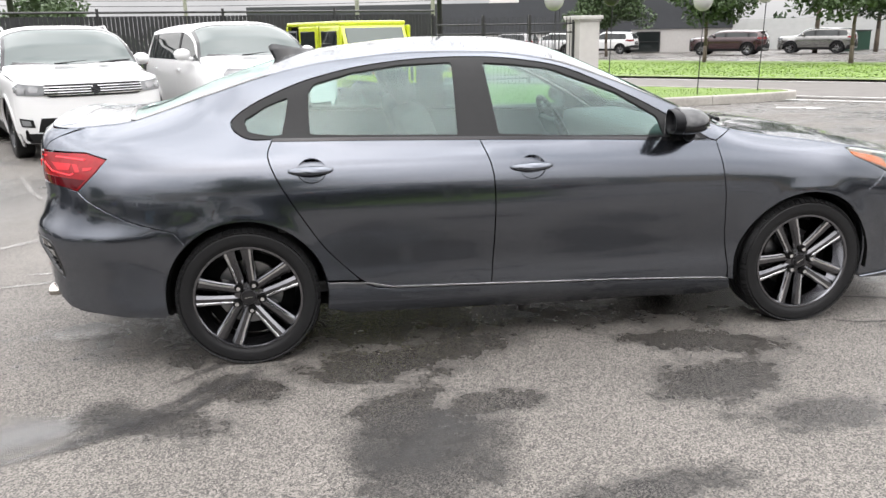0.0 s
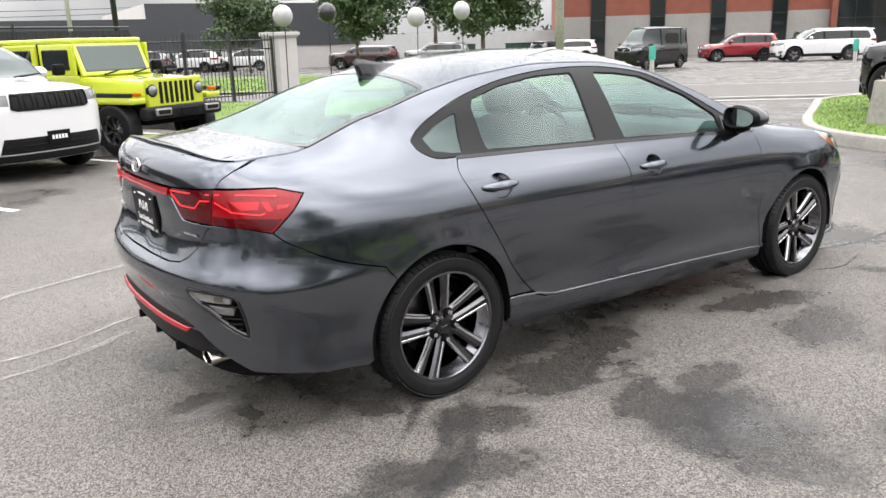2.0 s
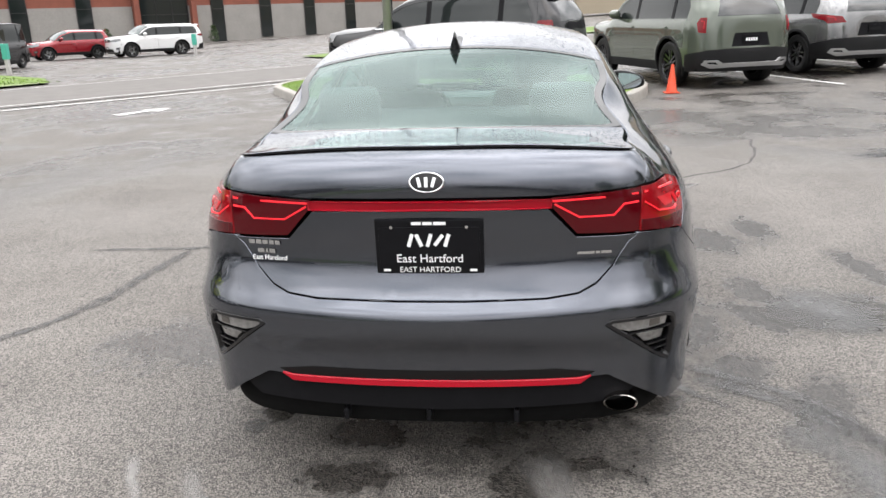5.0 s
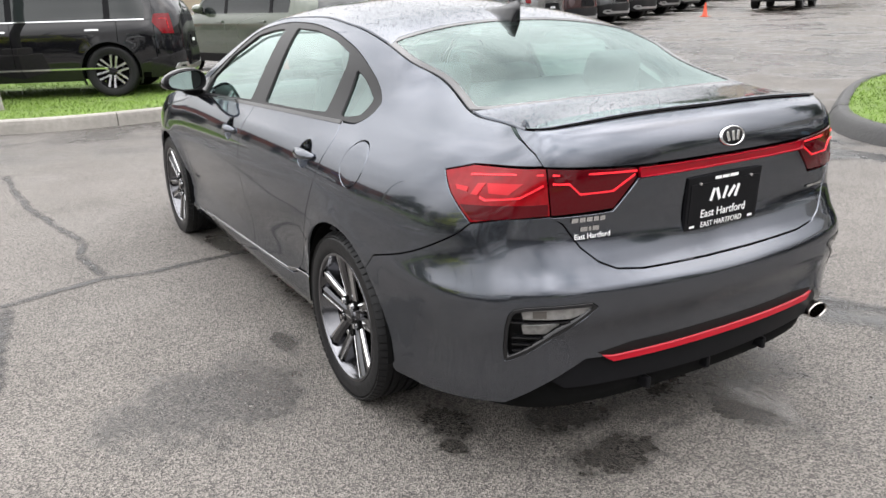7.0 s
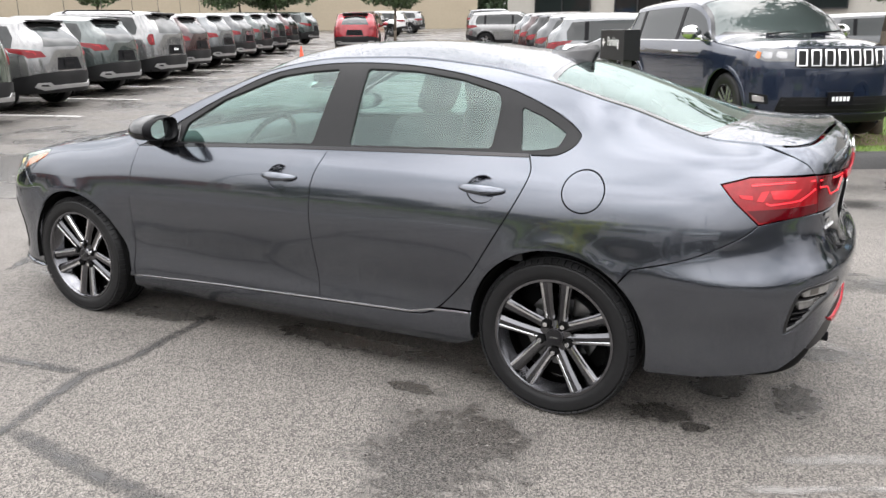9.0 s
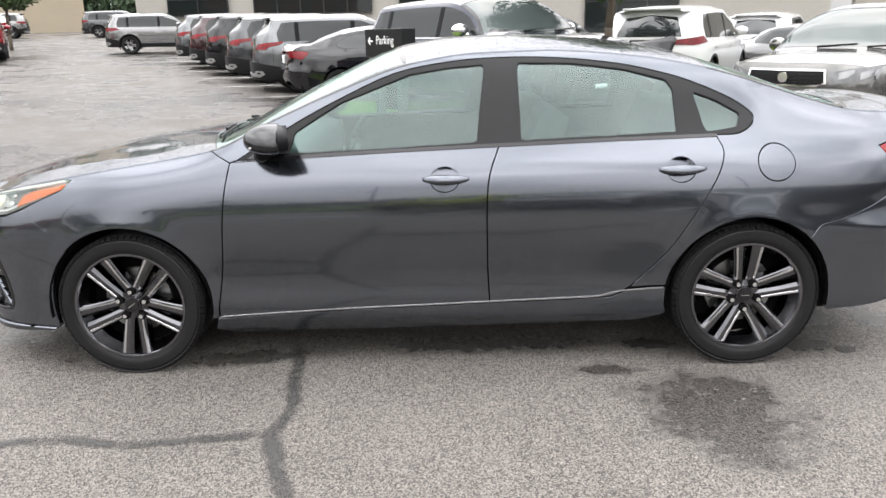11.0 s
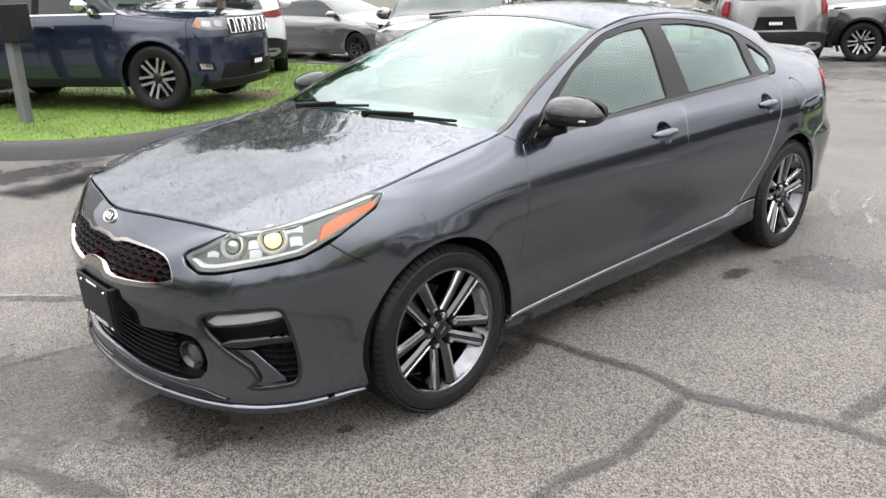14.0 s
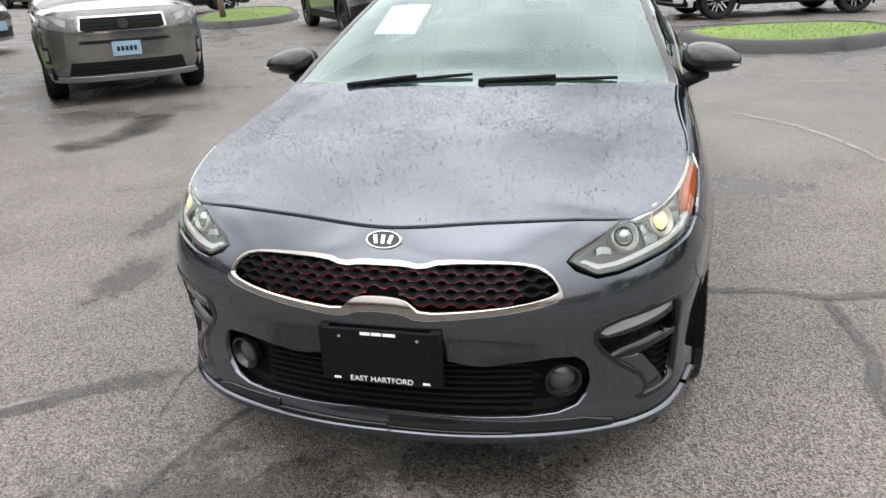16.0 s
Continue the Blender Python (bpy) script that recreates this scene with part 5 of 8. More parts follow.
def seat(x, y, w, back):
    st = new("seat")
    st.parent = sedan_car
    part("cushion", box_bm((.52, w, .16), (x + .05, y, .50), .05), FABRIC, st, smooth=True)
    part("backrest", box_bm((.15, w * .94, .62), (0, 0, .31), .055), FABRIC, st, smooth=True).matrix_local = pose(x - .22, y, .52, 0, -back, 0)
    for dy in ((0,) if w < .7 else (-w * .33, w * .33)):
        part("headrest", box_bm((.10, .25, .19), (0, 0, 0), .045), FABRIC, st, "dark cloth headrest", smooth=True).matrix_local = pose(x - .22 - .74 * math.sin(radians(back)), y + dy, .50 + (.76 if w < .7 else .66) * math.cos(radians(back)), 0, -back, 0)


for y in (.36, -.36):
    seat(-.12, y, .50, 20)
seat(-.80, 0, 1.28, 22)
sw = new("steering_wheel")
sw.parent, sw.matrix_local = sedan_car, pose(.43, .36, .90, 0, 62, 0)
bm = bmesh.new()
for i in range(32):
    a0, a1 = 2 * math.pi * i / 32, 2 * math.pi * (i + 1) / 32
    tube_bm((.185 * math.cos(a0), .185 * math.sin(a0), 0), (.185 * math.cos(a1), .185 * math.sin(a1), 0), .016, sides=8, bm=bm)
part("wheel_rim", bm, BLACK_TRIM, sw, "black steering wheel", smooth=True)
bm = box_bm((.12, .34, .03), (0, 0, -.02), .01)
part("wheel_boss", bm, BLACK_TRIM, sw)
part("rear_view_mirror", box_bm((.03, .22, .06), (.30, 0, 1.25), .012), BLACK_TRIM, sedan_car)
panel("paper_sheet", T, [(.63, -.52), (.39, -.50), (.44, -.30), (.67, -.32)], PAPER, sedan_car, (), "white paper sheet behind the windscreen", lift=-.012, rim=0)

# ---------------------------------------------------------------- other vehicles
DARK_GLASS = material("dark_window_glass", (0.012, 0.015, 0.015), 0.03, spec=0.45)
REAR_GLASS = material("rear_window_glass", (0.02, 0.024, 0.024), 0.03, spec=0.8)
SCREEN_GLASS = material("windscreen_glass", (0.06, 0.075, 0.072), 0.03, spec=0.5)
PLASTIC = material("black_plastic", (0.009, 0.009, 0.0095), 0.55, grain=0.2, scale=80, spec=0.2)
HEAD_CLEAR = material("headlight_lens", (0.13, 0.133, 0.137), 0.07, spec=0.8, grain=0.35, scale=18)
LAMP_CUP = material("headlight_module", (0.30, 0.30, 0.305), 0.2, 0.7)
TURN_AMBER = material("amber_turn_lamp", (0.55, 0.14, 0.02), 0.2)
TAIL_RED = material("tail_lamp_red", (0.13, 0.003, 0.006), 0.1, spec=0.35)
PLATE_BLUE = material("pale_blue_plate", (0.20, 0.31, 0.40), 0.5)
SILVER_TRIM = material("silver_bumper_trim", (0.36, 0.36, 0.36), 0.3, 0.8)


def car_paint(name, c, metal=0.4, rough=0.17):
    return material(name + "_paint", c, rough, metal, coat=1.0)


def vehicle_shape(p):
    xf, xr, W, H, hood, belt = p["xf"], p["xr"], p["W"], p["H"], p["hood"], p["belt"]
    k, rake = W / 0.96, p.get("rake", 0.24)
    plan_pts = [(xf, 0), (xf - .015, .30 * k), (xf - .09, .62 * k), (xf - .28, .85 * k), (xf - .62, .935 * k), (.5, W), (-1.0, W), (xr + .62, .945 * k), (xr + .27, .87 * k), (xr + .06, .62 * k), (xr, 0)]
    tum = p.get("tumble", .27)
    up = [(belt + .02, .05), (belt + .25, .05 + .23 * tum), (H - .16, .05 + tum * (H - belt - .18)), (H - .06, .09 + tum * (H - belt - .1)), (H + .06, .35 + tum * (H - belt))]
    side = [(.2, .08), (.45, .02), (.7, 0), (belt - .2, .0), (belt - .04, .03)] + up
    nose = [(.2, .10), (.32, .03), (.5, 0), (hood - .3, .0), (hood - .15, .02), (hood - .05, .06), (hood + .01, .11), (hood + .1, .2), (H, .6)]
    corner = [(.2, .10), (.32, .03), (.5, 0), (hood - .3, .0), (hood - .15, .02), (hood - .05, .05), (hood + .01, .10), (hood + .1, .25), (H, .6)]
    fen = [(.2, .08), (.45, .02), (.7, 0), (hood - .2, .01), (hood - .1, .035), (hood - .02, .09), (hood + .05, .2), (H, .6)]
    tail = [(.2, .1), (.35, .02), (.6, 0), (.75, .025), (belt, .05), (belt + .12, .09), (H - .2, rake), (H - .07, rake + .1), (H + .06, rake + .5)]
    sec = [("front", np.array(nose)), (xf + .1, np.array(corner)), (p["ax"] + .1, np.array(fen)), (p["cowl"] - .15, np.array(side)), (-.5, np.array(side)), (xr + .7, np.array(side)),
           (xr - .25, np.array([(.2, .1), (.35, .02), (.6, 0), (.75, .01), (belt, .05), (belt + .12, .08), (H - .2, rake * .8 + .1), (H - .07, rake + .16), (H + .06, rake + .5)])), ("rear", np.array(tail))]
    cowl, rf = p["cowl"], p["roof_f"]
    centre = [(xr - .1, H - .2), (xr + .15, H - .10), (xr + .6, H - .045), (-.5, H - .005), (.0, H), (rf, H - .045), ((rf + cowl) / 2, (H + hood + .12) / 2 + .02), (cowl, hood + .10), (cowl + .12, hood + .07), (xf - .45, hood + .03), (xf - .1, hood - .04), (xf + .1, hood - .12)]
    edge = [(xr + .05, H - .22), (xr + .5, H - .15), (-.5, H - .10), (.0, H - .105), (rf - .1, H - .15), ((rf + cowl) / 2, (H + belt) / 2 - .02), (cowl - .08, belt + .03), (cowl + .08, hood - .01), (p["ax"] + .1, hood - .05), (xf - .3, hood - .10)]
    return Shape(plan_pts, sec, centre, edge, p.get("power", 3.0), arches=((p["ax"], p["r"]), (p["bx"], p["r"])), arch_r=p["r"] + .05, flare=.012)


def vehicle(name, m, p, paint, label, group=""):
    """A wagon-bodied vehicle, built with its panels, glass, lamps and wheels."""
    car = thing(name, m, label, "car" if "truck" not in name else "truck", group)
    sh = vehicle_shape(p)
    s, t = sh.side, sh.top
    xf, xr, W, H, hood, belt, ax, bx, r, cowl, rf = (p[k] for k in ("xf", "xr", "W", "H", "hood", "belt", "ax", "bx", "r", "cowl", "roof_f"))
    u0, u1 = sh.u0, sh.u1
    st = p.get("step", .11)
    glass, clad = p.get("glass", DARK_GLASS), p.get("clad", PLASTIC)

    def pan(nm, fn, poly, mat, holes=(), lab="", lift=0.0, rim=.012, gap=0.0, sides=(False, True), parent=None, step=None):
        for mirror in sides:
            last = panel(nm, fn, poly, mat, parent or car, holes, lab, lift=lift, rim=rim, gap=gap, step=step or st, mirror=mirror)
        return last

    one = (False,)
    arcs = [np.array(ring_arc(x, r, r + .055, 0, 360, 29)[:-1]) for x in (ax, bx)]
    sill, f1 = p.get("sill", .36), ax - .45
    b1, c1 = f1 - 1.08, bx + .10
    fs, rs = sh.u_of_x(xf - .42), sh.u_of_x(xr + .40)

    def top_of(a, b, k=14, drop=.003):
        q = np.linspace(a, b, k)
        return [(x, z - drop) for x, z in zip(q, sh.trim(q))]

    pan("front_fender", s, [(f1, sill)] + [(f1, belt)] + top_of(cowl + .02, fs, 10) + [(fs, sill)], paint, arcs[:1], gap=.004)
    pan("front_door", s, [(b1, sill), (b1, belt), (f1, belt), (f1, sill)], paint, arcs, gap=.004)
    pan("rear_door", s, [(c1 - .25, sill), (c1 - .25, belt), (b1, belt), (b1, sill)], paint, arcs, gap=.004)
    pan("rear_quarter", s, [(rs, sill), (rs, belt), (c1 - .25, belt), (c1 - .25, sill)], paint, arcs[1:], gap=.004)
    x_d = xr + p.get("dlo_end", .5)
    qx = np.linspace(cowl - .22, x_d + .12, 14)
    dlo = [(cowl - .02, belt + .015)] + [(x, z) for x, z in zip(qx, sh.zE(qx) - .055)] + [(x_d, belt + .20), (x_d + .03, belt + .02)]
    pan("upper_frame", s, [(cowl + .02, belt)] + top_of(cowl - .05, rs, 30) + [(rs, belt)], paint, (np.array(dlo),))
    pan("side_glass", s, dlo, glass, (), "dark side glass", lift=-.008, rim=0)
    for x in (b1, c1 - .12):
        z1 = float(sh.zE(x)) - .05
        pan("pillar", s, [(x - .045, belt + .01), (x - .045, z1), (x + .045, z1), (x + .045, belt + .01)], BLACK_TRIM, lift=-.002)
    if p.get("sill_chrome"):
        ln = [(x, sill + .085) for x in np.linspace(f1 - .05, c1 - .05, 12)]
        for mirror in (False, True):
            part("sill_trim", bar_on(ln, .035, .012, .016, mirror, fn=s), CHROME, car, "chrome lower door trim")
    if p.get("chrome_dlo"):
        ln = [(x, belt + .006) for x in np.linspace(cowl - .05, x_d + .03, 12)]
        for mirror in (False, True):
            part("belt_trim", bar_on(ln, .02, .01, .008, mirror, fn=s), CHROME, car, "chrome window trim")
    for mirror in (False, True):
        for x in (f1 - .93, c1 + .10):
            part("door_handle", bar_on([(x + .1, belt - .13), (x, belt - .128), (x - .1, belt - .13)], .035, .04, .035, mirror, fn=s), p.get("handle", paint), car)
    # lower cladding and arch lips
    pan("sill_cladding", s, [(f1 + .1, sill - .10), (f1 + .1, sill + p.get("sill_h", .06)), (c1 + .05, sill + p.get("sill_h", .06)), (c1 + .05, sill - .10)], clad, arcs, lift=.006, rim=.03)
    for x in (ax, bx):
        pan("arch_lip", s, ring_arc(x, r, r + p.get("lip", .095), -25, 205, 20) + ring_arc(x, r, r + .05, 205, -25, 20), clad if p.get("clad_arch", True) else paint, lift=.008, rim=.03)
    # nose and tail
    nose = [(fs, .24)] + top_of(fs, u1, 14)
    nose = nose + [(2 * u1 - a, b) for a, b in nose[::-1][1:]]
    pan("front_bumper", s, nose, paint, arcs[:1], sides=one, gap=.004)
    back = [(rs, .30)] + top_of(rs, u0, 14)
    back = back + [(2 * u0 - a, b) for a, b in back[::-1][1:]]
    wr = [(u0 + .60 * W / .96, belt + .05), (u0 + .52 * W / .96, H - .24), (u0, H - .20)]
    win = wr + [(2 * u0 - a, b) for a, b in wr[::-1][1:]]
    pan("tailgate", s, back, paint, (np.array(win),), sides=one, gap=.004)
    pan("rear_glass", s, win, REAR_GLASS, (), "rear glass", lift=-.006, rim=0, sides=one)
    if p.get("spoiler", True):
        xs = xr + p.get("rake", .24)
        part("roof_spoiler", box_bm((.20, 1.02 * W / .96, .04), (xs + .06, 0, H - .10), .016), BLACK_GLOSS if p.get("dark_spoiler") else paint, car)
    # top
    cow, rof = (lambda y: cowl + .06 - .22 * y * y), (lambda y: rf - .12 * y * y)

    def edge_line(lo, hi, k=22):
        u = np.linspace(sh.u_of_x(lo), sh.u_of_x(hi), k)
        q = s(u, sh.trim(u))
        return [(a, b - .004) for a, b in q[:, :2]]

    nose_line = [tuple(q[:2]) for q in s(np.linspace(fs, u1, 16), sh.trim(np.linspace(fs, u1, 16)))]
    hs = [q for q in edge_line(cowl + .02, xf - .3) if q[0] < nose_line[0][0] - .03]
    ye = hs[0][1] - .03
    hoodp = hs + nose_line + [(a, -b) for a, b in nose_line[::-1][1:]] + [(a, -b) for a, b in hs[::-1]] + [(cow(y), y) for y in np.linspace(-ye, ye, 10)]
    pan("hood", t, hoodp, paint, sides=one, gap=.005)
    el = edge_line(xr + .30, rf - .06, 26)
    y0, y1 = el[0][1], el[-1][1]
    roofp = el + [(rof(y), y) for y in np.linspace(y1, -y1, 12)[1:-1]] + [(a, -b) for a, b in el[::-1]] + [(xr + p.get("rake", .24) - .02 + .08 * y * y, y) for y in np.linspace(-y0, y0, 12)[1:-1]]
    pan("roof", t, roofp, p.get("roof", paint), sides=one)
    el = edge_line(rf - .1, cowl - .02, 14)
    y0, y1 = el[0][1], el[-1][1]
    wsp = el + [(cow(y), y) for y in np.linspace(y1, -y1, 12)[1:-1]] + [(a, -b) for a, b in el[::-1]] + [(rof(y), y) for y in np.linspace(-y0, y0, 12)[1:-1]]
    pan("windscreen", t, shrink(np.array(wsp), .02), SCREEN_GLASS, (), "windscreen", lift=-.004, sides=one)
    pan("windscreen_edge", t, wsp, BLACK_GLOSS, (shrink(np.array(wsp), .05),), lift=-.001, sides=one)
    if p.get("rails"):
        for mirror in (False, True):
            sg = -1 if mirror else 1
            yy = y0 - .08
            bm = tube_bm((-.0 + rf - .5, sg * yy, H - .02), (xr + .75, sg * (yy - .02), H - .035), .018, sides=8)
            tube_bm((rf - .5, sg * yy, H - .02), (rf - .35, sg * yy, H - .09), .018, sides=8, bm=bm)
            tube_bm((xr + .75, sg * (yy - .02), H - .035), (xr + .6, sg * (yy - .02), H - .12), .018, sides=8, bm=bm)
            part("roof_rail", bm, p["rails"], car, "roof rail", smooth=True)
    # lamps, grille, plates
    h = hood
    hl = p.get("headlamp", [(.47, h - .24), (.52, h - .12), (.95, h - .06), (1.15, h - .07), (1.05, h - .19), (.80, h - .25)])
    pan("headlight", s, [(u1 - a, b) for a, b in hl], HEAD_CLEAR, (), "clear headlight", lift=.006, rim=.02)
    lamp = np.array(hl)
    mid_l, span = lamp.mean(0), np.ptp(lamp[:, 0])
    for shift, wide, mat in ((-.20, .26, LAMP_CUP), (.14, .26, LAMP_CUP), (.36, .12, TURN_AMBER if p.get("amber") else LAMP_CUP)):
        cell = mid_l + (lamp - mid_l) * (wide, .52) + (span * shift, 0)
        pan("lamp_module", s, [(u1 - a_, b_) for a_, b_ in cell], mat, lift=.012, rim=.01, step=.2)
    gr = p.get("grille_box", (.45, h - .29, h - .10))
    g = [(u1 - gr[0], gr[1] + .03), (u1 - gr[0] + .02, gr[2]), (2 * u1 - u1 + gr[0] - .02, gr[2]), (u1 + gr[0], gr[1] + .03), (u1 + gr[0] - .08, gr[1]), (u1 - gr[0] + .08, gr[1])]
    grl = pan("grille", s, g, MESH, (), "black grille", lift=.008, rim=.02, sides=one)
    style = p.get("style", "frame")
    if style == "slots":
        for i in range(7):
            u = u1 + (i - 3) * gr[0] * .29
            hw, z0, z1 = gr[0] * .105, gr[1] + .02, gr[2] - .012
            pan("grille_slot_frame", s, [(u - hw, z0), (u - hw, z1), (u + hw, z1), (u + hw, z0)], p.get("slot_mat", CHROME), ([(u - hw * .72, z0 + .012), (u - hw * .72, z1 - .012), (u + hw * .72, z1 - .012), (u + hw * .72, z0 + .012)],), lift=.018, rim=.012, sides=one, parent=grl, step=.2)
    elif style == "bars":
        for i, z in enumerate(np.linspace(gr[1] + .03, gr[2] - .03, 4)):
            part("grille_bar", bar_on([(u1 + k * gr[0] * .98, z) for k in np.linspace(-1, 1, 9)], .016, .02, .02, fn=s), CHROME, grl)
    else:
        pan("grille_frame", s, g, CHROME, (shrink(np.array(g), .022),), "chrome grille frame", lift=.016, rim=.02, sides=one, parent=grl, step=.15)
        for z in np.linspace(gr[1] + .04, gr[2] - .03, 4):
            part("grille_bar", bar_on([(u1 + k * gr[0] * .9, z) for k in np.linspace(-1, 1, 9)], .012, .012, .014, fn=s), BLACK_TRIM, grl)
    if p.get("badge", True):
        o = part("badge", tube_bm((xf + .0, 0, (gr[1] + gr[2]) / 2), (xf + .028, 0, (gr[1] + gr[2]) / 2), .062, .058, 20), CHROME, car, "round plain badge")
    if p.get("brow_slot"):
        w_, z_a, z_b = p["brow_slot"]
        pan("upper_slot", s, [(u1 - w_, z_a + .01), (u1 - w_ + .04, z_b), (u1 + w_ - .04, z_b), (u1 + w_, z_a + .01), (u1 + w_ - .08, z_a), (u1 - w_ + .08, z_a)], MESH, (), "narrow black slot", lift=.006, rim=.02, sides=one, step=.2)
    lo = p.get("lower_box", (.62, .34, .50))
    pan("lower_intake", s, [(u1 - lo[0], lo[1]), (u1 - lo[0] + .06, lo[2]), (u1 + lo[0] - .06, lo[2]), (u1 + lo[0], lo[1])], MESH, (), "black lower intake", lift=.006, rim=.02, sides=one)
    for z in np.linspace(lo[1] + .03, lo[2] - .03, 3):
        part("intake_bar", bar_on([(u1 + k * lo[0] * .9, z) for k in np.linspace(-1, 1, 7)], .014, .015, .012, fn=s), PLASTIC, car)
    pan("chin", s, [(u1 - .95, .25), (u1 - .9, lo[1] - .02), (u1 + .9, lo[1] - .02), (u1 + .95, .25)], p.get("chin", PLASTIC), (), lift=.008, rim=.02, sides=one)
    fb = np.array(p.get("fog_box", [(.78, .46), (.80, .56), (1.02, .58), (1.0, .47)]))
    pan("fog_pocket", s, [(u1 - a, b) for a, b in fb], MESH, lift=.007, rim=.01)
    pan("fog_lamp", s, [(u1 - a, b) for a, b in fb.mean(0) + (fb - fb.mean(0)) * .62], p.get("fog", HEAD_CLEAR), lift=.012, rim=.01)
    tl = p.get("taillamp", [(.48, belt - .12), (.50, belt - .0), (1.15, belt + .0), (1.28, belt - .08), (.95, belt - .14)])
    pan("tail_lamp", s, [(u0 + a, b) for a, b in tl], TAIL_RED, (), "red tail lamp", lift=.010, rim=.02)
    if p.get("tail_bar"):
        z0, z1 = p["tail_bar"]
        pan("tail_bar", s, [(u0 - .5, z0), (u0 - .5, z1), (u0 + .5, z1), (u0 + .5, z0)], TAIL_RED, lift=.008, sides=one)
    pz = p.get("plate_z", (.52, .80))[1]
    pan("plate_recess", s, [(u0 - .36, pz - .11), (u0 - .30, pz + .11), (u0 + .30, pz + .11), (u0 + .36, pz - .11)], p.get("recess", BLACK_TRIM), (), "recess for the rear plate", lift=.004, rim=.01, sides=one, step=.2)
    for mirror in (False, True):
        tail_line = [(u0 + a_, b_) for a_, b_ in (np.array(tl)[:3] + np.array(tl).mean(0)) / 2]
        part("tail_strip", bar_on(tail_line, .014, .008, .016, mirror, fn=s), RED_MID, car, "brighter red strip")
    pan("rear_cladding", s, [(u0 - 1.25, .28), (u0 - 1.2, .56), (u0 - .75, .64), (u0 - .45, .66), (u0 + .45, .66), (u0 + .75, .64), (u0 + 1.2, .56), (u0 + 1.25, .28)], clad, (), lift=.010, rim=.03, sides=one)
    if p.get("skid", True):
        pan("skid_trim", s, [(u0 - .86, .40), (u0 - .80, .47), (u0 - .58, .475), (u0 - .50, .42), (u0 + .50, .42), (u0 + .58, .475), (u0 + .80, .47), (u0 + .86, .40), (u0 + .7, .335), (u0 + .4, .35), (u0 - .4, .35), (u0 - .7, .335)],
            SILVER_TRIM, ([(u0 - .76, .41), (u0 - .74, .44), (u0 - .62, .44), (u0 - .58, .40)], [(u0 + .76, .41), (u0 + .74, .44), (u0 + .62, .44), (u0 + .58, .40)]), "silver bumper trim", lift=.022, rim=.03, sides=one)
    for front, xx in ((True, xf), (False, xr)):
        zz = p.get("plate_z", (.52, .80))[0 if front else 1]
        q = s(u1 if front else u0, zz, .02)
        o = part("number_plate", box_bm((.02, .305, .155), tuple(map(float, q)), .003), p.get("plate", BLACK_TRIM), car, "number plate")
        sg = 1 if front else -1
        bm = bmesh.new()
        for k in range(5):
            box_bm((.004, .03, .05), (q[0] + sg * .011, -.09 + k * .045, zz), bm=bm)
        part("plate_bar", bm, p.get("plate_print", PRINT), o)
    # mirrors, wipers, underside, wheels
    for sg in (1, -1):
        bm = bmesh.new()
        bmesh.ops.create_uvsphere(bm, u_segments=14, v_segments=10, radius=1, matrix=pose(cowl - .42, sg * (W + .07), belt + .11, 0, 0, sg * 10) @ Matrix.Diagonal((.09, .13, .09, 1)))
        tube_bm((cowl - .36, sg * (W - .1), belt + .03), (cowl - .40, sg * (W + .03), belt + .06), .035, sides=8, bm=bm)
        part("door_mirror", bm, p.get("mirror", paint), car, smooth=True)
        for x in (ax, bx):
            housing(car, x, sg * (W - .26), r, r + .05, 0 if sg > 0 else 180)
            wheel(car, (x, sg * (W - .145), r), r, .24, r * .66, sg, style=p.get("spoke", "twin"), spin=p.get("spin", .3) * x, detail=False, face=p.get("wheel_face", ALLOY), dark=p.get("wheel_dark", ALLOY_DARK), spokes=p.get("spokes", 5))
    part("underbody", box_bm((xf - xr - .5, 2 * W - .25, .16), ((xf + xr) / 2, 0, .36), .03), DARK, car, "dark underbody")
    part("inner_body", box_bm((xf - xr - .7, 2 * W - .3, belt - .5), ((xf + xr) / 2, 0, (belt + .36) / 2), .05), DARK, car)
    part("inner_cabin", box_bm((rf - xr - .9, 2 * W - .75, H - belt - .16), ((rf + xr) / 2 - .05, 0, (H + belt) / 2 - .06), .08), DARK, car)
    for y in (.35, -.25):
        part("wiper", tube_bm((cowl + .02, y, hood + .095), (cowl - .06, y + .45, hood + .125), .010, sides=6), BLACK_TRIM, car)
    return car


def at_ground(x, y, hx, hy, lift=0.0):
    """A level place on the ground, with the front of the thing towards (hx, hy)."""
    return pose(x, y, float(height(x, y)) + lift, 0, 0, math.degrees(math.atan2(hy, hx)))


def height(x, y):
    d, n = .54 * np.asarray(x, float) - .84 * np.asarray(y, float), .67 * np.asarray(x, float) + .74 * np.asarray(y, float)
    return .028 * 2 * np.logaddexp(0, (d - 6) / 2) - .011 * 3 * np.logaddexp(0, (n - 14) / 3)


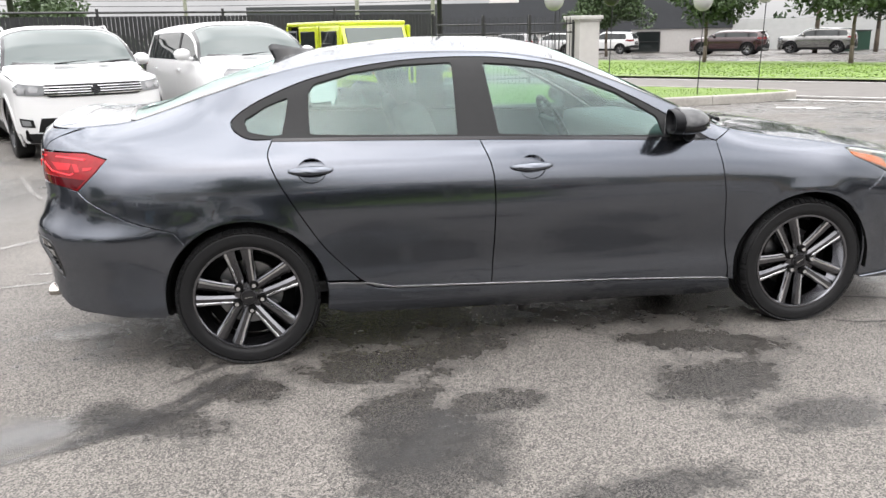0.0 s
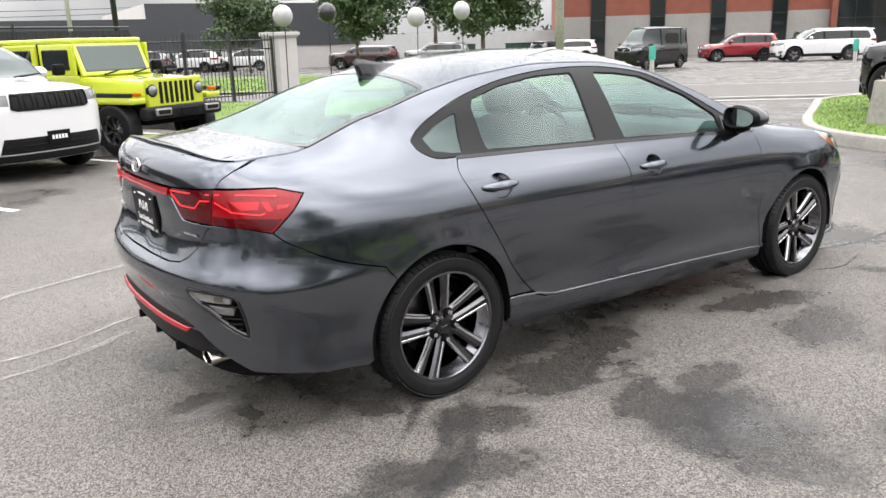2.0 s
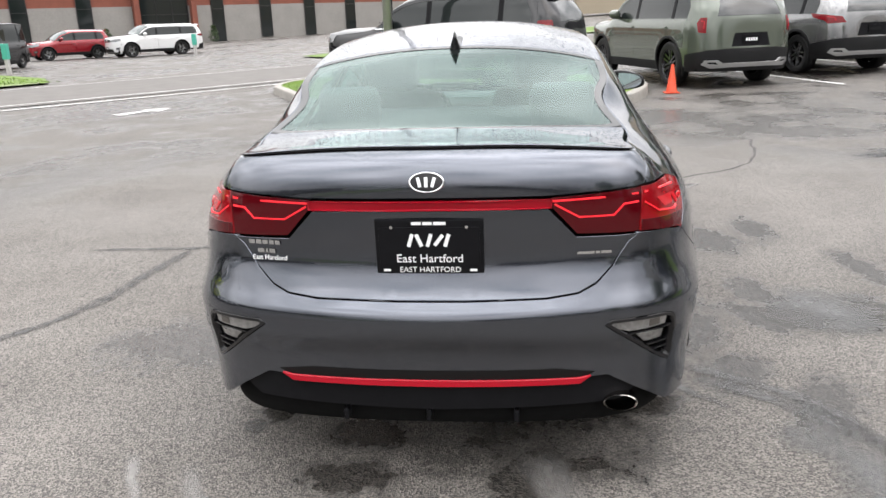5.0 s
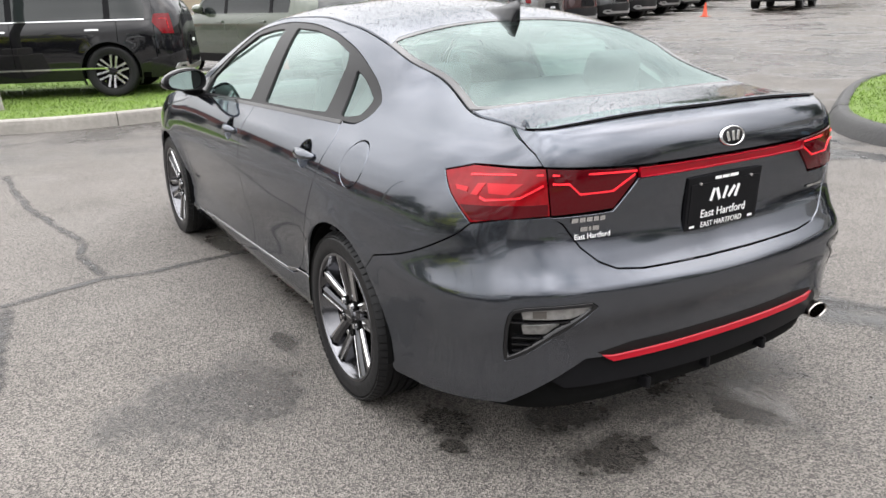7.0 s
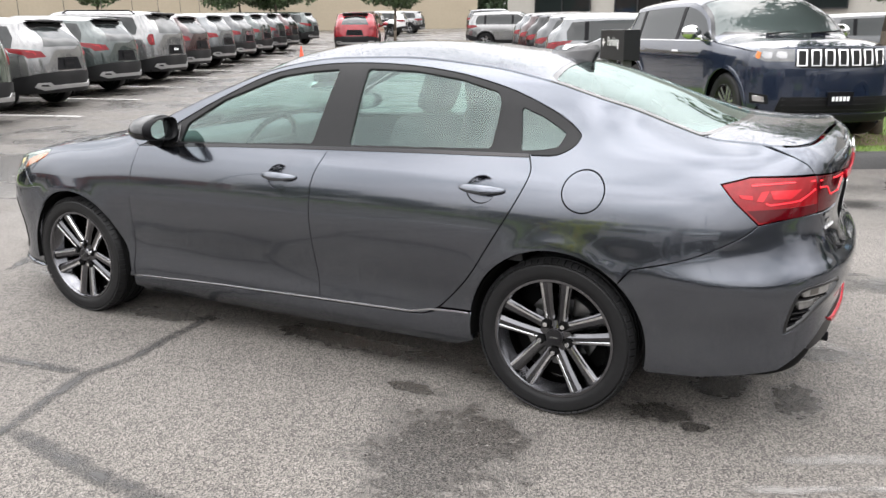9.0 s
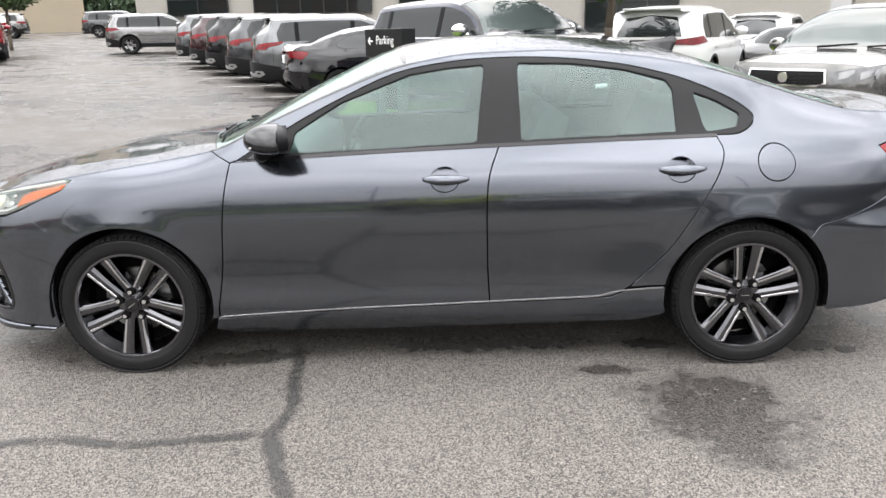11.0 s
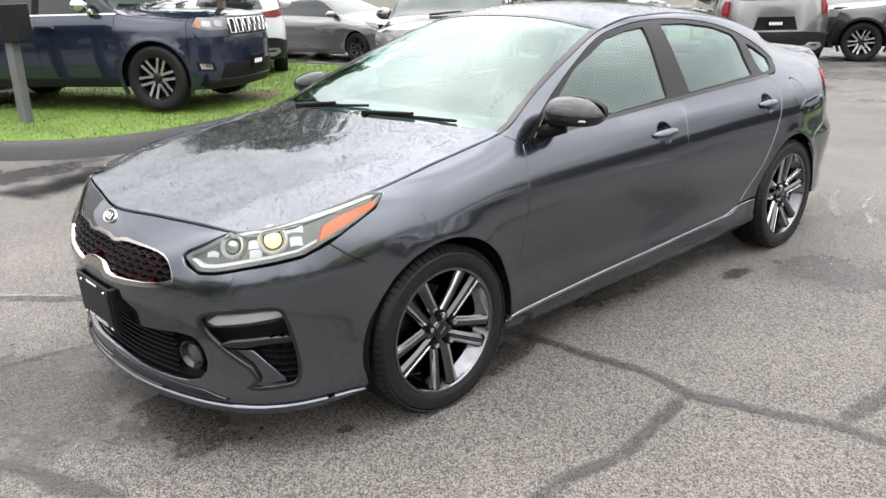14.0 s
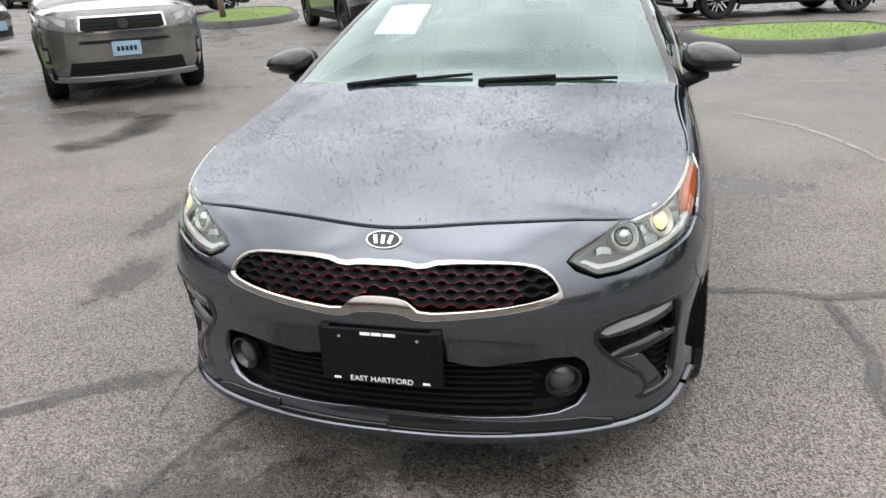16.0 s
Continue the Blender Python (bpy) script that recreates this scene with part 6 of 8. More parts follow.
MID = dict(xf=2.28, xr=-2.33, W=.93, H=1.66, hood=1.02, belt=1.06, ax=1.37, bx=-1.37, r=.36, cowl=1.02, roof_f=.22)
BIG = dict(xf=2.42, xr=-2.55, W=.985, H=1.76, hood=1.13, belt=1.14, ax=1.46, bx=-1.46, r=.39, cowl=1.08, roof_f=.40, power=4.2)
JEEP = dict(BIG, amber=True, sill_h=.0, sill=.40, spokes=6, xf=2.33, xr=-2.46, W=.965, H=1.74, hood=1.13, belt=1.14, style="slots", rake=.34, grille_box=(.54, .86, 1.07), headlamp=[(.55, .93), (.55, 1.06), (.95, 1.08), (1.02, .98), (.85, .93)], lower_box=(.72, .36, .54), spoiler=True, tumble=.30, badge=False, skid=False)
WHITE_PAINT, BLACK_PAINT = car_paint("white", (.60, .60, .60), 0.0, .3), material("black_paint", (.005, .005, .006), .04, spec=.55)
NAVY, OLIVE, SILVER = car_paint("dark_blue", (.012, .019, .038), .4), car_paint("grey_green", (.080, .093, .072), .3), car_paint("silver", (.19, .19, .19), .7)
GREY, DGREEN, MAROON = car_paint("grey", (.12, .125, .13), .6), car_paint("dark_green_grey", (.05, .062, .06), .5), car_paint("maroon", (.030, .009, .010), .4)
RED, TAN, YELLOW = car_paint("red", (.22, .006, .012), .3), car_paint("warm_silver", (.17, .168, .16), .7), car_paint("acid_yellow", (.42, .48, .015), 0.0, .35)
DGREY, GREEN = car_paint("dark_grey", (.045, .047, .05), .5), car_paint("green", (.05, .10, .045), .4)

hrow = (.425, -.905)
vehicle("suv", at_ground(-4.62, 8.05, *hrow) @ Matrix.Scale(.93, 4), dict(BIG, style="bars", grille_box=(.62, .84, 1.00), headlamp=[(.60, .86), (.60, .99), (.98, 1.02), (1.12, .96), (1.0, .87)], rails=SILVER_TRIM, lower_box=(.75, .40, .58), clad_arch=False, step=.09), WHITE_PAINT, "white large suv with chrome grille bars and roof rails")
vehicle("suv", at_ground(-2.28, 9.02, *hrow) @ Matrix.Scale(.96, 4), dict(JEEP, amber=False, slot_mat=BLACK_TRIM, wheel_face=BLACK_GLOSS, wheel_dark=BLACK_GLOSS, clad_arch=False, step=.09), WHITE_PAINT, "white suv with a black seven-slot grille and black wheels")
vehicle("suv", at_ground(10.07, 1.03, .40, .917, .15) @ Matrix.Scale(.95, 4), dict(BIG, sill_chrome=True, rails=SILVER_TRIM, chrome_dlo=True, handle=CHROME, lip=.075, taillamp=[(.80, .92), (.82, 1.22), (1.10, 1.22), (1.14, 1.10), (1.0, .93)], spokes=6, step=.09, clad=BLACK_GLOSS), BLACK_PAINT, "black large suv with chrome trim standing on a grass island")
hl = (.95, .31)
lrow = [OLIVE, SILVER, DGREEN, SILVER, MAROON, GREY, DGREY, DGREEN, DGREY, MAROON]
names = ["grey-green suv with vertical tail lamps", "silver suv with slanted tail lamps", "dark green-grey suv with a silver rear trim", "silver suv with square tail lamps", "maroon suv seen from behind", "grey suv with slanted tail lamps", "dark grey suv in the row", "dark green-grey suv in the row", "dark grey suv with chrome window line", "maroon suv in the row"]
spec_t = dict(BIG, taillamp=[(.80, .92), (.80, 1.17), (.92, 1.17), (.98, 1.08), (.93, .93)], xr=-2.5, tumble=.22, rake=.26, dark_spoiler=True, spokes=6, wheel_face=BLACK_GLOSS, rails=BLACK_TRIM)
spec_s = dict(MID, taillamp=[(.58, .93), (.66, 1.03), (.92, 1.06), (1.32, 1.09), (1.24, 1.02), (.98, .97), (.90, .91)], rake=.40, rails=None, dark_spoiler=True, plate_print=PLASTIC)
for i, (pt, nm) in enumerate(zip(lrow, names)):
    base = spec_t if i in (0, 3) else spec_s
    x, y = (12.07, -3.33) if i == 0 else (13.17 + (i - 1) * 1.21, -5.88 - (i - 1) * 2.41)
    vehicle("suv", at_ground(x, y, *hl), dict(base, step=.11 if i < 4 else .16, spin=.2 + .1 * i), pt, nm + ", parked in a row", "row of parked suvs")
hr = (-.95, -.31)
for i, (pt, nm) in enumerate(((GREY, "grey suv with a roof spoiler"), (DGREY, "dark grey suv with a roof spoiler"), (BLACK_PAINT, "black suv with a silver rear trim"), (MAROON, "maroon suv in the row"), (GREY, "grey suv in the row"))):
    vehicle("suv", at_ground(2.05 + i * 1.2, -14.6 - i * 2.4, *hr), dict(spec_s, step=.12 if i < 2 else .16), pt, nm + ", backed by wet asphalt", "second row of parked suvs")
vehicle("suv", at_ground(-.72, -8.3, -.58, .815, .16), dict(JEEP, chrome_dlo=True, handle=CHROME, mirror=CHROME, step=.08, clad_arch=False, fog=CHROME), NAVY, "dark blue suv with a chrome seven-slot grille standing on grass")
vehicle("suv", at_ground(-4.6, -11.6, -.5, -.87, .12), dict(MID, taillamp=[(.45, .98), (.5, 1.06), (1.1, 1.12), (1.25, 1.02), (.8, .97)], plate_z=(.5, .95)), WHITE_PAINT, "white suv seen from behind on the grass")
vehicle("suv", at_ground(-5.64, -6.46, .77, .64), dict(MID, hood=1.08, belt=1.08, H=1.69, plate_z=(.60, .80), style="frame", badge=True, brow_slot=(.50, .665, .70), grille_box=(.47, .775, .965), headlamp=[(.50, .80), (.49, .93), (.72, .975), (1.12, 1.01), (1.08, .93), (.82, .84)], chin=SILVER_TRIM, fog_box=[(.86, .46), (.86, .64), (.98, .65), (.98, .47)], plate=PLATE_BLUE, plate_print=PLASTIC, lower_box=(.66, .33, .47), step=.08, fog=HEAD_CLEAR, chrome_dlo=True), TAN, "warm silver suv with a blue plate")
vehicle("suv", at_ground(-14.2, -2.1, .3, -.95), dict(MID, spokes=6), DGREY, "dark grey suv in a far parking row")
vehicle("suv", at_ground(-14.0, 3.0, .3, -.95), dict(MID, spokes=6), WHITE_PAINT, "white suv beside a small planted island")
vehicle("suv", at_ground(17.2, -26.0, .45, -.89), dict(spec_s, step=.16), RED, "red suv standing in the aisle")
vehicle("suv", at_ground(-18.0, -13.2, -.6, .8), dict(MID, H=1.6, step=.14), GREEN, "green boxy suv under a small tree")
vehicle("suv", at_ground(-12.6, -5.2, -.80, -.60), dict(spec_t, step=.14), SILVER, "silver suv seen from behind")
vehicle("suv", at_ground(-17.2, -28.0, .5, .85), dict(MID, H=1.5, step=.16), YELLOW, "yellow small suv by the showroom")

# ---------------------------------------------------------------- ground materials
def asphalt_material():
    """Grey aggregate asphalt, damp in broad patches and dark and glossy where water stands."""
    m = bpy.data.materials.new("damp_asphalt")
    m.use_nodes = True
    n, l = m.node_tree.nodes, m.node_tree.links
    b = n["Principled BSDF"]
    b.inputs["Specular IOR Level"].default_value = .36
    tc = n.new("ShaderNodeTexCoord")

    def noise_node(scale, detail=4.0, rough=0.55):
        t = n.new("ShaderNodeTexNoise")
        t.inputs["Scale"].default_value, t.inputs["Detail"].default_value, t.inputs["Roughness"].default_value = scale, detail, rough
        l.new(tc.outputs["Object"], t.inputs["Vector"])
        return t

    def math_node(op, a, c, clamp=False):
        k = n.new("ShaderNodeMath")
        k.operation, k.use_clamp = op, clamp
        for i, v in enumerate((a, c)):
            if isinstance(v, (int, float)):
                k.inputs[i].default_value = v
            else:
                l.new(v, k.inputs[i])
        return k.outputs[0]

    def remap(v, a, c, lo=0.0, hi=1.0, smooth=True):
        k = n.new("ShaderNodeMapRange")
        k.interpolation_type = "SMOOTHSTEP" if smooth else "LINEAR"
        l.new(v, k.inputs["Value"])
        for nm, x in (("From Min", a), ("From Max", c), ("To Min", lo), ("To Max", hi)):
            k.inputs[nm].default_value = x
        return k.outputs["Result"]

    broad, mid, ragged, fine = noise_node(.22, 3), noise_node(1.1, 5), noise_node(5.0, 6, .65), noise_node(55, 3)
    vor = n.new("ShaderNodeTexVoronoi")
    vor.inputs["Scale"].default_value = 185
    l.new(tc.outputs["Object"], vor.inputs["Vector"])
    chips = n.new("ShaderNodeTexVoronoi")
    chips.inputs["Scale"].default_value = 95
    l.new(tc.outputs["Object"], chips.inputs["Vector"])
    sep = n.new("ShaderNodeSeparateXYZ")
    l.new(tc.outputs["Object"], sep.inputs[0])
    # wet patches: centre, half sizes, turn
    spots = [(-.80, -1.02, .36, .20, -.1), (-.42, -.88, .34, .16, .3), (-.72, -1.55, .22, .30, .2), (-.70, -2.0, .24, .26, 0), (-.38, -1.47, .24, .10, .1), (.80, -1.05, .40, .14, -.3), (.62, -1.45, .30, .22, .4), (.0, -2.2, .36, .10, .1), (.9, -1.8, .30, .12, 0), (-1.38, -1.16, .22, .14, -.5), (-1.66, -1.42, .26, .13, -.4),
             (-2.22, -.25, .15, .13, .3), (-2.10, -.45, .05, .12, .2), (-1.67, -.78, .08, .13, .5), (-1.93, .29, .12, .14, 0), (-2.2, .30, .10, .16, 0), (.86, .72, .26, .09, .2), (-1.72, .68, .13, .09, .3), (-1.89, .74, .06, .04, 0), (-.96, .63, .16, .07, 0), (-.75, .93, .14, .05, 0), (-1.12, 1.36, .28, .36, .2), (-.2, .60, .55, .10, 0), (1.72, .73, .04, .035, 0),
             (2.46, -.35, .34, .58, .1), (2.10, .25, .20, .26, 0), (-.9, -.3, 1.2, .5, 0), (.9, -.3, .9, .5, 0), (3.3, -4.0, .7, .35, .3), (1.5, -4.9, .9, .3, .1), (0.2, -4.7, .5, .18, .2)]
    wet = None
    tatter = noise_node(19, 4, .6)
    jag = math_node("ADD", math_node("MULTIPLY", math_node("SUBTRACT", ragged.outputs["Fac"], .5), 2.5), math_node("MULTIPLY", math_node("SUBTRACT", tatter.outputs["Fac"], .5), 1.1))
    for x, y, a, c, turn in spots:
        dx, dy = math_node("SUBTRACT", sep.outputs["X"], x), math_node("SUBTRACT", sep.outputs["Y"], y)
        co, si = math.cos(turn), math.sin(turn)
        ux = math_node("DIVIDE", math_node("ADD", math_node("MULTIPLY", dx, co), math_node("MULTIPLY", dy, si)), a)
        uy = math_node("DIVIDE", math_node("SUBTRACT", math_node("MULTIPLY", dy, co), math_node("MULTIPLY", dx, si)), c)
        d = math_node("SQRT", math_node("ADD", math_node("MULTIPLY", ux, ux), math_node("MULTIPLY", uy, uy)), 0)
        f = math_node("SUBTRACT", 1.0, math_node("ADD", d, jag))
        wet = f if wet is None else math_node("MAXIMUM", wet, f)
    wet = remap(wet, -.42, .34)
    far = remap(math_node("SQRT", math_node("ADD", math_node("MULTIPLY", sep.outputs["X"], sep.outputs["X"]), math_node("MULTIPLY", sep.outputs["Y"], sep.outputs["Y"])), 0), 2.6, 6.5)
    damp = remap(math_node("ADD", math_node("MULTIPLY", mid.outputs["Fac"], .55), math_node("MULTIPLY", broad.outputs["Fac"], .45)), .42, .57)
    damp = math_node("MULTIPLY", damp, remap(far, 0, 1, .40, 1.6))
    sheen = math_node("MULTIPLY", remap(math_node("ADD", math_node("MULTIPLY", broad.outputs["Fac"], .5), math_node("MULTIPLY", mid.outputs["Fac"], .5)), .47, .58), far)
    # base colour: stones of mixed greys in dark binder
    stone = n.new("ShaderNodeValToRGB")
    stone.color_ramp.elements[0].position, stone.color_ramp.elements[0].color = .10, (.0445, .0415, .0382, 1)
    stone.color_ramp.elements[1].position, stone.color_ramp.elements[1].color = .92, (.256, .2335, .2105, 1)
    stone.color_ramp.interpolation = "EASE"
    l.new(vor.outputs["Color"], stone.inputs["Fac"])
    tone = remap(math_node("ADD", math_node("MULTIPLY", mid.outputs["Fac"], .6), math_node("MULTIPLY", fine.outputs["Fac"], .4)), .3, .7, .66, 1.30, False)
    pale = remap(math_node("SUBTRACT", remap(chips.outputs["Distance"], .42, .18), math_node("MULTIPLY", remap(chips.outputs["Color"], .70, .82, 1, 0), 1.0)), .0, .6, 1.0, 1.55)
    tone = math_node("MULTIPLY", tone, pale)
    mixc = n.new("ShaderNodeMix")
    mixc.data_type, mixc.blend_type = "RGBA", "MULTIPLY"
    mixc.inputs["Factor"].default_value = 1
    l.new(stone.outputs["Color"], mixc.inputs["A"])
    l.new(tone, mixc.inputs["B"])
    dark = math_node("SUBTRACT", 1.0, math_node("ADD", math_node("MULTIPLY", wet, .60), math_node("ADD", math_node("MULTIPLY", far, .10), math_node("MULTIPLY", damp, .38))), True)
    mix2 = n.new("ShaderNodeMix")
    mix2.data_type, mix2.blend_type = "RGBA", "MULTIPLY"
    mix2.inputs["Factor"].default_value = 1
    l.new(mixc.outputs["Result"], mix2.inputs["A"])
    l.new(dark, mix2.inputs["B"])
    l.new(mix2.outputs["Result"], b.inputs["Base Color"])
    moist = math_node("MAXIMUM", math_node("MULTIPLY", wet, .85), math_node("MAXIMUM", math_node("MULTIPLY", damp, .48), math_node("MULTIPLY", sheen, .72)))
    l.new(remap(moist, 0, 1, .72, .10, False), b.inputs["Roughness"])
    bp = n.new("ShaderNodeBump")
    bp.inputs["Distance"].default_value = .007
    l.new(remap(moist, 0, 1, .90, .30, False), bp.inputs["Strength"])
    l.new(math_node("ADD", vor.outputs["Distance"], math_node("MULTIPLY", fine.outputs["Fac"], .6)), bp.inputs["Height"])
    l.new(bp.outputs["Normal"], b.inputs["Normal"])
    return m


ASPHALT = asphalt_material()
STREET = material("street_asphalt", (.115, .107, .10), .75, spec=.2, grain=.25, scale=25, bump=.2)
TURF = material("turf", (0.092, 0.146, 0.022), .9, grain=.45, scale=9, bump=.5)
BLADES = material("grass_blades", (0.134, 0.218, 0.029), .7, grain=.35, scale=3)
SOIL = material("bare_soil", (0.0888, 0.0555, 0.0333), .95, grain=.4, scale=20, bump=.5)
CONCRETE = material("kerb_concrete", (0.2442, 0.2294, 0.2072), .8, grain=.25, scale=18, bump=.25)
TAR_KERB = material("asphalt_kerb", (0.01924, 0.0185, 0.01813), .6, grain=.35, scale=35, bump=.4)
FADED = material("faded_white_marking", (0.4884, 0.481, 0.4662), .6, grain=.2, scale=14)
STEEL_BLACK = material("black_fence_steel", (.012, .012, .013), .4)
RENDER_WHITE = material("white_render", (0.3848, 0.37, 0.3552), .8, grain=.08, scale=6, bump=.1)
BRICK = material("red_brick", (0.1776, 0.0555, 0.03552), .85, grain=.25, scale=14, bump=.3)
BLOCKWORK = material("grey_blockwork", (0.2294, 0.2183, 0.2035), .85, grain=.12, scale=8, bump=.2)
DARK_CLAD = material("dark_cladding", (0.0333, 0.03552, 0.0407), .6, grain=.1, scale=3)
BEIGE = material("beige_render", (0.296, 0.2516, 0.185), .85, grain=.08, scale=5)
OFFWHITE = material("offwhite_wall", (0.3108, 0.296, 0.2664), .85, grain=.06, scale=4)
WOOD_POLE = material("weathered_pole", (.33, .32, .30), .85, grain=.3, scale=12, bump=.3)
BARK = material("bark", (.10, .08, .06), .9, grain=.35, scale=30, bump=.6)
LEAF = material("tree_leaves", (0.0407, 0.0703, 0.0222), .6, grain=.45, scale=2.2)
LEAF_DARK = material("woodland_leaves", (0.0259, 0.0481, 0.0185), .7, grain=.45, scale=.6)
GALV = material("galvanised_steel", (.38, .38, .39), .45, .7, grain=.15)
ORANGE = material("orange_cone_plastic", (0.5328, 0.0555, 0.0148), .45)
SIGN_BLACK = material("sign_panel_black", (.009, .0095, .010), .4, spec=.2)
TEAL = material("teal_paint", (.05, .32, .24), .5)

# ---------------------------------------------------------------- ground sheet
gx = np.concatenate([np.linspace(-600, -50, 12), np.linspace(-46, 76, 123), np.linspace(82, 600, 12)])
gy = np.concatenate([np.linspace(-600, -80, 12), np.linspace(-76, 66, 143), np.linspace(72, 600, 12)])
A, B = np.meshgrid(gx, gy)
Z = height(np.clip(A, -60, 70), np.clip(B, -70, 60))
nx, ny = len(gx), len(gy)
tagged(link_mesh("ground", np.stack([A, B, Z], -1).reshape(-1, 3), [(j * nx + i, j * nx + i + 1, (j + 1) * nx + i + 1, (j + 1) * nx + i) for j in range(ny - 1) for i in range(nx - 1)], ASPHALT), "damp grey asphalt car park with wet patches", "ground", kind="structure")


def flat(name, poly, mat, lift, label="", category="", kind="structure", step=1.0, parent=None, holes=()):
    """A sheet that lies on the ground."""
    v, f, n = sheet(lambda a, b, l: np.stack([a, b, height(a, b) + l], -1), poly, holes, step=step, lift=lift, rim=0)
    if n[:, 2].mean() < 0:
        f, n = [q[::-1] for q in f], -n
    ob = link_mesh(name, v, f, mat, parent, "", n)
    if label:
        tagged(ob, label, category, kind=kind)
    return ob


def strip(points, width, jitter=0.0, seed=0):
    """The outline of an uneven band along a line."""
    rng = np.random.RandomState(seed)
    p = np.array(points, float)
    s = np.r_[0, np.cumsum(np.hypot(*np.diff(p, axis=0).T))]
    q = np.arange(0, s[-1], .07) if jitter else np.linspace(0, s[-1], max(2, int(s[-1] / 1.0)))
    c = np.stack([np.interp(q, s, p[:, i]) for i in (0, 1)], 1)
    if jitter:
        walk_off = np.cumsum(rng.normal(0, jitter * .35, (len(c), 2)), 0)
        walk_off -= np.linspace(0, 1, len(c))[:, None] * walk_off[-1]
        c = c + walk_off
    d = np.gradient(c, axis=0)
    d /= np.hypot(*d.T)[:, None] + 1e-9
    nn = np.stack([-d[:, 1], d[:, 0]], 1)
    w = width / 2 * (1 + (rng.uniform(-.5, .5, len(c)) if jitter else 0))
    w = np.broadcast_to(w, len(c))
    return np.vstack([c + nn * w[:, None], (c - nn * w[:, None])[::-1]])


WV, NV = np.array((.74, -.67)), np.array((.67, .74))


def street_xy(w, n):
    return tuple(WV * w + NV * n)


flat("road", [street_xy(a, b) for a, b in ((-60, 14.2), (60, 14.2), (60, 20.4), (-60, 20.4))], STREET, .012, "grey two-lane street with worn markings", "road", step=4)
for nm, a, b, n0, wd in (("road_line", -1.2, 30, 13.55, .12), ("road_line", -60, 60, 14.6, .10), ("road_line", -60, 60, 20.0, .10)):
    flat(nm, strip([street_xy(a, n0), street_xy(b, n0)], wd), FADED, .018, "faded white road line", "road marking")
def soft_mark(name, color, rough, amount, scale):
    """A worn mark that fades towards its edges and breaks up in blotches."""
    m = material(name, color, rough, grain=.3, scale=45, bump=.15)
    n, l = m.node_tree.nodes, m.node_tree.links
    at, tc, no, ran, mul, mix, clear = (n.new("ShaderNode" + k) for k in ("Attribute", "TexCoord", "TexNoise", "MapRange", "Math", "MixShader", "BsdfTransparent"))
    at.attribute_name = "cover"
    no.inputs["Scale"].default_value, no.inputs["Detail"].default_value = scale, 5
    l.new(tc.outputs["Object"], no.inputs["Vector"])
    ran.inputs["From Min"].default_value, ran.inputs["From Max"].default_value = .30, .60
    ran.inputs["To Min"].default_value, ran.inputs["To Max"].default_value = amount * .35, amount
    l.new(no.outputs["Fac"], ran.inputs["Value"])
    mul.operation = "MULTIPLY"
    l.new(at.outputs["Fac"], mul.inputs[0])
    l.new(ran.outputs[0], mul.inputs[1])
    l.new(mul.outputs[0], mix.inputs[0])
    l.new(clear.outputs[0], mix.inputs[1])
    l.new(n["Principled BSDF"].outputs[0], mix.inputs[2])
    l.new(mix.outputs[0], n["Material Output"].inputs["Surface"])
    return m


def ribbon(name, points, width, mat, label, category, lift=.004, seed=0, wobble=.02):
    """A band along a smooth line on the ground, solid in the middle and fading out at its edges."""
    r = np.random.RandomState(seed)
    p = np.array(spline(points, 8))
    s = np.r_[0, np.cumsum(np.hypot(*np.diff(p, axis=0).T))]
    q = np.arange(0, s[-1], .035)
    c = np.stack([np.interp(q, s, p[:, i]) for i in (0, 1)], 1)
    d = np.gradient(c, axis=0)
    d /= np.hypot(*d.T)[:, None] + 1e-9
    nn = np.stack([-d[:, 1], d[:, 0]], 1)
    noise = np.convolve(r.normal(0, 1, len(c) + 12), np.ones(7) / 7, "same")[6:-6]
    c = c + nn * (noise * wobble)[:, None]
    w = width * (1 + .35 * np.convolve(r.normal(0, 1, len(c) + 12), np.ones(5) / 5, "same")[6:-6])
    ends = np.minimum(1, np.minimum(q, s[-1] - q) / .12)
    cols, cover = [], []
    for k, f_ in ((-1, 0), (-.5, .75), (-.15, 1), (.15, 1), (.5, .75), (1, 0)):
        e = c + nn * (k * w)[:, None]
        cols.append(np.c_[e, height(e[:, 0], e[:, 1]) + lift])
        cover.append(f_ * ends)
    v, cover = np.stack(cols, 1).reshape(-1, 3), np.stack(cover, 1).reshape(-1)
    f = [(i * 6 + j, i * 6 + j + 1, i * 6 + 7 + j, i * 6 + 6 + j) for i in range(len(c) - 1) for j in range(5)]
    ob = link_mesh(name, v, [g[::-1] for g in f], mat)
    ob.data.attributes.new("cover", "FLOAT", "POINT").data.foreach_set("value", np.ascontiguousarray(cover, dtype=np.float32))
    return tagged(ob, label, category, kind="structure")


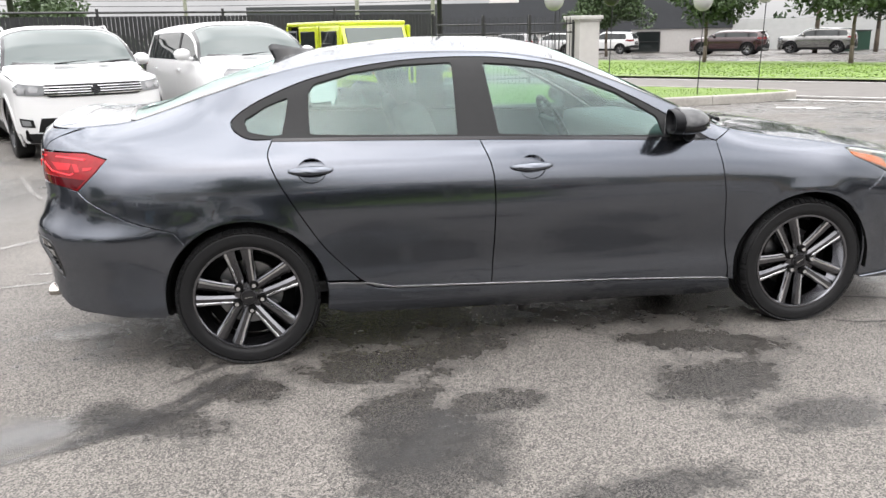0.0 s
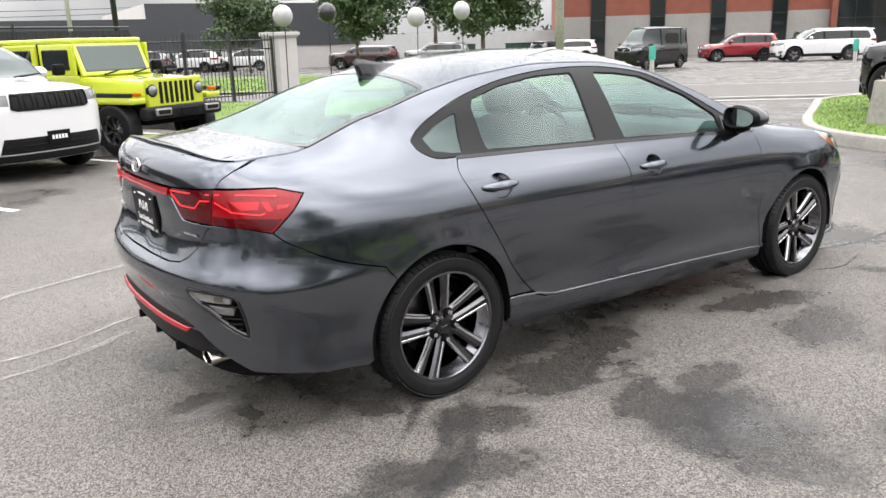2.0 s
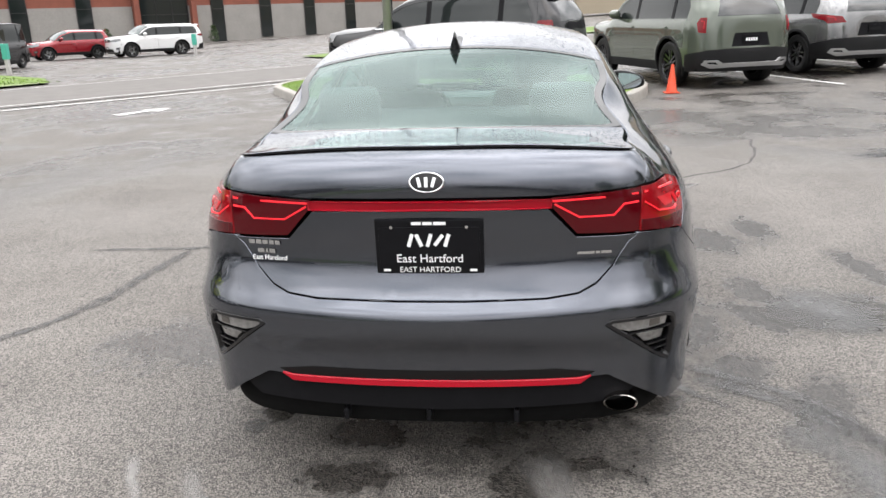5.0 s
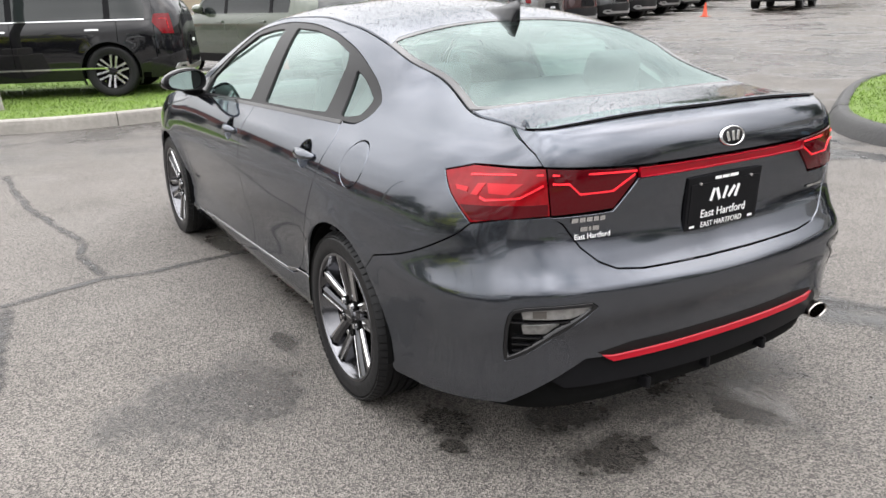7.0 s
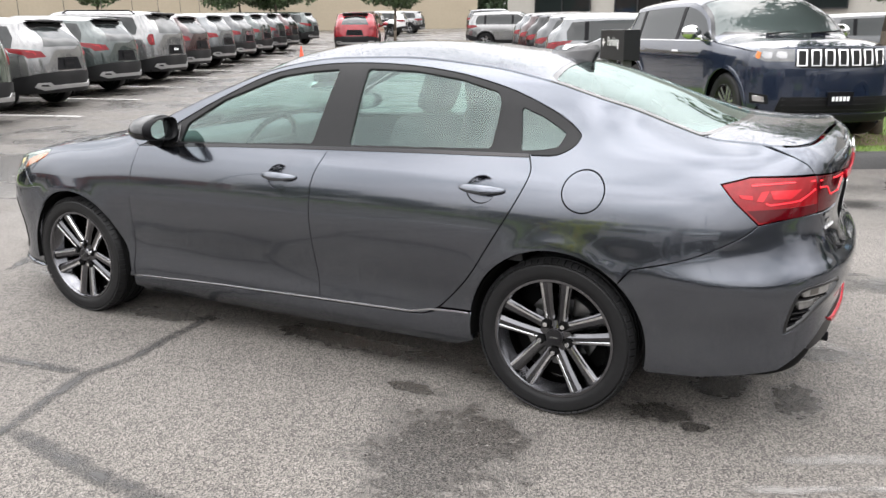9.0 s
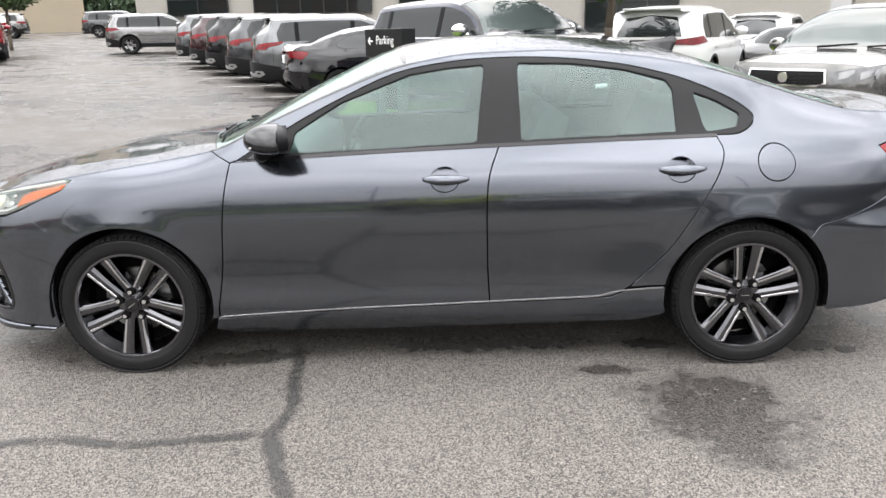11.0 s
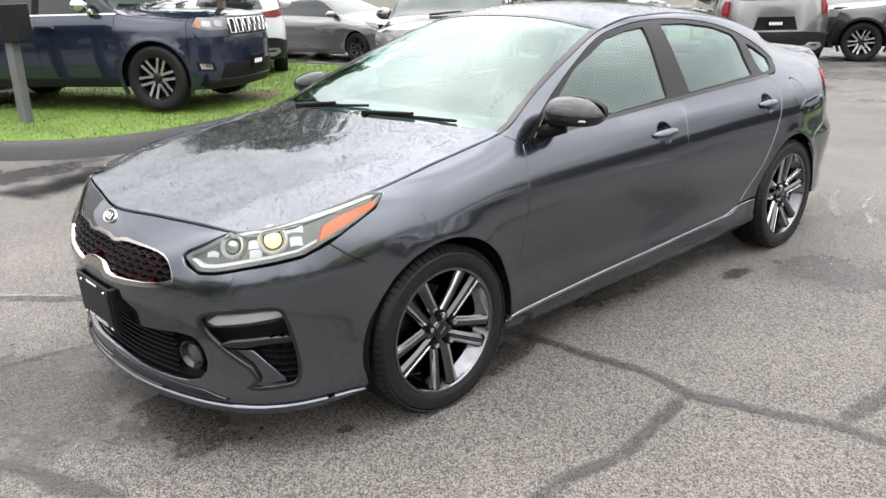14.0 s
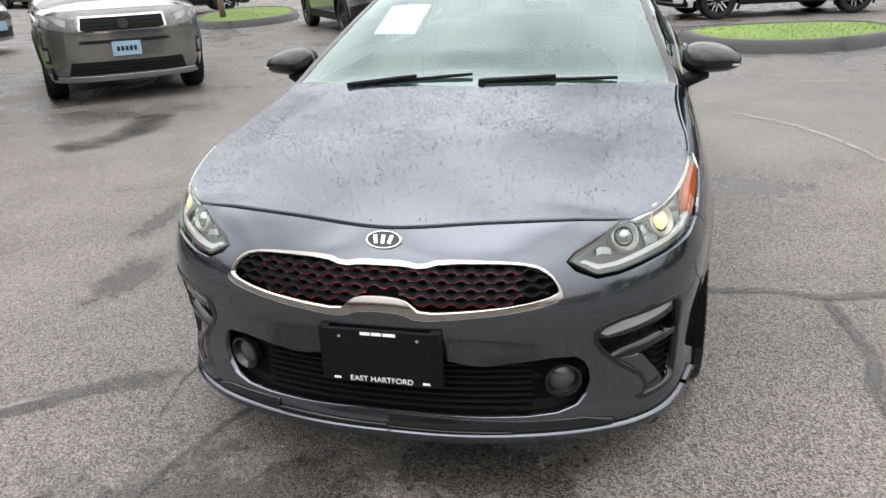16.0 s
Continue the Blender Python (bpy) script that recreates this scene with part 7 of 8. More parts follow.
SEAL = soft_mark("old_crack_sealer", (0.045, 0.0435, 0.042), .6, .85, 9)
SMEAR = soft_mark("dark_tyre_smear", (0.042, 0.04, 0.039), .35, .8, 7)
PALE = soft_mark("pale_dried_scrape", (0.21, 0.20, 0.19), .6, .7, 6)
FILM = soft_mark("wet_film", (0.05, 0.0485, 0.047), .06, .75, 4)
POOL = soft_mark("standing_water", (0.018, 0.0172, 0.0165), .02, 1.0, 2)
for i, (w, pts) in enumerate(((.036, [(.70, .56), (.64, .90), (.60, 1.20), (.62, 1.48), (.54, 1.75), (.46, 1.98), (.46, 2.25), (.42, 2.7)]), (.036, [(.63, 1.46), (.86, 1.50), (1.14, 1.53), (1.48, 1.50), (2.2, 1.62), (3.0, 1.74), (4.2, 1.8)]),
                              (.05, [(.47, 1.95), (.20, 1.99), (-.13, 2.02), (-.45, 2.05), (-.9, 2.2), (-1.4, 2.55)]), (.05, [(2.75, -.05), (2.60, .30), (2.45, .62)]), (.06, [(2.35, -1.75), (2.1, -1.50), (1.92, -1.30), (1.70, -1.0)]),
                              (.022, [(3.0, -1.6), (4.5, -.9), (5.9, -.8)]), (.018, [(1.75, -.6), (2.4, -.75), (3.4, -.7)]), (.02, [(2.4, -1.4), (3.2, -2.4), (4.6, -2.8)]), (.012, [(1.45, -.92), (1.75, -.98), (2.1, -.9)]))):
    ribbon("crack_seal", pts, w, SEAL, "dark sealed crack in the asphalt", "pavement crack", seed=i)
for i, (w, pts) in enumerate(((.05, [(-1.30, -.90), (-1.53, -1.26), (-1.78, -1.44), (-2.0, -1.56), (-2.5, -1.75)]), (.035, [(-1.45, -.84), (-1.62, -1.0), (-1.76, -1.08)]), (.06, [(-1.46, -1.0), (-1.60, -1.24), (-1.78, -1.40), (-2.05, -1.57)]))):
    ribbon("tyre_smear", pts, w, SMEAR, "dark damp tyre smear on asphalt", "pavement mark", .005, 40 + i)
for i, (w, pts) in enumerate(((.16, [(-1.75, -1.22), (-2.0, -1.34), (-2.25, -1.44), (-2.7, -1.6)]), (.30, [(-1.0, -1.85), (-.7, -1.75), (-.3, -1.85)]), (.25, [(-1.5, -4.2), (-2.4, -4.0), (-3.2, -4.3)]))):
    ribbon("wet_film", pts, w, FILM, "shallow film of standing water on asphalt", "puddle", .006, 60 + i, .05)
ribbon("puddle", [(1.6, -4.05), (1.2, -4.2), (.85, -4.42), (.5, -4.55), (.1, -4.42)], .30, POOL, "dark still puddle beside the asphalt kerb", "puddle", .007, 81, .05)
for i, (w, pts) in enumerate(((.05, [(-2.45, -.32), (-2.25, -.38), (-2.05, -.40)]), (.09, [(-2.35, -.45), (-2.2, -.36), (-2.02, -.30)]), (.028, [(-2.95, .84), (-2.58, .88), (-2.08, 1.14)]), (.035, [(-3.1, .55), (-2.54, .69), (-2.16, .89)]), (.02, [(2.35, -1.80), (2.12, -1.56), (1.95, -1.38)]), (.022, [(-.50, -2.9), (-.68, -2.48)]),
                              (.05, [(-3.5, 1.45), (-2.9, 1.9), (-2.3, 2.16), (-1.6, 2.35)]), (.03, [(-5.2, 2.15), (-5.2, 3.2)]), (.03, [(-6.5, -2.0), (-8.8, -.6)]), (.03, [(-3.6, 3.4), (-4.3, 4.9)]), (.03, [(-7.5, -.2), (-9.5, 1.3)]), (.05, [(-4.0, -3.3), (-5.2, -2.6)]))):
    ribbon("worn_mark", pts, w, PALE, "worn whitish scrape on asphalt", "pavement mark", .005, 20 + i)
arrow = np.array([(0, 0), (.55, .34), (.50, .10), (1.25, .14), (1.25, -.14), (.50, -.10), (.55, -.34)])
for (x, y), a, k in (((.95, 5.95), -20, .85), ((8.1, 8.8), 150, .7), ((9.5, 6.1), 150, .9)):
    c, s_ = math.cos(radians(a)), math.sin(radians(a))
    flat("arrow_marking", arrow @ np.array([[c, s_], [-s_, c]]) * k + (x, y), FADED, .006, "white painted direction arrow", "road marking", step=.4)
for i in range(11):
    o = np.array((9.6, -5.65)) + i * np.array((1.21, -2.41))
    flat("bay_line", strip([o, o + np.array(hl) * 5.0], .10), FADED, .006, "white parking bay line", "road marking")
for i in range(7):
    o = np.array((4.0, -12.4)) + i * np.array((1.2, -2.4))
    flat("bay_line", strip([o, o + np.array(hr) * 5.0], .10), FADED, .006, "white parking bay line", "road marking")
for i in range(4):
    o = np.array((-4.6, 3.9)) + i * np.array((2.45, 1.15))
    flat("bay_line", strip([o, o + np.array((-.425, .905)) * 5.0], .10), FADED, .006, "white parking bay line", "road marking")

# ---------------------------------------------------------------- planted islands with kerbs
rng = np.random.RandomState(5)


def island(poly, kerb_mat, label, blades=0, light_from=None, stones=2.2, rounded_=2):
    p = resample(soften(poly, rounded_), .25)
    turf = flat("grass_island", shrink(p, .14), TURF, .15, label, "grass", step=.5)
    q = np.vstack([p, p[:1]])
    s = np.r_[0, np.cumsum(np.hypot(*np.diff(q, axis=0).T))]
    k = max(3, int(s[-1] / stones))
    for i in range(k):
        a = np.linspace(s[-1] * i / k + .006, s[-1] * (i + 1) / k - .006, max(3, int(stones / .25)))
        c = np.stack([np.interp(a, s, q[:, j]) for j in (0, 1)], 1)
        d = np.gradient(c, axis=0)
        d /= np.hypot(*d.T)[:, None]
        ar = np.sum(p[:, 0] * np.roll(p[:, 1], -1) - np.roll(p[:, 0], -1) * p[:, 1])
        nn = np.stack([-d[:, 1], d[:, 0]], 1) * np.sign(ar)
        v, f = [], []
        slope = .10 if kerb_mat is TAR_KERB else .02
        for (ox, oz) in ((0, -.02), (slope * .6, .11), (slope, .15), (slope + .02, .165), (.15 + slope * .6, .165), (.165 + slope * .6, .10)):
            w = c + nn * ox
            v.append(np.stack([w[:, 0], w[:, 1], height(w[:, 0], w[:, 1]) + oz], 1))
        v = np.stack(v, 1).reshape(-1, 3)
        for j in range(len(c) - 1):
            f += [(j * 6 + e, j * 6 + e + 1, j * 6 + 7 + e, j * 6 + 6 + e) for e in range(5)]
        f += [tuple(range(6)), tuple(range((len(c) - 1) * 6, len(c) * 6))]
        bm = bmesh.new()
        vs = [bm.verts.new(tuple(map(float, x))) for x in v]
        for g in f:
            bm.faces.new([vs[x] for x in g])
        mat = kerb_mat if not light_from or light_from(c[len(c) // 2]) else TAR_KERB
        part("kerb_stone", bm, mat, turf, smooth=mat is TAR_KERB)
    if blades:
        lo, hi = p.min(0), p.max(0)
        inner = shrink(p, .2)
        pts = rng.uniform(lo, hi, (int(blades * np.prod(hi - lo)), 2))
        pts = pts[inside(inner, pts)]
        bare = np.array([math.sin(1.3 * a + 2.1 * b) * math.sin(2.9 * a - 1.7 * b) for a, b in pts]) > .88
        pts = pts[~bare]
        n = len(pts)
        a, hgt, wd = rng.uniform(0, 2 * np.pi, n), rng.uniform(.018, .05, n), rng.uniform(.004, .009, n)
        z = height(pts[:, 0], pts[:, 1]) + .145
        lean = rng.normal(0, .025, (n, 2))
        v = np.empty((n, 3, 3))
        v[:, 0] = np.stack([pts[:, 0] - wd * np.cos(a), pts[:, 1] - wd * np.sin(a), z], 1)
        v[:, 1] = np.stack([pts[:, 0] + wd * np.cos(a), pts[:, 1] + wd * np.sin(a), z], 1)
        v[:, 2] = np.stack([pts[:, 0] + lean[:, 0], pts[:, 1] + lean[:, 1], z + hgt], 1)
        ob = link_mesh("grass", v.reshape(-1, 3), np.arange(3 * n).reshape(-1, 3), BLADES, None, "", smooth=False)
        tagged(ob, "short green mown grass blades on an island", "grass", kind="stuff")
    return turf


island([(12.5, 5.3), (10.1, 4.05), (8.6, 3.35), (7.3, 2.5), (6.75, 1.3), (6.7, .2), (6.85, -.8), (7.6, -1.75), (9.0, -2.35), (10.6, -2.55), (12.6, -1.2), (14.0, 1.0), (14.6, 4.0)], CONCRETE, "green mown grass island with a pale concrete kerb", 800)
island([(3.0, -9.5), (2.7, -8.2), (2.0, -6.9), (1.3, -5.75), (.5, -5.15), (-.5, -5.15), (-1.4, -5.45), (-2.6, -6.05), (-4.2, -7.2), (-5.4, -8.3), (-6.1, -9.3), (-6.2, -10.6), (-5.2, -12.6), (-3.0, -12.9), (-1.8, -11.0), (0.2, -10.5), (2.2, -10.3)], TAR_KERB, "green grass island with a dark asphalt kerb", 800, stones=3.0)
far_end = street_xy(-42, 14.0)
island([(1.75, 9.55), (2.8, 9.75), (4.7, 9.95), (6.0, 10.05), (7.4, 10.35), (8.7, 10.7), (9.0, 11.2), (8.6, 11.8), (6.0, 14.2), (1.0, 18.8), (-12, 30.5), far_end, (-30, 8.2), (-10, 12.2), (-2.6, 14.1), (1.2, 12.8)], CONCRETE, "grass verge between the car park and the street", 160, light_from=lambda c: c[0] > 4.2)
island([(-9.9, .95), (-8.2, 1.25), (-7.5, 2.0), (-7.6, 3.2), (-9.0, 4.6), (-10.8, 4.0)], TAR_KERB, "small dry grass island with a dark kerb", 200, stones=2.5)
island([(-12.4, -9.0), (-13.6, -7.9), (-15.5, -7.9), (-18.5, -9.6), (-18.0, -11.4), (-14.6, -10.8)], TAR_KERB, "small grass island under a young tree", 120, stones=3)
flat("grass_verge", [street_xy(a, b) for a, b in ((-60, 20.7), (1.6, 20.7), (3.9, 21.2), (4.6, 24), (4.4, 32.5), (1.8, 35.5), (-20, 38.0), (-60, 40.0))], TURF, .06, "grass verge across the street", "grass", step=2)
flat("grass_verge", [street_xy(a, b) for a, b in ((14.0, 20.7), (40, 20.7), (40, 25.5), (15, 25.5))], TURF, .06, "grass verge across the street", "grass", step=2)
for a0, a1 in ((-40, 3.5), (14, 36)):
    flat("kerb", strip([street_xy(a0, 20.6), street_xy(a1, 20.6)], .16), CONCRETE, .10, "pale concrete kerb along the street", "kerb")
flat("bare_soil", soften([(-1.6, -7.0), (-2.3, -6.6), (-3.0, -7.2), (-2.6, -8.0), (-1.9, -7.8)], 2), SOIL, .158, "patch of bare brown soil", "soil", step=.4)
n = 24000
pts = np.stack([rng.uniform(-40, 4.2, n), rng.uniform(21, 33.5, n)], 1)
xy = pts[:, :1] * WV + pts[:, 1:] * NV
z = height(xy[:, 0], xy[:, 1]) + .06
a = rng.uniform(0, 6.28, n)
v = np.stack([np.c_[xy[:, 0] - .03 * np.cos(a), xy[:, 1] - .03 * np.sin(a), z], np.c_[xy[:, 0] + .03 * np.cos(a), xy[:, 1] + .03 * np.sin(a), z], np.c_[xy + rng.normal(0, .03, (n, 2)), z + rng.uniform(.015, .045, n)]], 1)
tagged(link_mesh("grass", v.reshape(-1, 3), np.arange(3 * n).reshape(-1, 3), BLADES, smooth=False), "green grass tufts across the street", "grass", kind="stuff")


# ---------------------------------------------------------------- fence and gate pier
def fence_y(x):
    return 16.46 + .287 * (x - 6.04)


pier = thing("gate_pier", pose(6.05, 16.5, float(height(6, 16.5)) + .1, 0, 0, 16), "white rendered square gate pier with a cap", "pillar")
part("pier_shaft", box_bm((.62, .62, 1.62), (0, 0, .81), .01), RENDER_WHITE, pier)
part("pier_cap", box_bm((.76, .76, .10), (0, 0, 1.67), .02), RENDER_WHITE, pier, "projecting cap")
part("pier_neck", box_bm((.68, .68, .05), (0, 0, 1.60), .01), RENDER_WHITE, pier)
fence = thing("fence", Matrix(), "black steel bar fence on short grass", "fence")
rail_a, rail_b = Vector((1.9, fence_y(1.9), 0)), Vector((5.75, fence_y(5.75), 0))
zf = float(height(4, 16)) + .1
for z in (.18, 1.30, 1.52):
    part("rail", tube_bm(rail_a + Vector((0, 0, zf + z)), rail_b + Vector((0, 0, zf + z)), .018, sides=6), STEEL_BLACK, fence)
bar_me = tube_bm((0, 0, .05), (0, 0, 1.68), .010, sides=6)
bar0 = part("bar", bar_me, STEEL_BLACK, fence)
k = 38
for i in range(k):
    q = rail_a.lerp(rail_b, i / (k - 1))
    o = bar0 if i == 0 else bar0.copy()
    if i:
        scene.collection.objects.link(o)
    o.matrix_local = Matrix.Translation((q.x, q.y, zf))
for i in range(4):
    q = rail_a.lerp(rail_b, i / 3)
    part("post", box_bm((.07, .07, 1.75), (q.x, q.y, zf + .87), .008), STEEL_BLACK, fence)
mesh_fence = thing("fence", Matrix(), "dark chain-link fence with privacy slats behind parked cars", "fence")
SLATS = material("privacy_slats", (0.01184, 0.01258, 0.01332), .7, grain=.4, scale=30)
for i in range(-16, 1):
    x0, x1 = i * 2.4 - .5, i * 2.4 + 1.9
    a, b = (x0, fence_y(x0)), (x1, fence_y(x1))
    za, zb = float(height(*a)), float(height(*b))
    bm = bmesh.new()
    for j in range(30):
        t = (j + .5) / 30
        px, py = a[0] + (b[0] - a[0]) * t, a[1] + (b[1] - a[1]) * t
        box_bm((.076, .012, 1.85), (px, py, za + .95), bm=bm, turn=Matrix.Rotation(math.atan2(b[1] - a[1], b[0] - a[0]) + (.25 if j % 2 else -.2), 4, "Z"))
    tagged(part("slat", bm, SLATS, mesh_fence), kind="stuff")
    part("post", tube_bm((*a, za), (*a, za + 2.02), .03, sides=8), STEEL_BLACK, mesh_fence)
    part("top_rail", tube_bm((*a, za + 1.95), (*b, zb + 1.95), .024, sides=8), STEEL_BLACK, mesh_fence)


# ---------------------------------------------------------------- trees
def leaf_cloud(centres, radii, per, size, seed):
    r = np.random.RandomState(seed)
    c = np.repeat(np.array(centres), per, 0)
    rad = np.repeat(np.array(radii), per)
    d = r.normal(0, 1, (len(c), 3))
    d /= np.linalg.norm(d, axis=1)[:, None]
    p = c + d * (rad * r.uniform(.35, 1.05, len(c)) ** .6)[:, None] * (1, 1, .8)
    a, b = r.normal(0, 1, (len(c), 3)), r.normal(0, 1, (len(c), 3))
    a /= np.linalg.norm(a, axis=1)[:, None]
    b = np.cross(a, b)
    b /= np.linalg.norm(b, axis=1)[:, None]
    sz = (size * r.uniform(.6, 1.3, len(c)))[:, None]
    v = np.stack([p - a * sz, p + b * sz * .5, p + a * sz, p - b * sz * .5], 1).reshape(-1, 3)
    return v, np.arange(len(v)).reshape(-1, 4)


def tree(x, y, h, crown, trunk_h, seed, label, lift=0.0, per=230, leaf=.11, mat=None):
    """A young street tree: tapered trunk, limbs, and a loose crown of leaf clumps."""
    r = random.Random(seed)
    tr = thing("tree", pose(x, y, float(height(x, y)) + lift), label, "tree")
    bm = bmesh.new()
    rad = .035 + .012 * h
    pts = [Vector((0, 0, -.05))]
    for i in range(5):
        pts.append(pts[-1] + Vector((r.uniform(-.05, .05), r.uniform(-.05, .05), h * .75 / 5)))
    for i in range(5):
        tube_bm(pts[i], pts[i + 1], rad * (1 - .16 * i), rad * (1 - .16 * (i + 1)), 10, bm)
    centres, radii = [], []
    for i in range(16):
        t = r.uniform(.35, 1)
        base = pts[2].lerp(pts[5], t)
        base.z = max(base.z, trunk_h)
        ang, out = r.uniform(0, 6.28), crown * r.uniform(.45, .95)
        tip = Vector((out * math.cos(ang), out * math.sin(ang), trunk_h + (h - trunk_h) * r.uniform(.12, .85)))
        tube_bm(base, tip, rad * .38, rad * .1, 6, bm)
        for k in (.6, 1.0):
            q = base.lerp(tip, k)
            centres.append(tuple(q)), radii.append(crown * r.uniform(.24, .40))
    for i in range(14):
        ang, out = r.uniform(0, 6.28), crown * r.uniform(0, .7)
        centres.append((out * math.cos(ang), out * math.sin(ang), trunk_h + (h - trunk_h) * r.uniform(.1, .95)))
        radii.append(crown * r.uniform(.25, .42))
    part("trunk", bm, BARK, tr, "brown trunk and limbs", smooth=True)
    v, f = leaf_cloud(centres, radii, per, leaf, seed)
    v[:, 2] = np.maximum(v[:, 2], trunk_h * .8)
    tagged(link_mesh("crown", v, f, mat or LEAF, tr, "loose green leaf crown", smooth=False), kind="stuff")
    return tr


tree(18.0, 47.0, 6.0, 2.6, 1.8, 1, "leafy green street tree on the far verge", leaf=.12)
tree(17.1, 31.5, 5.6, 2.5, 1.9, 2, "round-crowned green tree on the far verge", leaf=.12)
tree(21.2, 26.6, 5.6, 2.5, 1.9, 3, "round-crowned green tree by the street", leaf=.12)
tree(33.0, 47.0, 12.0, 3.4, 2.5, 4, "tall dark evergreen tree beyond the street", leaf=.16, mat=LEAF_DARK)
tree(38.0, 47.5, 11.0, 3.2, 2.0, 5, "dark evergreen tree beside the brick building", leaf=.16, mat=LEAF_DARK)
tree(-2.5, -7.95, 4.4, 1.5, 1.75, 6, "young leafy tree on the grass island", .15, leaf=.085, per=110)
tree(-14.4, -9.6, 4.0, 1.3, 1.5, 7, "young tree on a small kerbed island", .15, leaf=.1)
tree(20.0, -33.5, 5.0, 2.0, 1.8, 8, "leafy tree behind the parked row", leaf=.12)
tree(27.5, -33.0, 5.4, 2.2, 1.8, 9, "leafy tree behind the parked row", leaf=.12)
tree(34.5, -38.0, 5.2, 2.1, 1.8, 10, "leafy tree before the beige building", leaf=.12)
tree(38.0, -15.5, 5.6, 2.4, 1.8, 14, "leafy tree behind the parked row", leaf=.12)
tree(36.0, -20.5, 5.2, 2.2, 1.8, 15, "leafy tree behind the parked row", leaf=.12)
tree(33.5, -26.0, 5.4, 2.2, 1.8, 16, "leafy tree behind the parked row", leaf=.12)
tree(-15.0, 42.0, 3.8, 2.2, 1.2, 11, "pale green tree beyond the fence", leaf=.12)
rw = np.random.RandomState(9)
cs, rs_ = [], []
for i in range(420):
    t = rw.uniform(0, 1)
    d = np.array((.66, -.75)) * (1 - t) + np.array((.10, -.995)) * t
    d /= np.hypot(*d)
    dist = rw.uniform(105, 135)
    cs.append((d[0] * dist, d[1] * dist, rw.uniform(2.5, 15))), rs_.append(rw.uniform(1.8, 3.6))
v, f = leaf_cloud(cs, rs_, 110, .5, 12)
tagged(link_mesh("woodland", v, f, LEAF_DARK, smooth=False), "dark green woodland along the far edge", "trees", kind="stuff")
cs = [(x + rw.uniform(-2, 2), 95 - .3 * x + rw.uniform(-3, 3), rw.uniform(-1.5, .8)) for x in np.linspace(-70, 110, 130)]
v, f = leaf_cloud(cs, [rw.uniform(2, 3.4) for _ in cs], 90, .5, 13)
tagged(link_mesh("woodland", v, f, LEAF_DARK, smooth=False), "distant trees beyond the low buildings", "trees", kind="stuff")


# ---------------------------------------------------------------- buildings
def facade_building(name, origin, along, length, depth, h, z0, wall_mat, label, bands=(), windows=(), roof=True):
    """A long building: origin is its near left corner, along its front. bands: (z0, z1, material). windows: (x0, x1, z0, z1)."""
    al = Vector((*along, 0)).normalized()
    m = Matrix.Translation((*origin, z0)) @ Matrix.Rotation(math.atan2(al.y, al.x), 4, "Z")
    b = thing(name, m, label, "building")
    part("wall", box_bm((length, depth, h), (length / 2, depth / 2, h / 2)), wall_mat, b)
    for a, c, mat in bands:
        part("wall_band", box_bm((length + .06, .12, c - a), (length / 2, -.03, (a + c) / 2)), mat, b)
    for x0, x1, a, c in windows:
        w = part("window", box_bm((x1 - x0, .06, c - a), ((x0 + x1) / 2, -.12, (a + c) / 2)), DARK_GLASS, b, "dark glazing")
        k = max(1, int((x1 - x0) / 1.3))
        for i in range(k + 1):
            part("mullion", box_bm((.06, .05, c - a), (x0 + (x1 - x0) * i / k, -.16, (a + c) / 2)), STEEL_BLACK, w)
        for zz in (a, (a + c) / 2, c):
            part("transom", box_bm((x1 - x0 + .06, .05, .06), ((x0 + x1) / 2, -.16, zz)), STEEL_BLACK, w)
    if roof:
        part("roof", box_bm((length + .5, depth + .5, .35), (length / 2, depth / 2, h + .17), .04), DARK_CLAD, b)
    return b


bo = np.array(street_xy(2.5, 70.0))
brick = facade_building("brick_building", bo, WV, 90, 18, 7.6, -.8, BRICK, "two-storey red brick building with a pale block base", bands=((0, 3.8, BLOCKWORK),),
                        windows=[(x, x + 1.25, .7 if i % 2 else 0.3, 6.6) for i, x in enumerate(np.r_[np.arange(3.0, 22, 5.2), np.arange(31, 60, 5.2)])] + [(24.0, 28.6, 0.1, 6.0)])
part("fascia_sign", box_bm((3.4, .15, .7), (21.0, -.15, 5.6), .03), material("blue_sign", (.03, .10, .40), .4), brick, "blue sign panel")
part("porch_column", box_bm((.5, .5, 5.5), (23.6, -.5, 2.75), .02), BRICK, brick)
part("porch_column", box_bm((.5, .5, 5.5), (29.0, -.5, 2.75), .02), BRICK, brick)
for x in (1.8, 9.5, 20.5, 30.5):
    cs = [(0, 0, .5), (0, 0, 1.0), (0, 0, 1.45)]
    shrub = thing("shrub", pose(*(bo + WV * x - NV * 1.2), -.45), "clipped conical green shrub by the wall", "shrub")
    v, f = leaf_cloud(cs, [.55, .42, .25], 160, .09, int(x))
    tagged(link_mesh("foliage", v, f, LEAF, shrub, smooth=False), kind="stuff")
facade_building("warehouse", (-6.0, 61.0), (1, -.12), 30, 25, 4.1, -.6, RENDER_WHITE, "low dark-clad warehouse beyond the fence", bands=((1.7, 4.1, DARK_CLAD),), windows=[(x, x + 2.0, .2, 1.5) for x in (4, 12, 20)], roof=False)
facade_building("warehouse", (15.0, 58.5), (1, -.12), 17, 25, 5.2, -.6, RENDER_WHITE, "taller dark-clad block of the warehouse", bands=((1.9, 5.2, DARK_CLAD),), windows=[(x, x + 2.2, .2, 1.7) for x in (3, 9)], roof=False)
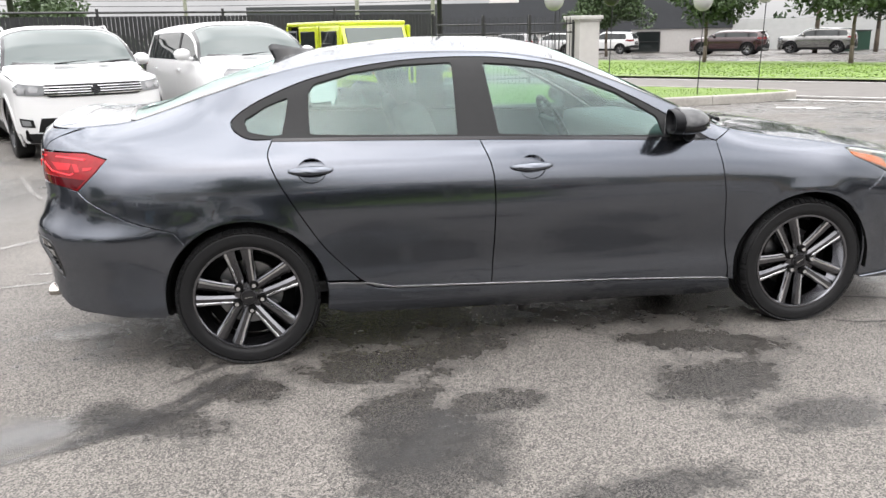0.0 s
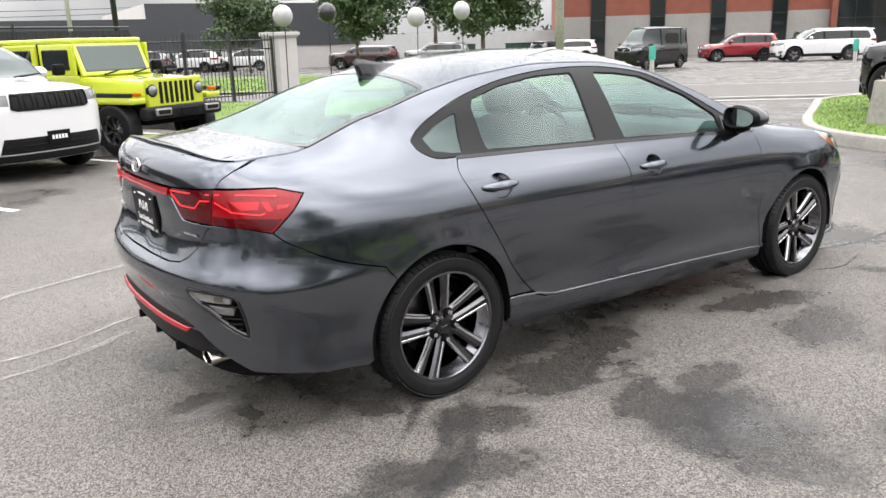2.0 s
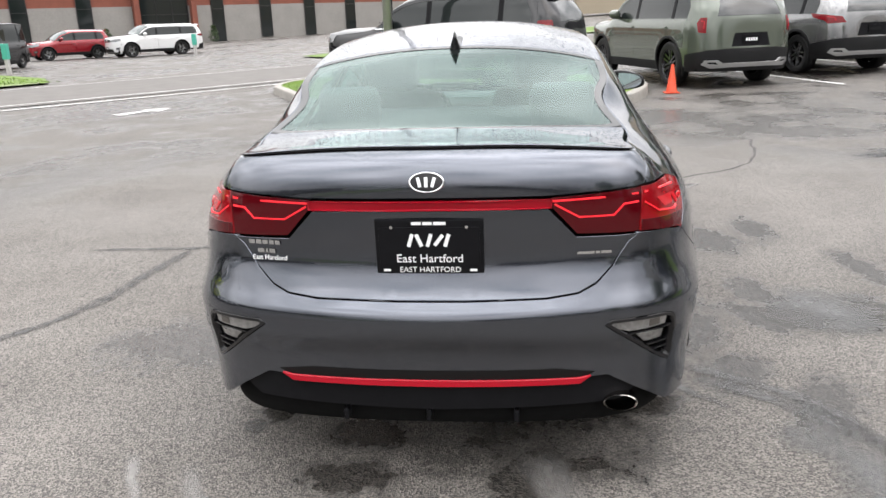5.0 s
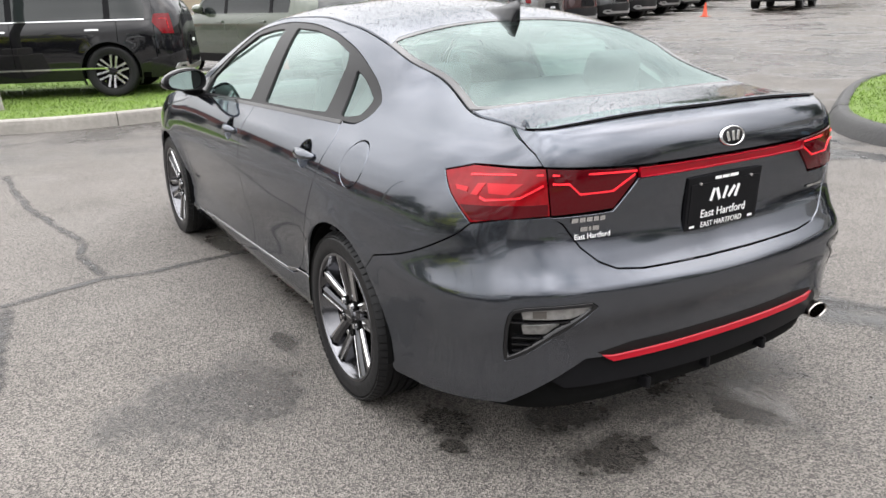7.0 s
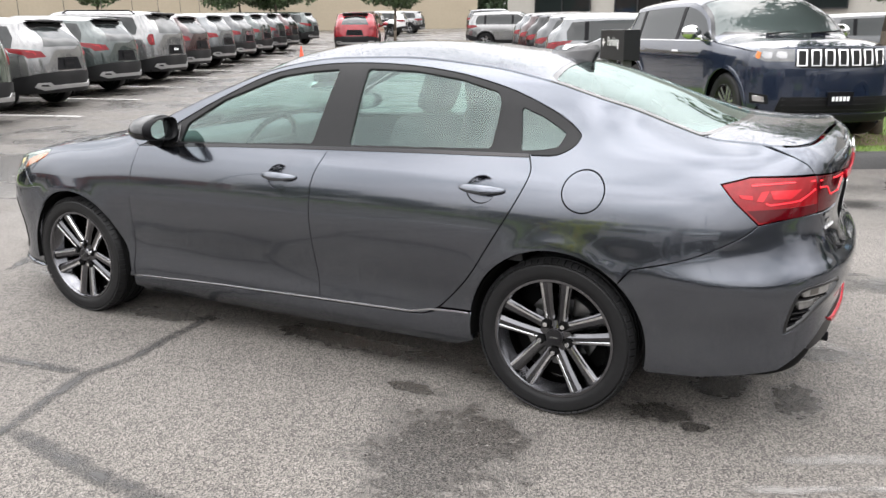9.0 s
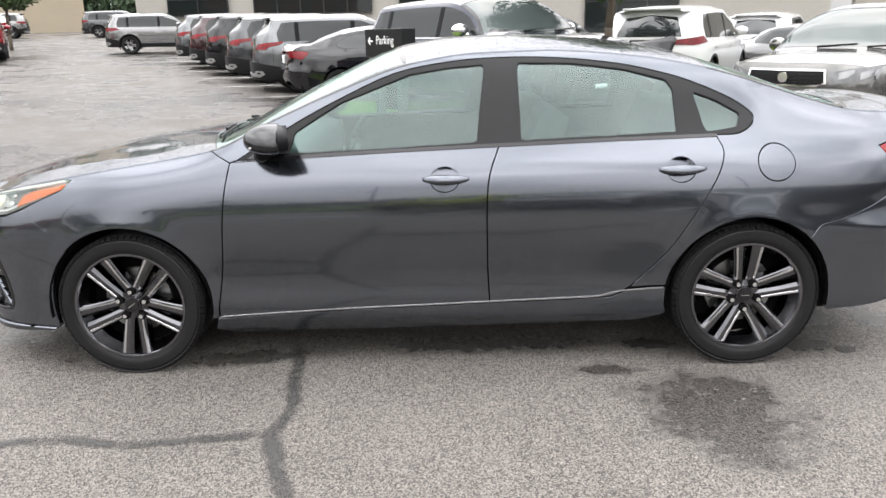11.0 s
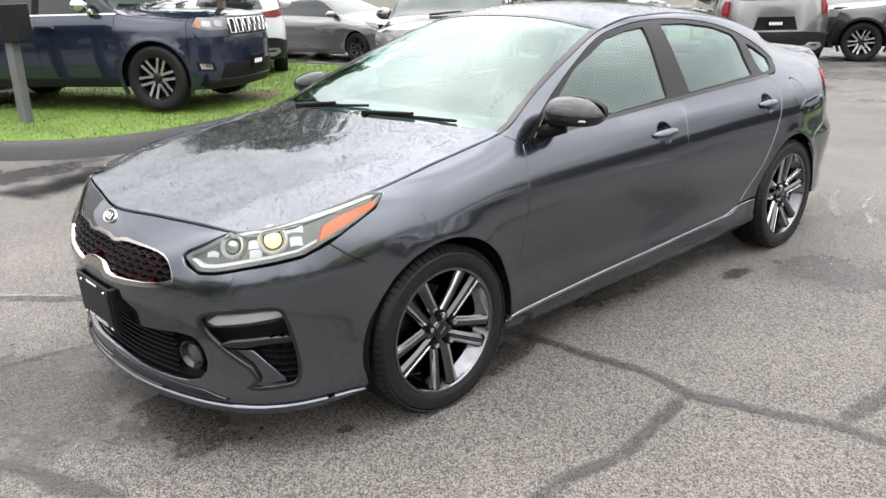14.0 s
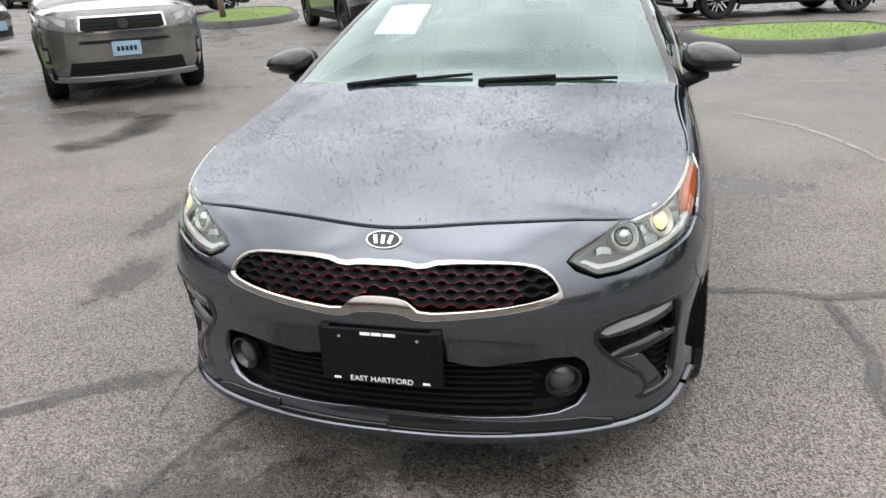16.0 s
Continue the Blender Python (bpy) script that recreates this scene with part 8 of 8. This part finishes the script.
facade_building("long_shed", (34, 66), (1, -.75), 46, 12, 2.7, -.7, material("pale_shed_cladding", (0.4292, 0.4366, 0.4292), .6, grain=.1, scale=2), "long pale industrial shed", windows=[], roof=False)
facade_building("beige_building", (82.0, -3.0), (-.62, -.785), 82, 12, 8.0, 1.0, BEIGE, "long beige rendered building behind the parked row", windows=[(x, x + .9, 1.6, 1.95) for x in np.arange(3, 80, 6.0)], roof=False)
facade_building("showroom", (17.0, -41.5), (-1, .18), 36, 14, 7.0, .55, OFFWHITE, "off-white showroom with dark shop windows", windows=[(2, 5.5, 1.9, 3.6), (7, 13.5, 1.9, 3.6), (15.0, 18.5, 1.9, 3.6), (24.5, 29.0, .3, 4.0)], roof=False)
facade_building("showroom", (-20.0, -36.0), (-.9, .43), 26, 14, 6.0, .2, OFFWHITE, "off-white wing of the showroom", windows=[(2, 4, .3, 3.0), (7, 14, .6, 3.2)], roof=False)


# ---------------------------------------------------------------- poles, cables, signs
def pole(name, x, y, h, r, mat, label, category, lift=0.0):
    o = thing(name, pose(x, y, float(height(x, y)) + lift), label, category)
    part("shaft", tube_bm((0, 0, -.05), (0, 0, h), r, r * .75, 14), mat, o, smooth=True)
    return o


up = pole("utility_pole", 19.0, 19.3, 11, .16, WOOD_POLE, "weathered wooden utility pole on the verge", "utility pole")
part("crossarm", box_bm((2.4, .1, .12), (0, 0, 10.2)), WOOD_POLE, up)
for x, y in ((4.6, 34.0), (-7.5, 40.0), (1.0, 33.0)):
    q = pole("utility_pole", x, y, 10, .10, WOOD_POLE, "far wooden utility pole beyond the fence", "utility pole")
    part("crossarm", box_bm((2.2, .1, .12), (0, 0, 9.0)), WOOD_POLE, q)
    part("transformer", tube_bm((.3, 0, 7.4), (.3, 0, 8.2), .2, sides=12), GALV, q)
pole("lamp_post", 2.6, 19.0, 7, .08, STEEL_BLACK, "dark slim lamp post behind the fence", "lamp post")
pole("lamp_post", -8.2, 17.0, 7, .08, STEEL_BLACK, "dark slim lamp post behind the fence", "lamp post")
for i, zz in enumerate((6.0, 6.5, 7.4, 8.2)):
    bm = bmesh.new()
    a, b = Vector((-60, 84 - i, zz)), Vector((60, 74 + i, zz + 1.0))
    last = None
    for k in range(25):
        t = k / 24
        q = a.lerp(b, t) - Vector((0, 0, 2.2 * 4 * t * (1 - t)))
        if last is not None:
            tube_bm(last, q, .03, sides=5, bm=bm)
        last = q
    tagged(part("overhead_cable", bm, STEEL_BLACK), "sagging black overhead cable", "cable")
lp = thing("lamp_post", pose(8.55, 1.88, float(height(8.5, 1.9)) + .14), "grey lamp post on a square concrete footing", "lamp post")
bm = box_bm((.56, .56, .62), (0, 0, .30), .02)
for vv in bm.verts:
    if vv.co.z > .3:
        vv.co.x *= .86
        vv.co.y *= .86
part("footing", bm, CONCRETE, lp, "tapered concrete footing")
part("collar", box_bm((.30, .30, .12), (0, 0, .67), .02), CONCRETE, lp)
part("shaft", tube_bm((0, 0, .7), (0, 0, 6.5), .075, .06, 14), GALV, lp, smooth=True)
# way sign
sg = thing("parking_sign", Matrix.Translation((.73, -7.39, float(height(.7, -7.4)) + .15)) @ Matrix.Rotation(math.atan2(1.08, -.712), 4, "Z"), "black parking direction sign on two posts", "sign")
part("panel", box_bm((1.06, .22, .40), (0, 0, 1.10), .012), SIGN_BLACK, sg, "black panel")
for x in (-.32, .32):
    part("post", box_bm((.10, .12, 1.0), (x, 0, .45), .01), material("grey_post", (.10, .10, .10), .6, grain=.2), sg)
words("Parking", .17, Matrix.Translation((.06, -.113, 1.14)) @ Matrix.Rotation(radians(90), 4, "X"), PRINT, sg)
o = part("arrow_mark", box_bm((.12, .004, .022), (-.36, -.112, 1.13)), PRINT, sg)
for s_ in (1, -1):
    part("arrow_mark", box_bm((.075, .004, .022), (-.398, -.112, 1.13 + s_ * .022), turn=Matrix.Rotation(-s_ * .75, 4, "Y")), PRINT, sg)


def cone(x, y, label):
    c = thing("traffic_cone", pose(x, y, float(height(x, y))) @ Matrix.Scale(.68, 4), label, "traffic cone")
    part("base", box_bm((.36, .36, .035), (0, 0, .018), .01), ORANGE, c)
    ob = lathe([(.0, .70), (.028, .70), (.034, .68), (.135, .045), (.14, .035)], 20, "body", ORANGE, c)
    ob.matrix_local = Matrix.Rotation(radians(90), 4, "X")
    return c


cone(9.42, -2.78, "orange traffic cone beside a kerb")
cone(16.3, -20.6, "orange traffic cone by the parked row")
# balloons on sticks along the verge
BALLOON_W, BALLOON_B = material("pearl_balloon", (0.333, 0.333, 0.3256), .25), material("black_balloon", (.02, .02, .02), .2)
for i, (x, y, zc, mat, nm) in enumerate(((3.6, 11.0, 2.0, BALLOON_W, "pearl"), (5.2, 12.2, 2.1, BALLOON_B, "black"), (6.6, 10.9, 1.95, BALLOON_W, "pearl"), (4.4, 13.3, 2.6, BALLOON_B, "black"), (8.2, 11.4, 2.1, BALLOON_W, "pearl"))):
    g = float(height(x, y)) + .15
    b = thing("balloon", pose(x, y, g), nm + " balloon on a thin black stick", "balloon")
    bm = bmesh.new()
    bmesh.ops.create_uvsphere(bm, u_segments=20, v_segments=14, radius=.19, matrix=Matrix.Translation((0, 0, zc - g)) @ Matrix.Diagonal((1, 1, 1.08, 1)))
    part("bulb", bm, mat, b, smooth=True)
    part("stick", tube_bm((0, 0, 0), (.03, 0, zc - g - .18), .011, sides=6), STEEL_BLACK, b)
for i in range(12):
    x, y = 15.2 + i * 1.21, -4.0 - i * 2.41
    g = float(height(x, y))
    zc = 2.35 + .12 * (i % 3)
    b = thing("balloon", pose(x, y, g), ("pearl" if i % 2 else "black") + " balloon tied above the parked row", "balloon", "balloons over the row")
    bm = bmesh.new()
    bmesh.ops.create_uvsphere(bm, u_segments=16, v_segments=10, radius=.16, matrix=Matrix.Translation((0, 0, zc)))
    part("bulb", bm, BALLOON_W if i % 2 else BALLOON_B, b, smooth=True)
    part("stick", tube_bm((0, 0, 0), (0, 0, zc - .15), .010, sides=6), STEEL_BLACK, b)
for x, y, mat in ((23.5, 18.5, TEAL), (40.2, 22.8, TEAL), (36.0, 16.5, TEAL)):
    p = thing("marker_post", pose(x, y, float(height(x, y))), "white marker post with a teal band", "post")
    part("post", box_bm((.14, .14, .9), (0, 0, .45), .02), RENDER_WHITE, p)
    part("band", box_bm((.2, .2, .55), (0, 0, .85), .02), mat, p, "teal band")
for x, y in ((39.5, 52.5), (46.0, 52.0)):
    d = thing("dumpster", pose(x, y, float(height(x, y)), 0, 0, 20), "dark green waste container", "dumpster")
    part("bin", box_bm((2.6, 1.6, 1.4), (0, 0, .75), .04), material("bin_green", (.02, .06, .04), .5), d)
    part("lid", box_bm((2.7, 1.7, .08), (0, 0, 1.5), .03), PLASTIC, d)

# ---------------------------------------------------------------- saloons, the off-roader and far vehicles
def saloon(m, paint, label, upper=None, lamp=None, plate_mat=None):
    """A plainer four-door saloon."""
    car = thing("saloon", m, label, "car")
    up_ = upper or paint

    def two(nm, poly, mat, holes=(), lift=0.0, rim=.012):
        for mirror in (False, True):
            ob = panel(nm, S, poly, mat, car, holes, "", step=.12, lift=lift, rim=rim, gap=.002, mirror=mirror)
        return ob

    two("front_door", DOOR_F, paint), two("rear_door", DOOR_R, paint), two("rear_quarter", QUARTER, paint), two("front_fender", FENDER, paint), two("side_sill", SILL, paint)
    two("side_glass", DLO, DARK_GLASS, lift=-.004)
    for nm, poly, mat in (("hood", HOOD, paint), ("roof", ROOF, up_), ("boot_deck", DECK, up_), ("windscreen", WS, SCREEN_GLASS), ("rear_screen", BL, DARK_GLASS)):
        panel(nm, T, poly, mat, car, (), "", step=.12, gap=.002)
    for nm, poly, mat, lift in (("front_bumper", FRONT, paint, 0), ("grille", GRILLE, MESH, .006), ("lower_intake", LOWER, MESH, .006), ("rear_bumper", REAR, paint, 0), ("boot_lid", LID_UP, up_, 0), ("boot_lid_face", LID_LOW, paint, 0)):
        panel(nm, S, poly, mat, car, (), "", step=.12, lift=lift)
    two("tail_lamp", LAMP_OUT, TAIL_RED, lift=.003), two("lid_lamp", LAMP_IN, TAIL_RED, lift=.003), two("headlight", HEAD, HEAD_CLEAR, lift=.003)
    for x, z in HUBS:
        for s_ in (1, -1):
            housing(car, x, s_ * .68, z, ARCH - .003, 0 if s_ > 0 else 180)
            wheel(car, (x, s_ * .782, z), .317, .215, .215, s_, style="twin", spin=.4 * x, detail=False, spokes=5)
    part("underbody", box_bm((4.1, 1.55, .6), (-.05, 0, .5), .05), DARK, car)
    for xx, zz in ((2.27, .47), (-2.30, .82)):
        o = part("number_plate", box_bm((.02, .305, .155), (xx, 0, zz), .003), plate_mat or PRINT, car, "number plate")
    for sg_ in (1, -1):
        bm = bmesh.new()
        bmesh.ops.create_uvsphere(bm, u_segments=14, v_segments=10, radius=1, matrix=pose(.665, sg_ * .915, 1.03, 0, 0, sg_ * 10) @ Matrix.Diagonal((.09, .12, .065, 1)))
        part("door_mirror", bm, paint, car, smooth=True)
    return car


opt = saloon(at_ground(.95, -12.6, *hr), BLACK_PAINT, "black saloon with a white roof and boot and white door lettering", upper=WHITE_PAINT)
for mirror in (True,):
    fr = skin_frame(-.55, .62, .006, True)
    lettering = words("SE", .50, fr, PRINT, opt)
    for dx, dz in ((.012, 0), (0, .012), (.012, .012), (.024, .006)):
        twin = words("SE", .50, fr @ Matrix.Translation((dx, dz, .0005)), PRINT, opt)
saloon(at_ground(-8.0, -13.0, -.2, .98), SILVER, "silver saloon parked behind the grass island", plate_mat=PLATE_BLUE)


def offroader(m, paint, label):
    """A boxy off-road vehicle with separate fenders, round lamps and a slotted grille."""
    car = thing("off_roader", m, label, "car")

    def bx(nm, size, at, mat, bevel=.04, lab=""):
        return part(nm, box_bm(size, at, bevel), mat, car, lab, smooth=False)

    body = bmesh.new()
    box_bm((2.55, 1.52, .62), (-.72, 0, .95), .06, body)
    part("tub", body, paint, car, "yellow body tub")
    hd = box_bm((1.45, 1.44, .36), (1.18, 0, 1.05), .07)
    for v in hd.verts:
        if v.co.x > 1.2:
            v.co.y *= .86
            if v.co.z > 1.05:
                v.co.z -= .06
    part("hood", hd, paint, car, "yellow hood")
    bx("grille_panel", (.10, 1.16, .52), (1.90, 0, .93), paint, .03)
    for i in range(7):
        bx("grille_slot", (.03, .062, .34), (1.945, (i - 3) * .108, .96), MESH, .008)
    for s in (1, -1):
        for nm, rr, xx, mat in (("lamp_ring", .105, 1.945, BLACK_TRIM), ("lamp_lens", .085, 1.965, HEAD_CLEAR)):
            part(nm, tube_bm((xx - .03, s * .49, 1.0), (xx + .012, s * .49, 1.0), rr, rr * .95, 20), mat, car, smooth=True)
        fl = box_bm((1.05, .30, .10), (1.45, s * .80, 1.0), .035)
        for v in fl.verts:
            if v.co.x > 1.75 or v.co.x < 1.05:
                v.co.z -= .14
        part("fender_flare", fl, paint, car, "yellow fender flare")
        bx("flare_edge", (1.08, .05, .07), (1.45, s * .94, .955), PLASTIC, .02)
        bx("turn_lamp", (.10, .14, .06), (1.93, s * .80, .96), AMBER, .015)
        fl = box_bm((1.05, .26, .10), (-1.5, s * .82, 1.02), .035)
        for v in fl.verts:
            if v.co.x > -1.2 or v.co.x < -1.8:
                v.co.z -= .14
        part("fender_flare", fl, PLASTIC, car)
        for i, x in enumerate((.10, -.85)):
            bx("door", (.90, .03, .60), (x, s * .765, .95), paint, .02)
            bx("door_window_frame", (.88, .05, .52), (x, s * .74, 1.50), paint, .03)
            bx("door_glass", (.72, .055, .38), (x - .02, s * .742, 1.50), DARK_GLASS, .04)
            bx("door_handle", (.16, .05, .03), (x - .3, s * .79, 1.12), BLACK_TRIM, .01)
            for z in (.8, 1.1):
                bx("hinge", (.10, .03, .05), (x + .47, s * .785, z), paint, .01)
        bx("quarter_glass", (.50, .05, .38), (-1.62, s * .74, 1.50), DARK_GLASS, .04)
        bx("door_mirror", (.10, .20, .18), (.45, s * 1.0, 1.36), BLACK_TRIM, .04)
        bx("step_bar", (1.6, .12, .06), (-.2, s * .82, .48), PLASTIC, .02)
        for x in (1.45, -1.5):
            wheel(car, (x, s * .80, .41), .41, .26, .235, s, detail=False, style="single", spokes=7, spin=x)
    fr = box_bm((.07, 1.40, .58), (0, 0, 0), .03)
    part("windscreen_frame", fr, paint, car).matrix_local = pose(.50, 0, 1.50, 0, -22, 0)
    gl = box_bm((.075, 1.26, .46), (0, 0, 0), .03)
    part("windscreen", gl, SCREEN_GLASS, car, "flat windscreen").matrix_local = pose(.508, 0, 1.50, 0, -22, 0)
    bx("roof", (2.45, 1.42, .09), (-.78, 0, 1.80), paint, .035, "yellow hard top")
    bx("tail_panel", (.06, 1.44, .95), (-1.98, 0, 1.3), paint, .03)
    bx("roof_inner", (2.2, 1.30, .5), (-.8, 0, 1.5), DARK, .03)
    bm = box_bm((.18, 1.62, .20), (2.12, 0, .66), .05)
    for v in bm.verts:
        if abs(v.co.y) > .5:
            v.co.x -= .08
    part("front_bumper", bm, PLASTIC, car, "black front bumper")
    bx("plate_box", (.03, .36, .12), (2.22, 0, .66), BLACK_TRIM, .01)
    for s in (1, -1):
        bx("bumper_bezel", (.04, .32, .12), (2.185, s * .52, .68), SILVER_TRIM, .03)
        bx("fog_lamp", (.045, .24, .07), (2.20, s * .52, .68), MESH, .02)
    bx("underbody", (3.7, 1.1, .25), (0, 0, .58), DARK, .03)
    for y in (.3, -.3):
        part("wiper", tube_bm((.66, y, 1.25), (.60, y + .42, 1.32), .012, sides=6), BLACK_TRIM, car)
    return car


offroader(at_ground(-.15, 10.0, *hrow) @ Matrix.Scale(.90, 4), YELLOW, "acid-yellow boxy off-road vehicle with round headlights")

far = [(28.6, 22.8, -.99, -.1, dict(MID, xf=2.7, xr=-2.9, W=1.0, H=2.45, hood=1.35, belt=1.35, ax=1.75, bx=-1.75, r=.36, cowl=2.0, roof_f=1.25, rake=.08, tumble=.12, step=.25, rails=None, spoiler=False, skid=False), BLACK_PAINT, "delivery_van", "dark grey panel van in the far lot"),
       (40.5, 26.0, -.74, .67, dict(MID, step=.2), RED, "suv", "red suv in front of the brick building"),
       (40.5, 21.0, -.74, .67, dict(BIG, xr=-3.0, step=.2, rails=SILVER_TRIM), WHITE_PAINT, "suv", "white long suv in front of the brick building"),
       (43.0, 43.0, -.74, .67, dict(MID, step=.2), WHITE_PAINT, "suv", "white suv in the far lot"),
       (46.5, 49.0, .9, .4, dict(MID, step=.2), DGREY, "suv", "dark suv in the far lot"),
       (50.5, 41.0, .67, .74, dict(MID, step=.2), DGREY, "suv", "dark suv parked at the brick wall"),
       (33.0, 47.0, -.74, .67, dict(BIG, H=1.7, step=.2), TAN, "minivan", "beige minivan in the far lot"),
       (26.0, 46.0, -.74, .67, dict(BIG, H=1.6, step=.2), MAROON, "pickup_truck", "maroon pickup in the far lot"),
       (21.0, 55.0, -.74, .67, dict(MID, step=.2), WHITE_PAINT, "suv", "white suv in the far lot"),
       (17.0, 55.5, -.74, .67, dict(MID, step=.2), WHITE_PAINT, "suv", "white suv far beyond the fence"),
       (13.0, 54.0, -.74, .67, dict(MID, step=.2), SILVER, "suv", "silver suv far beyond the fence"),
       (24.5, -38.0, .45, -.89, dict(MID, step=.2), DGREY, "suv", "dark car far along the aisle"),
       (28.0, -44.0, .9, .3, dict(MID, step=.2), WHITE_PAINT, "suv", "white car far along the row"),
       (22.0, -52.0, -.9, -.3, dict(BIG, step=.2), DGREY, "pickup_truck", "dark pickup far along the row"),
       (30.0, -50.0, .9, .3, dict(MID, step=.2), SILVER, "suv", "silver car far along the row"),
       (12.0, -31.0, -.95, -.31, dict(MID, step=.2), SILVER, "suv", "silver suv at the end of the row"),
       (26.0, -31.0, .95, .31, dict(spec_s, step=.2), DGREEN, "suv", "dark suv at the end of the row"),
       (-24.0, -24.0, .5, .85, dict(MID, step=.2), car_paint("blue", (.03, .05, .30), .4), "suv", "blue suv by the showroom"),
       (-22.5, -17.0, -.6, .8, dict(MID, step=.2), RED, "suv", "red suv beside the green one"),
       (-8.6, -17.5, -.5, -.87, dict(MID, step=.2), WHITE_PAINT, "suv", "white suv near the showroom wall"),
       (-3.0, -20.0, -.95, -.31, dict(MID, step=.2), DGREY, "suv", "dark suv near the showroom wall")]
for x, y, hx, hy, sp, pt, nm, lab in far:
    vehicle(nm, at_ground(x, y, hx, hy) @ Matrix.Scale(.82 if nm == "delivery_van" else 1, 4), sp, pt, lab)
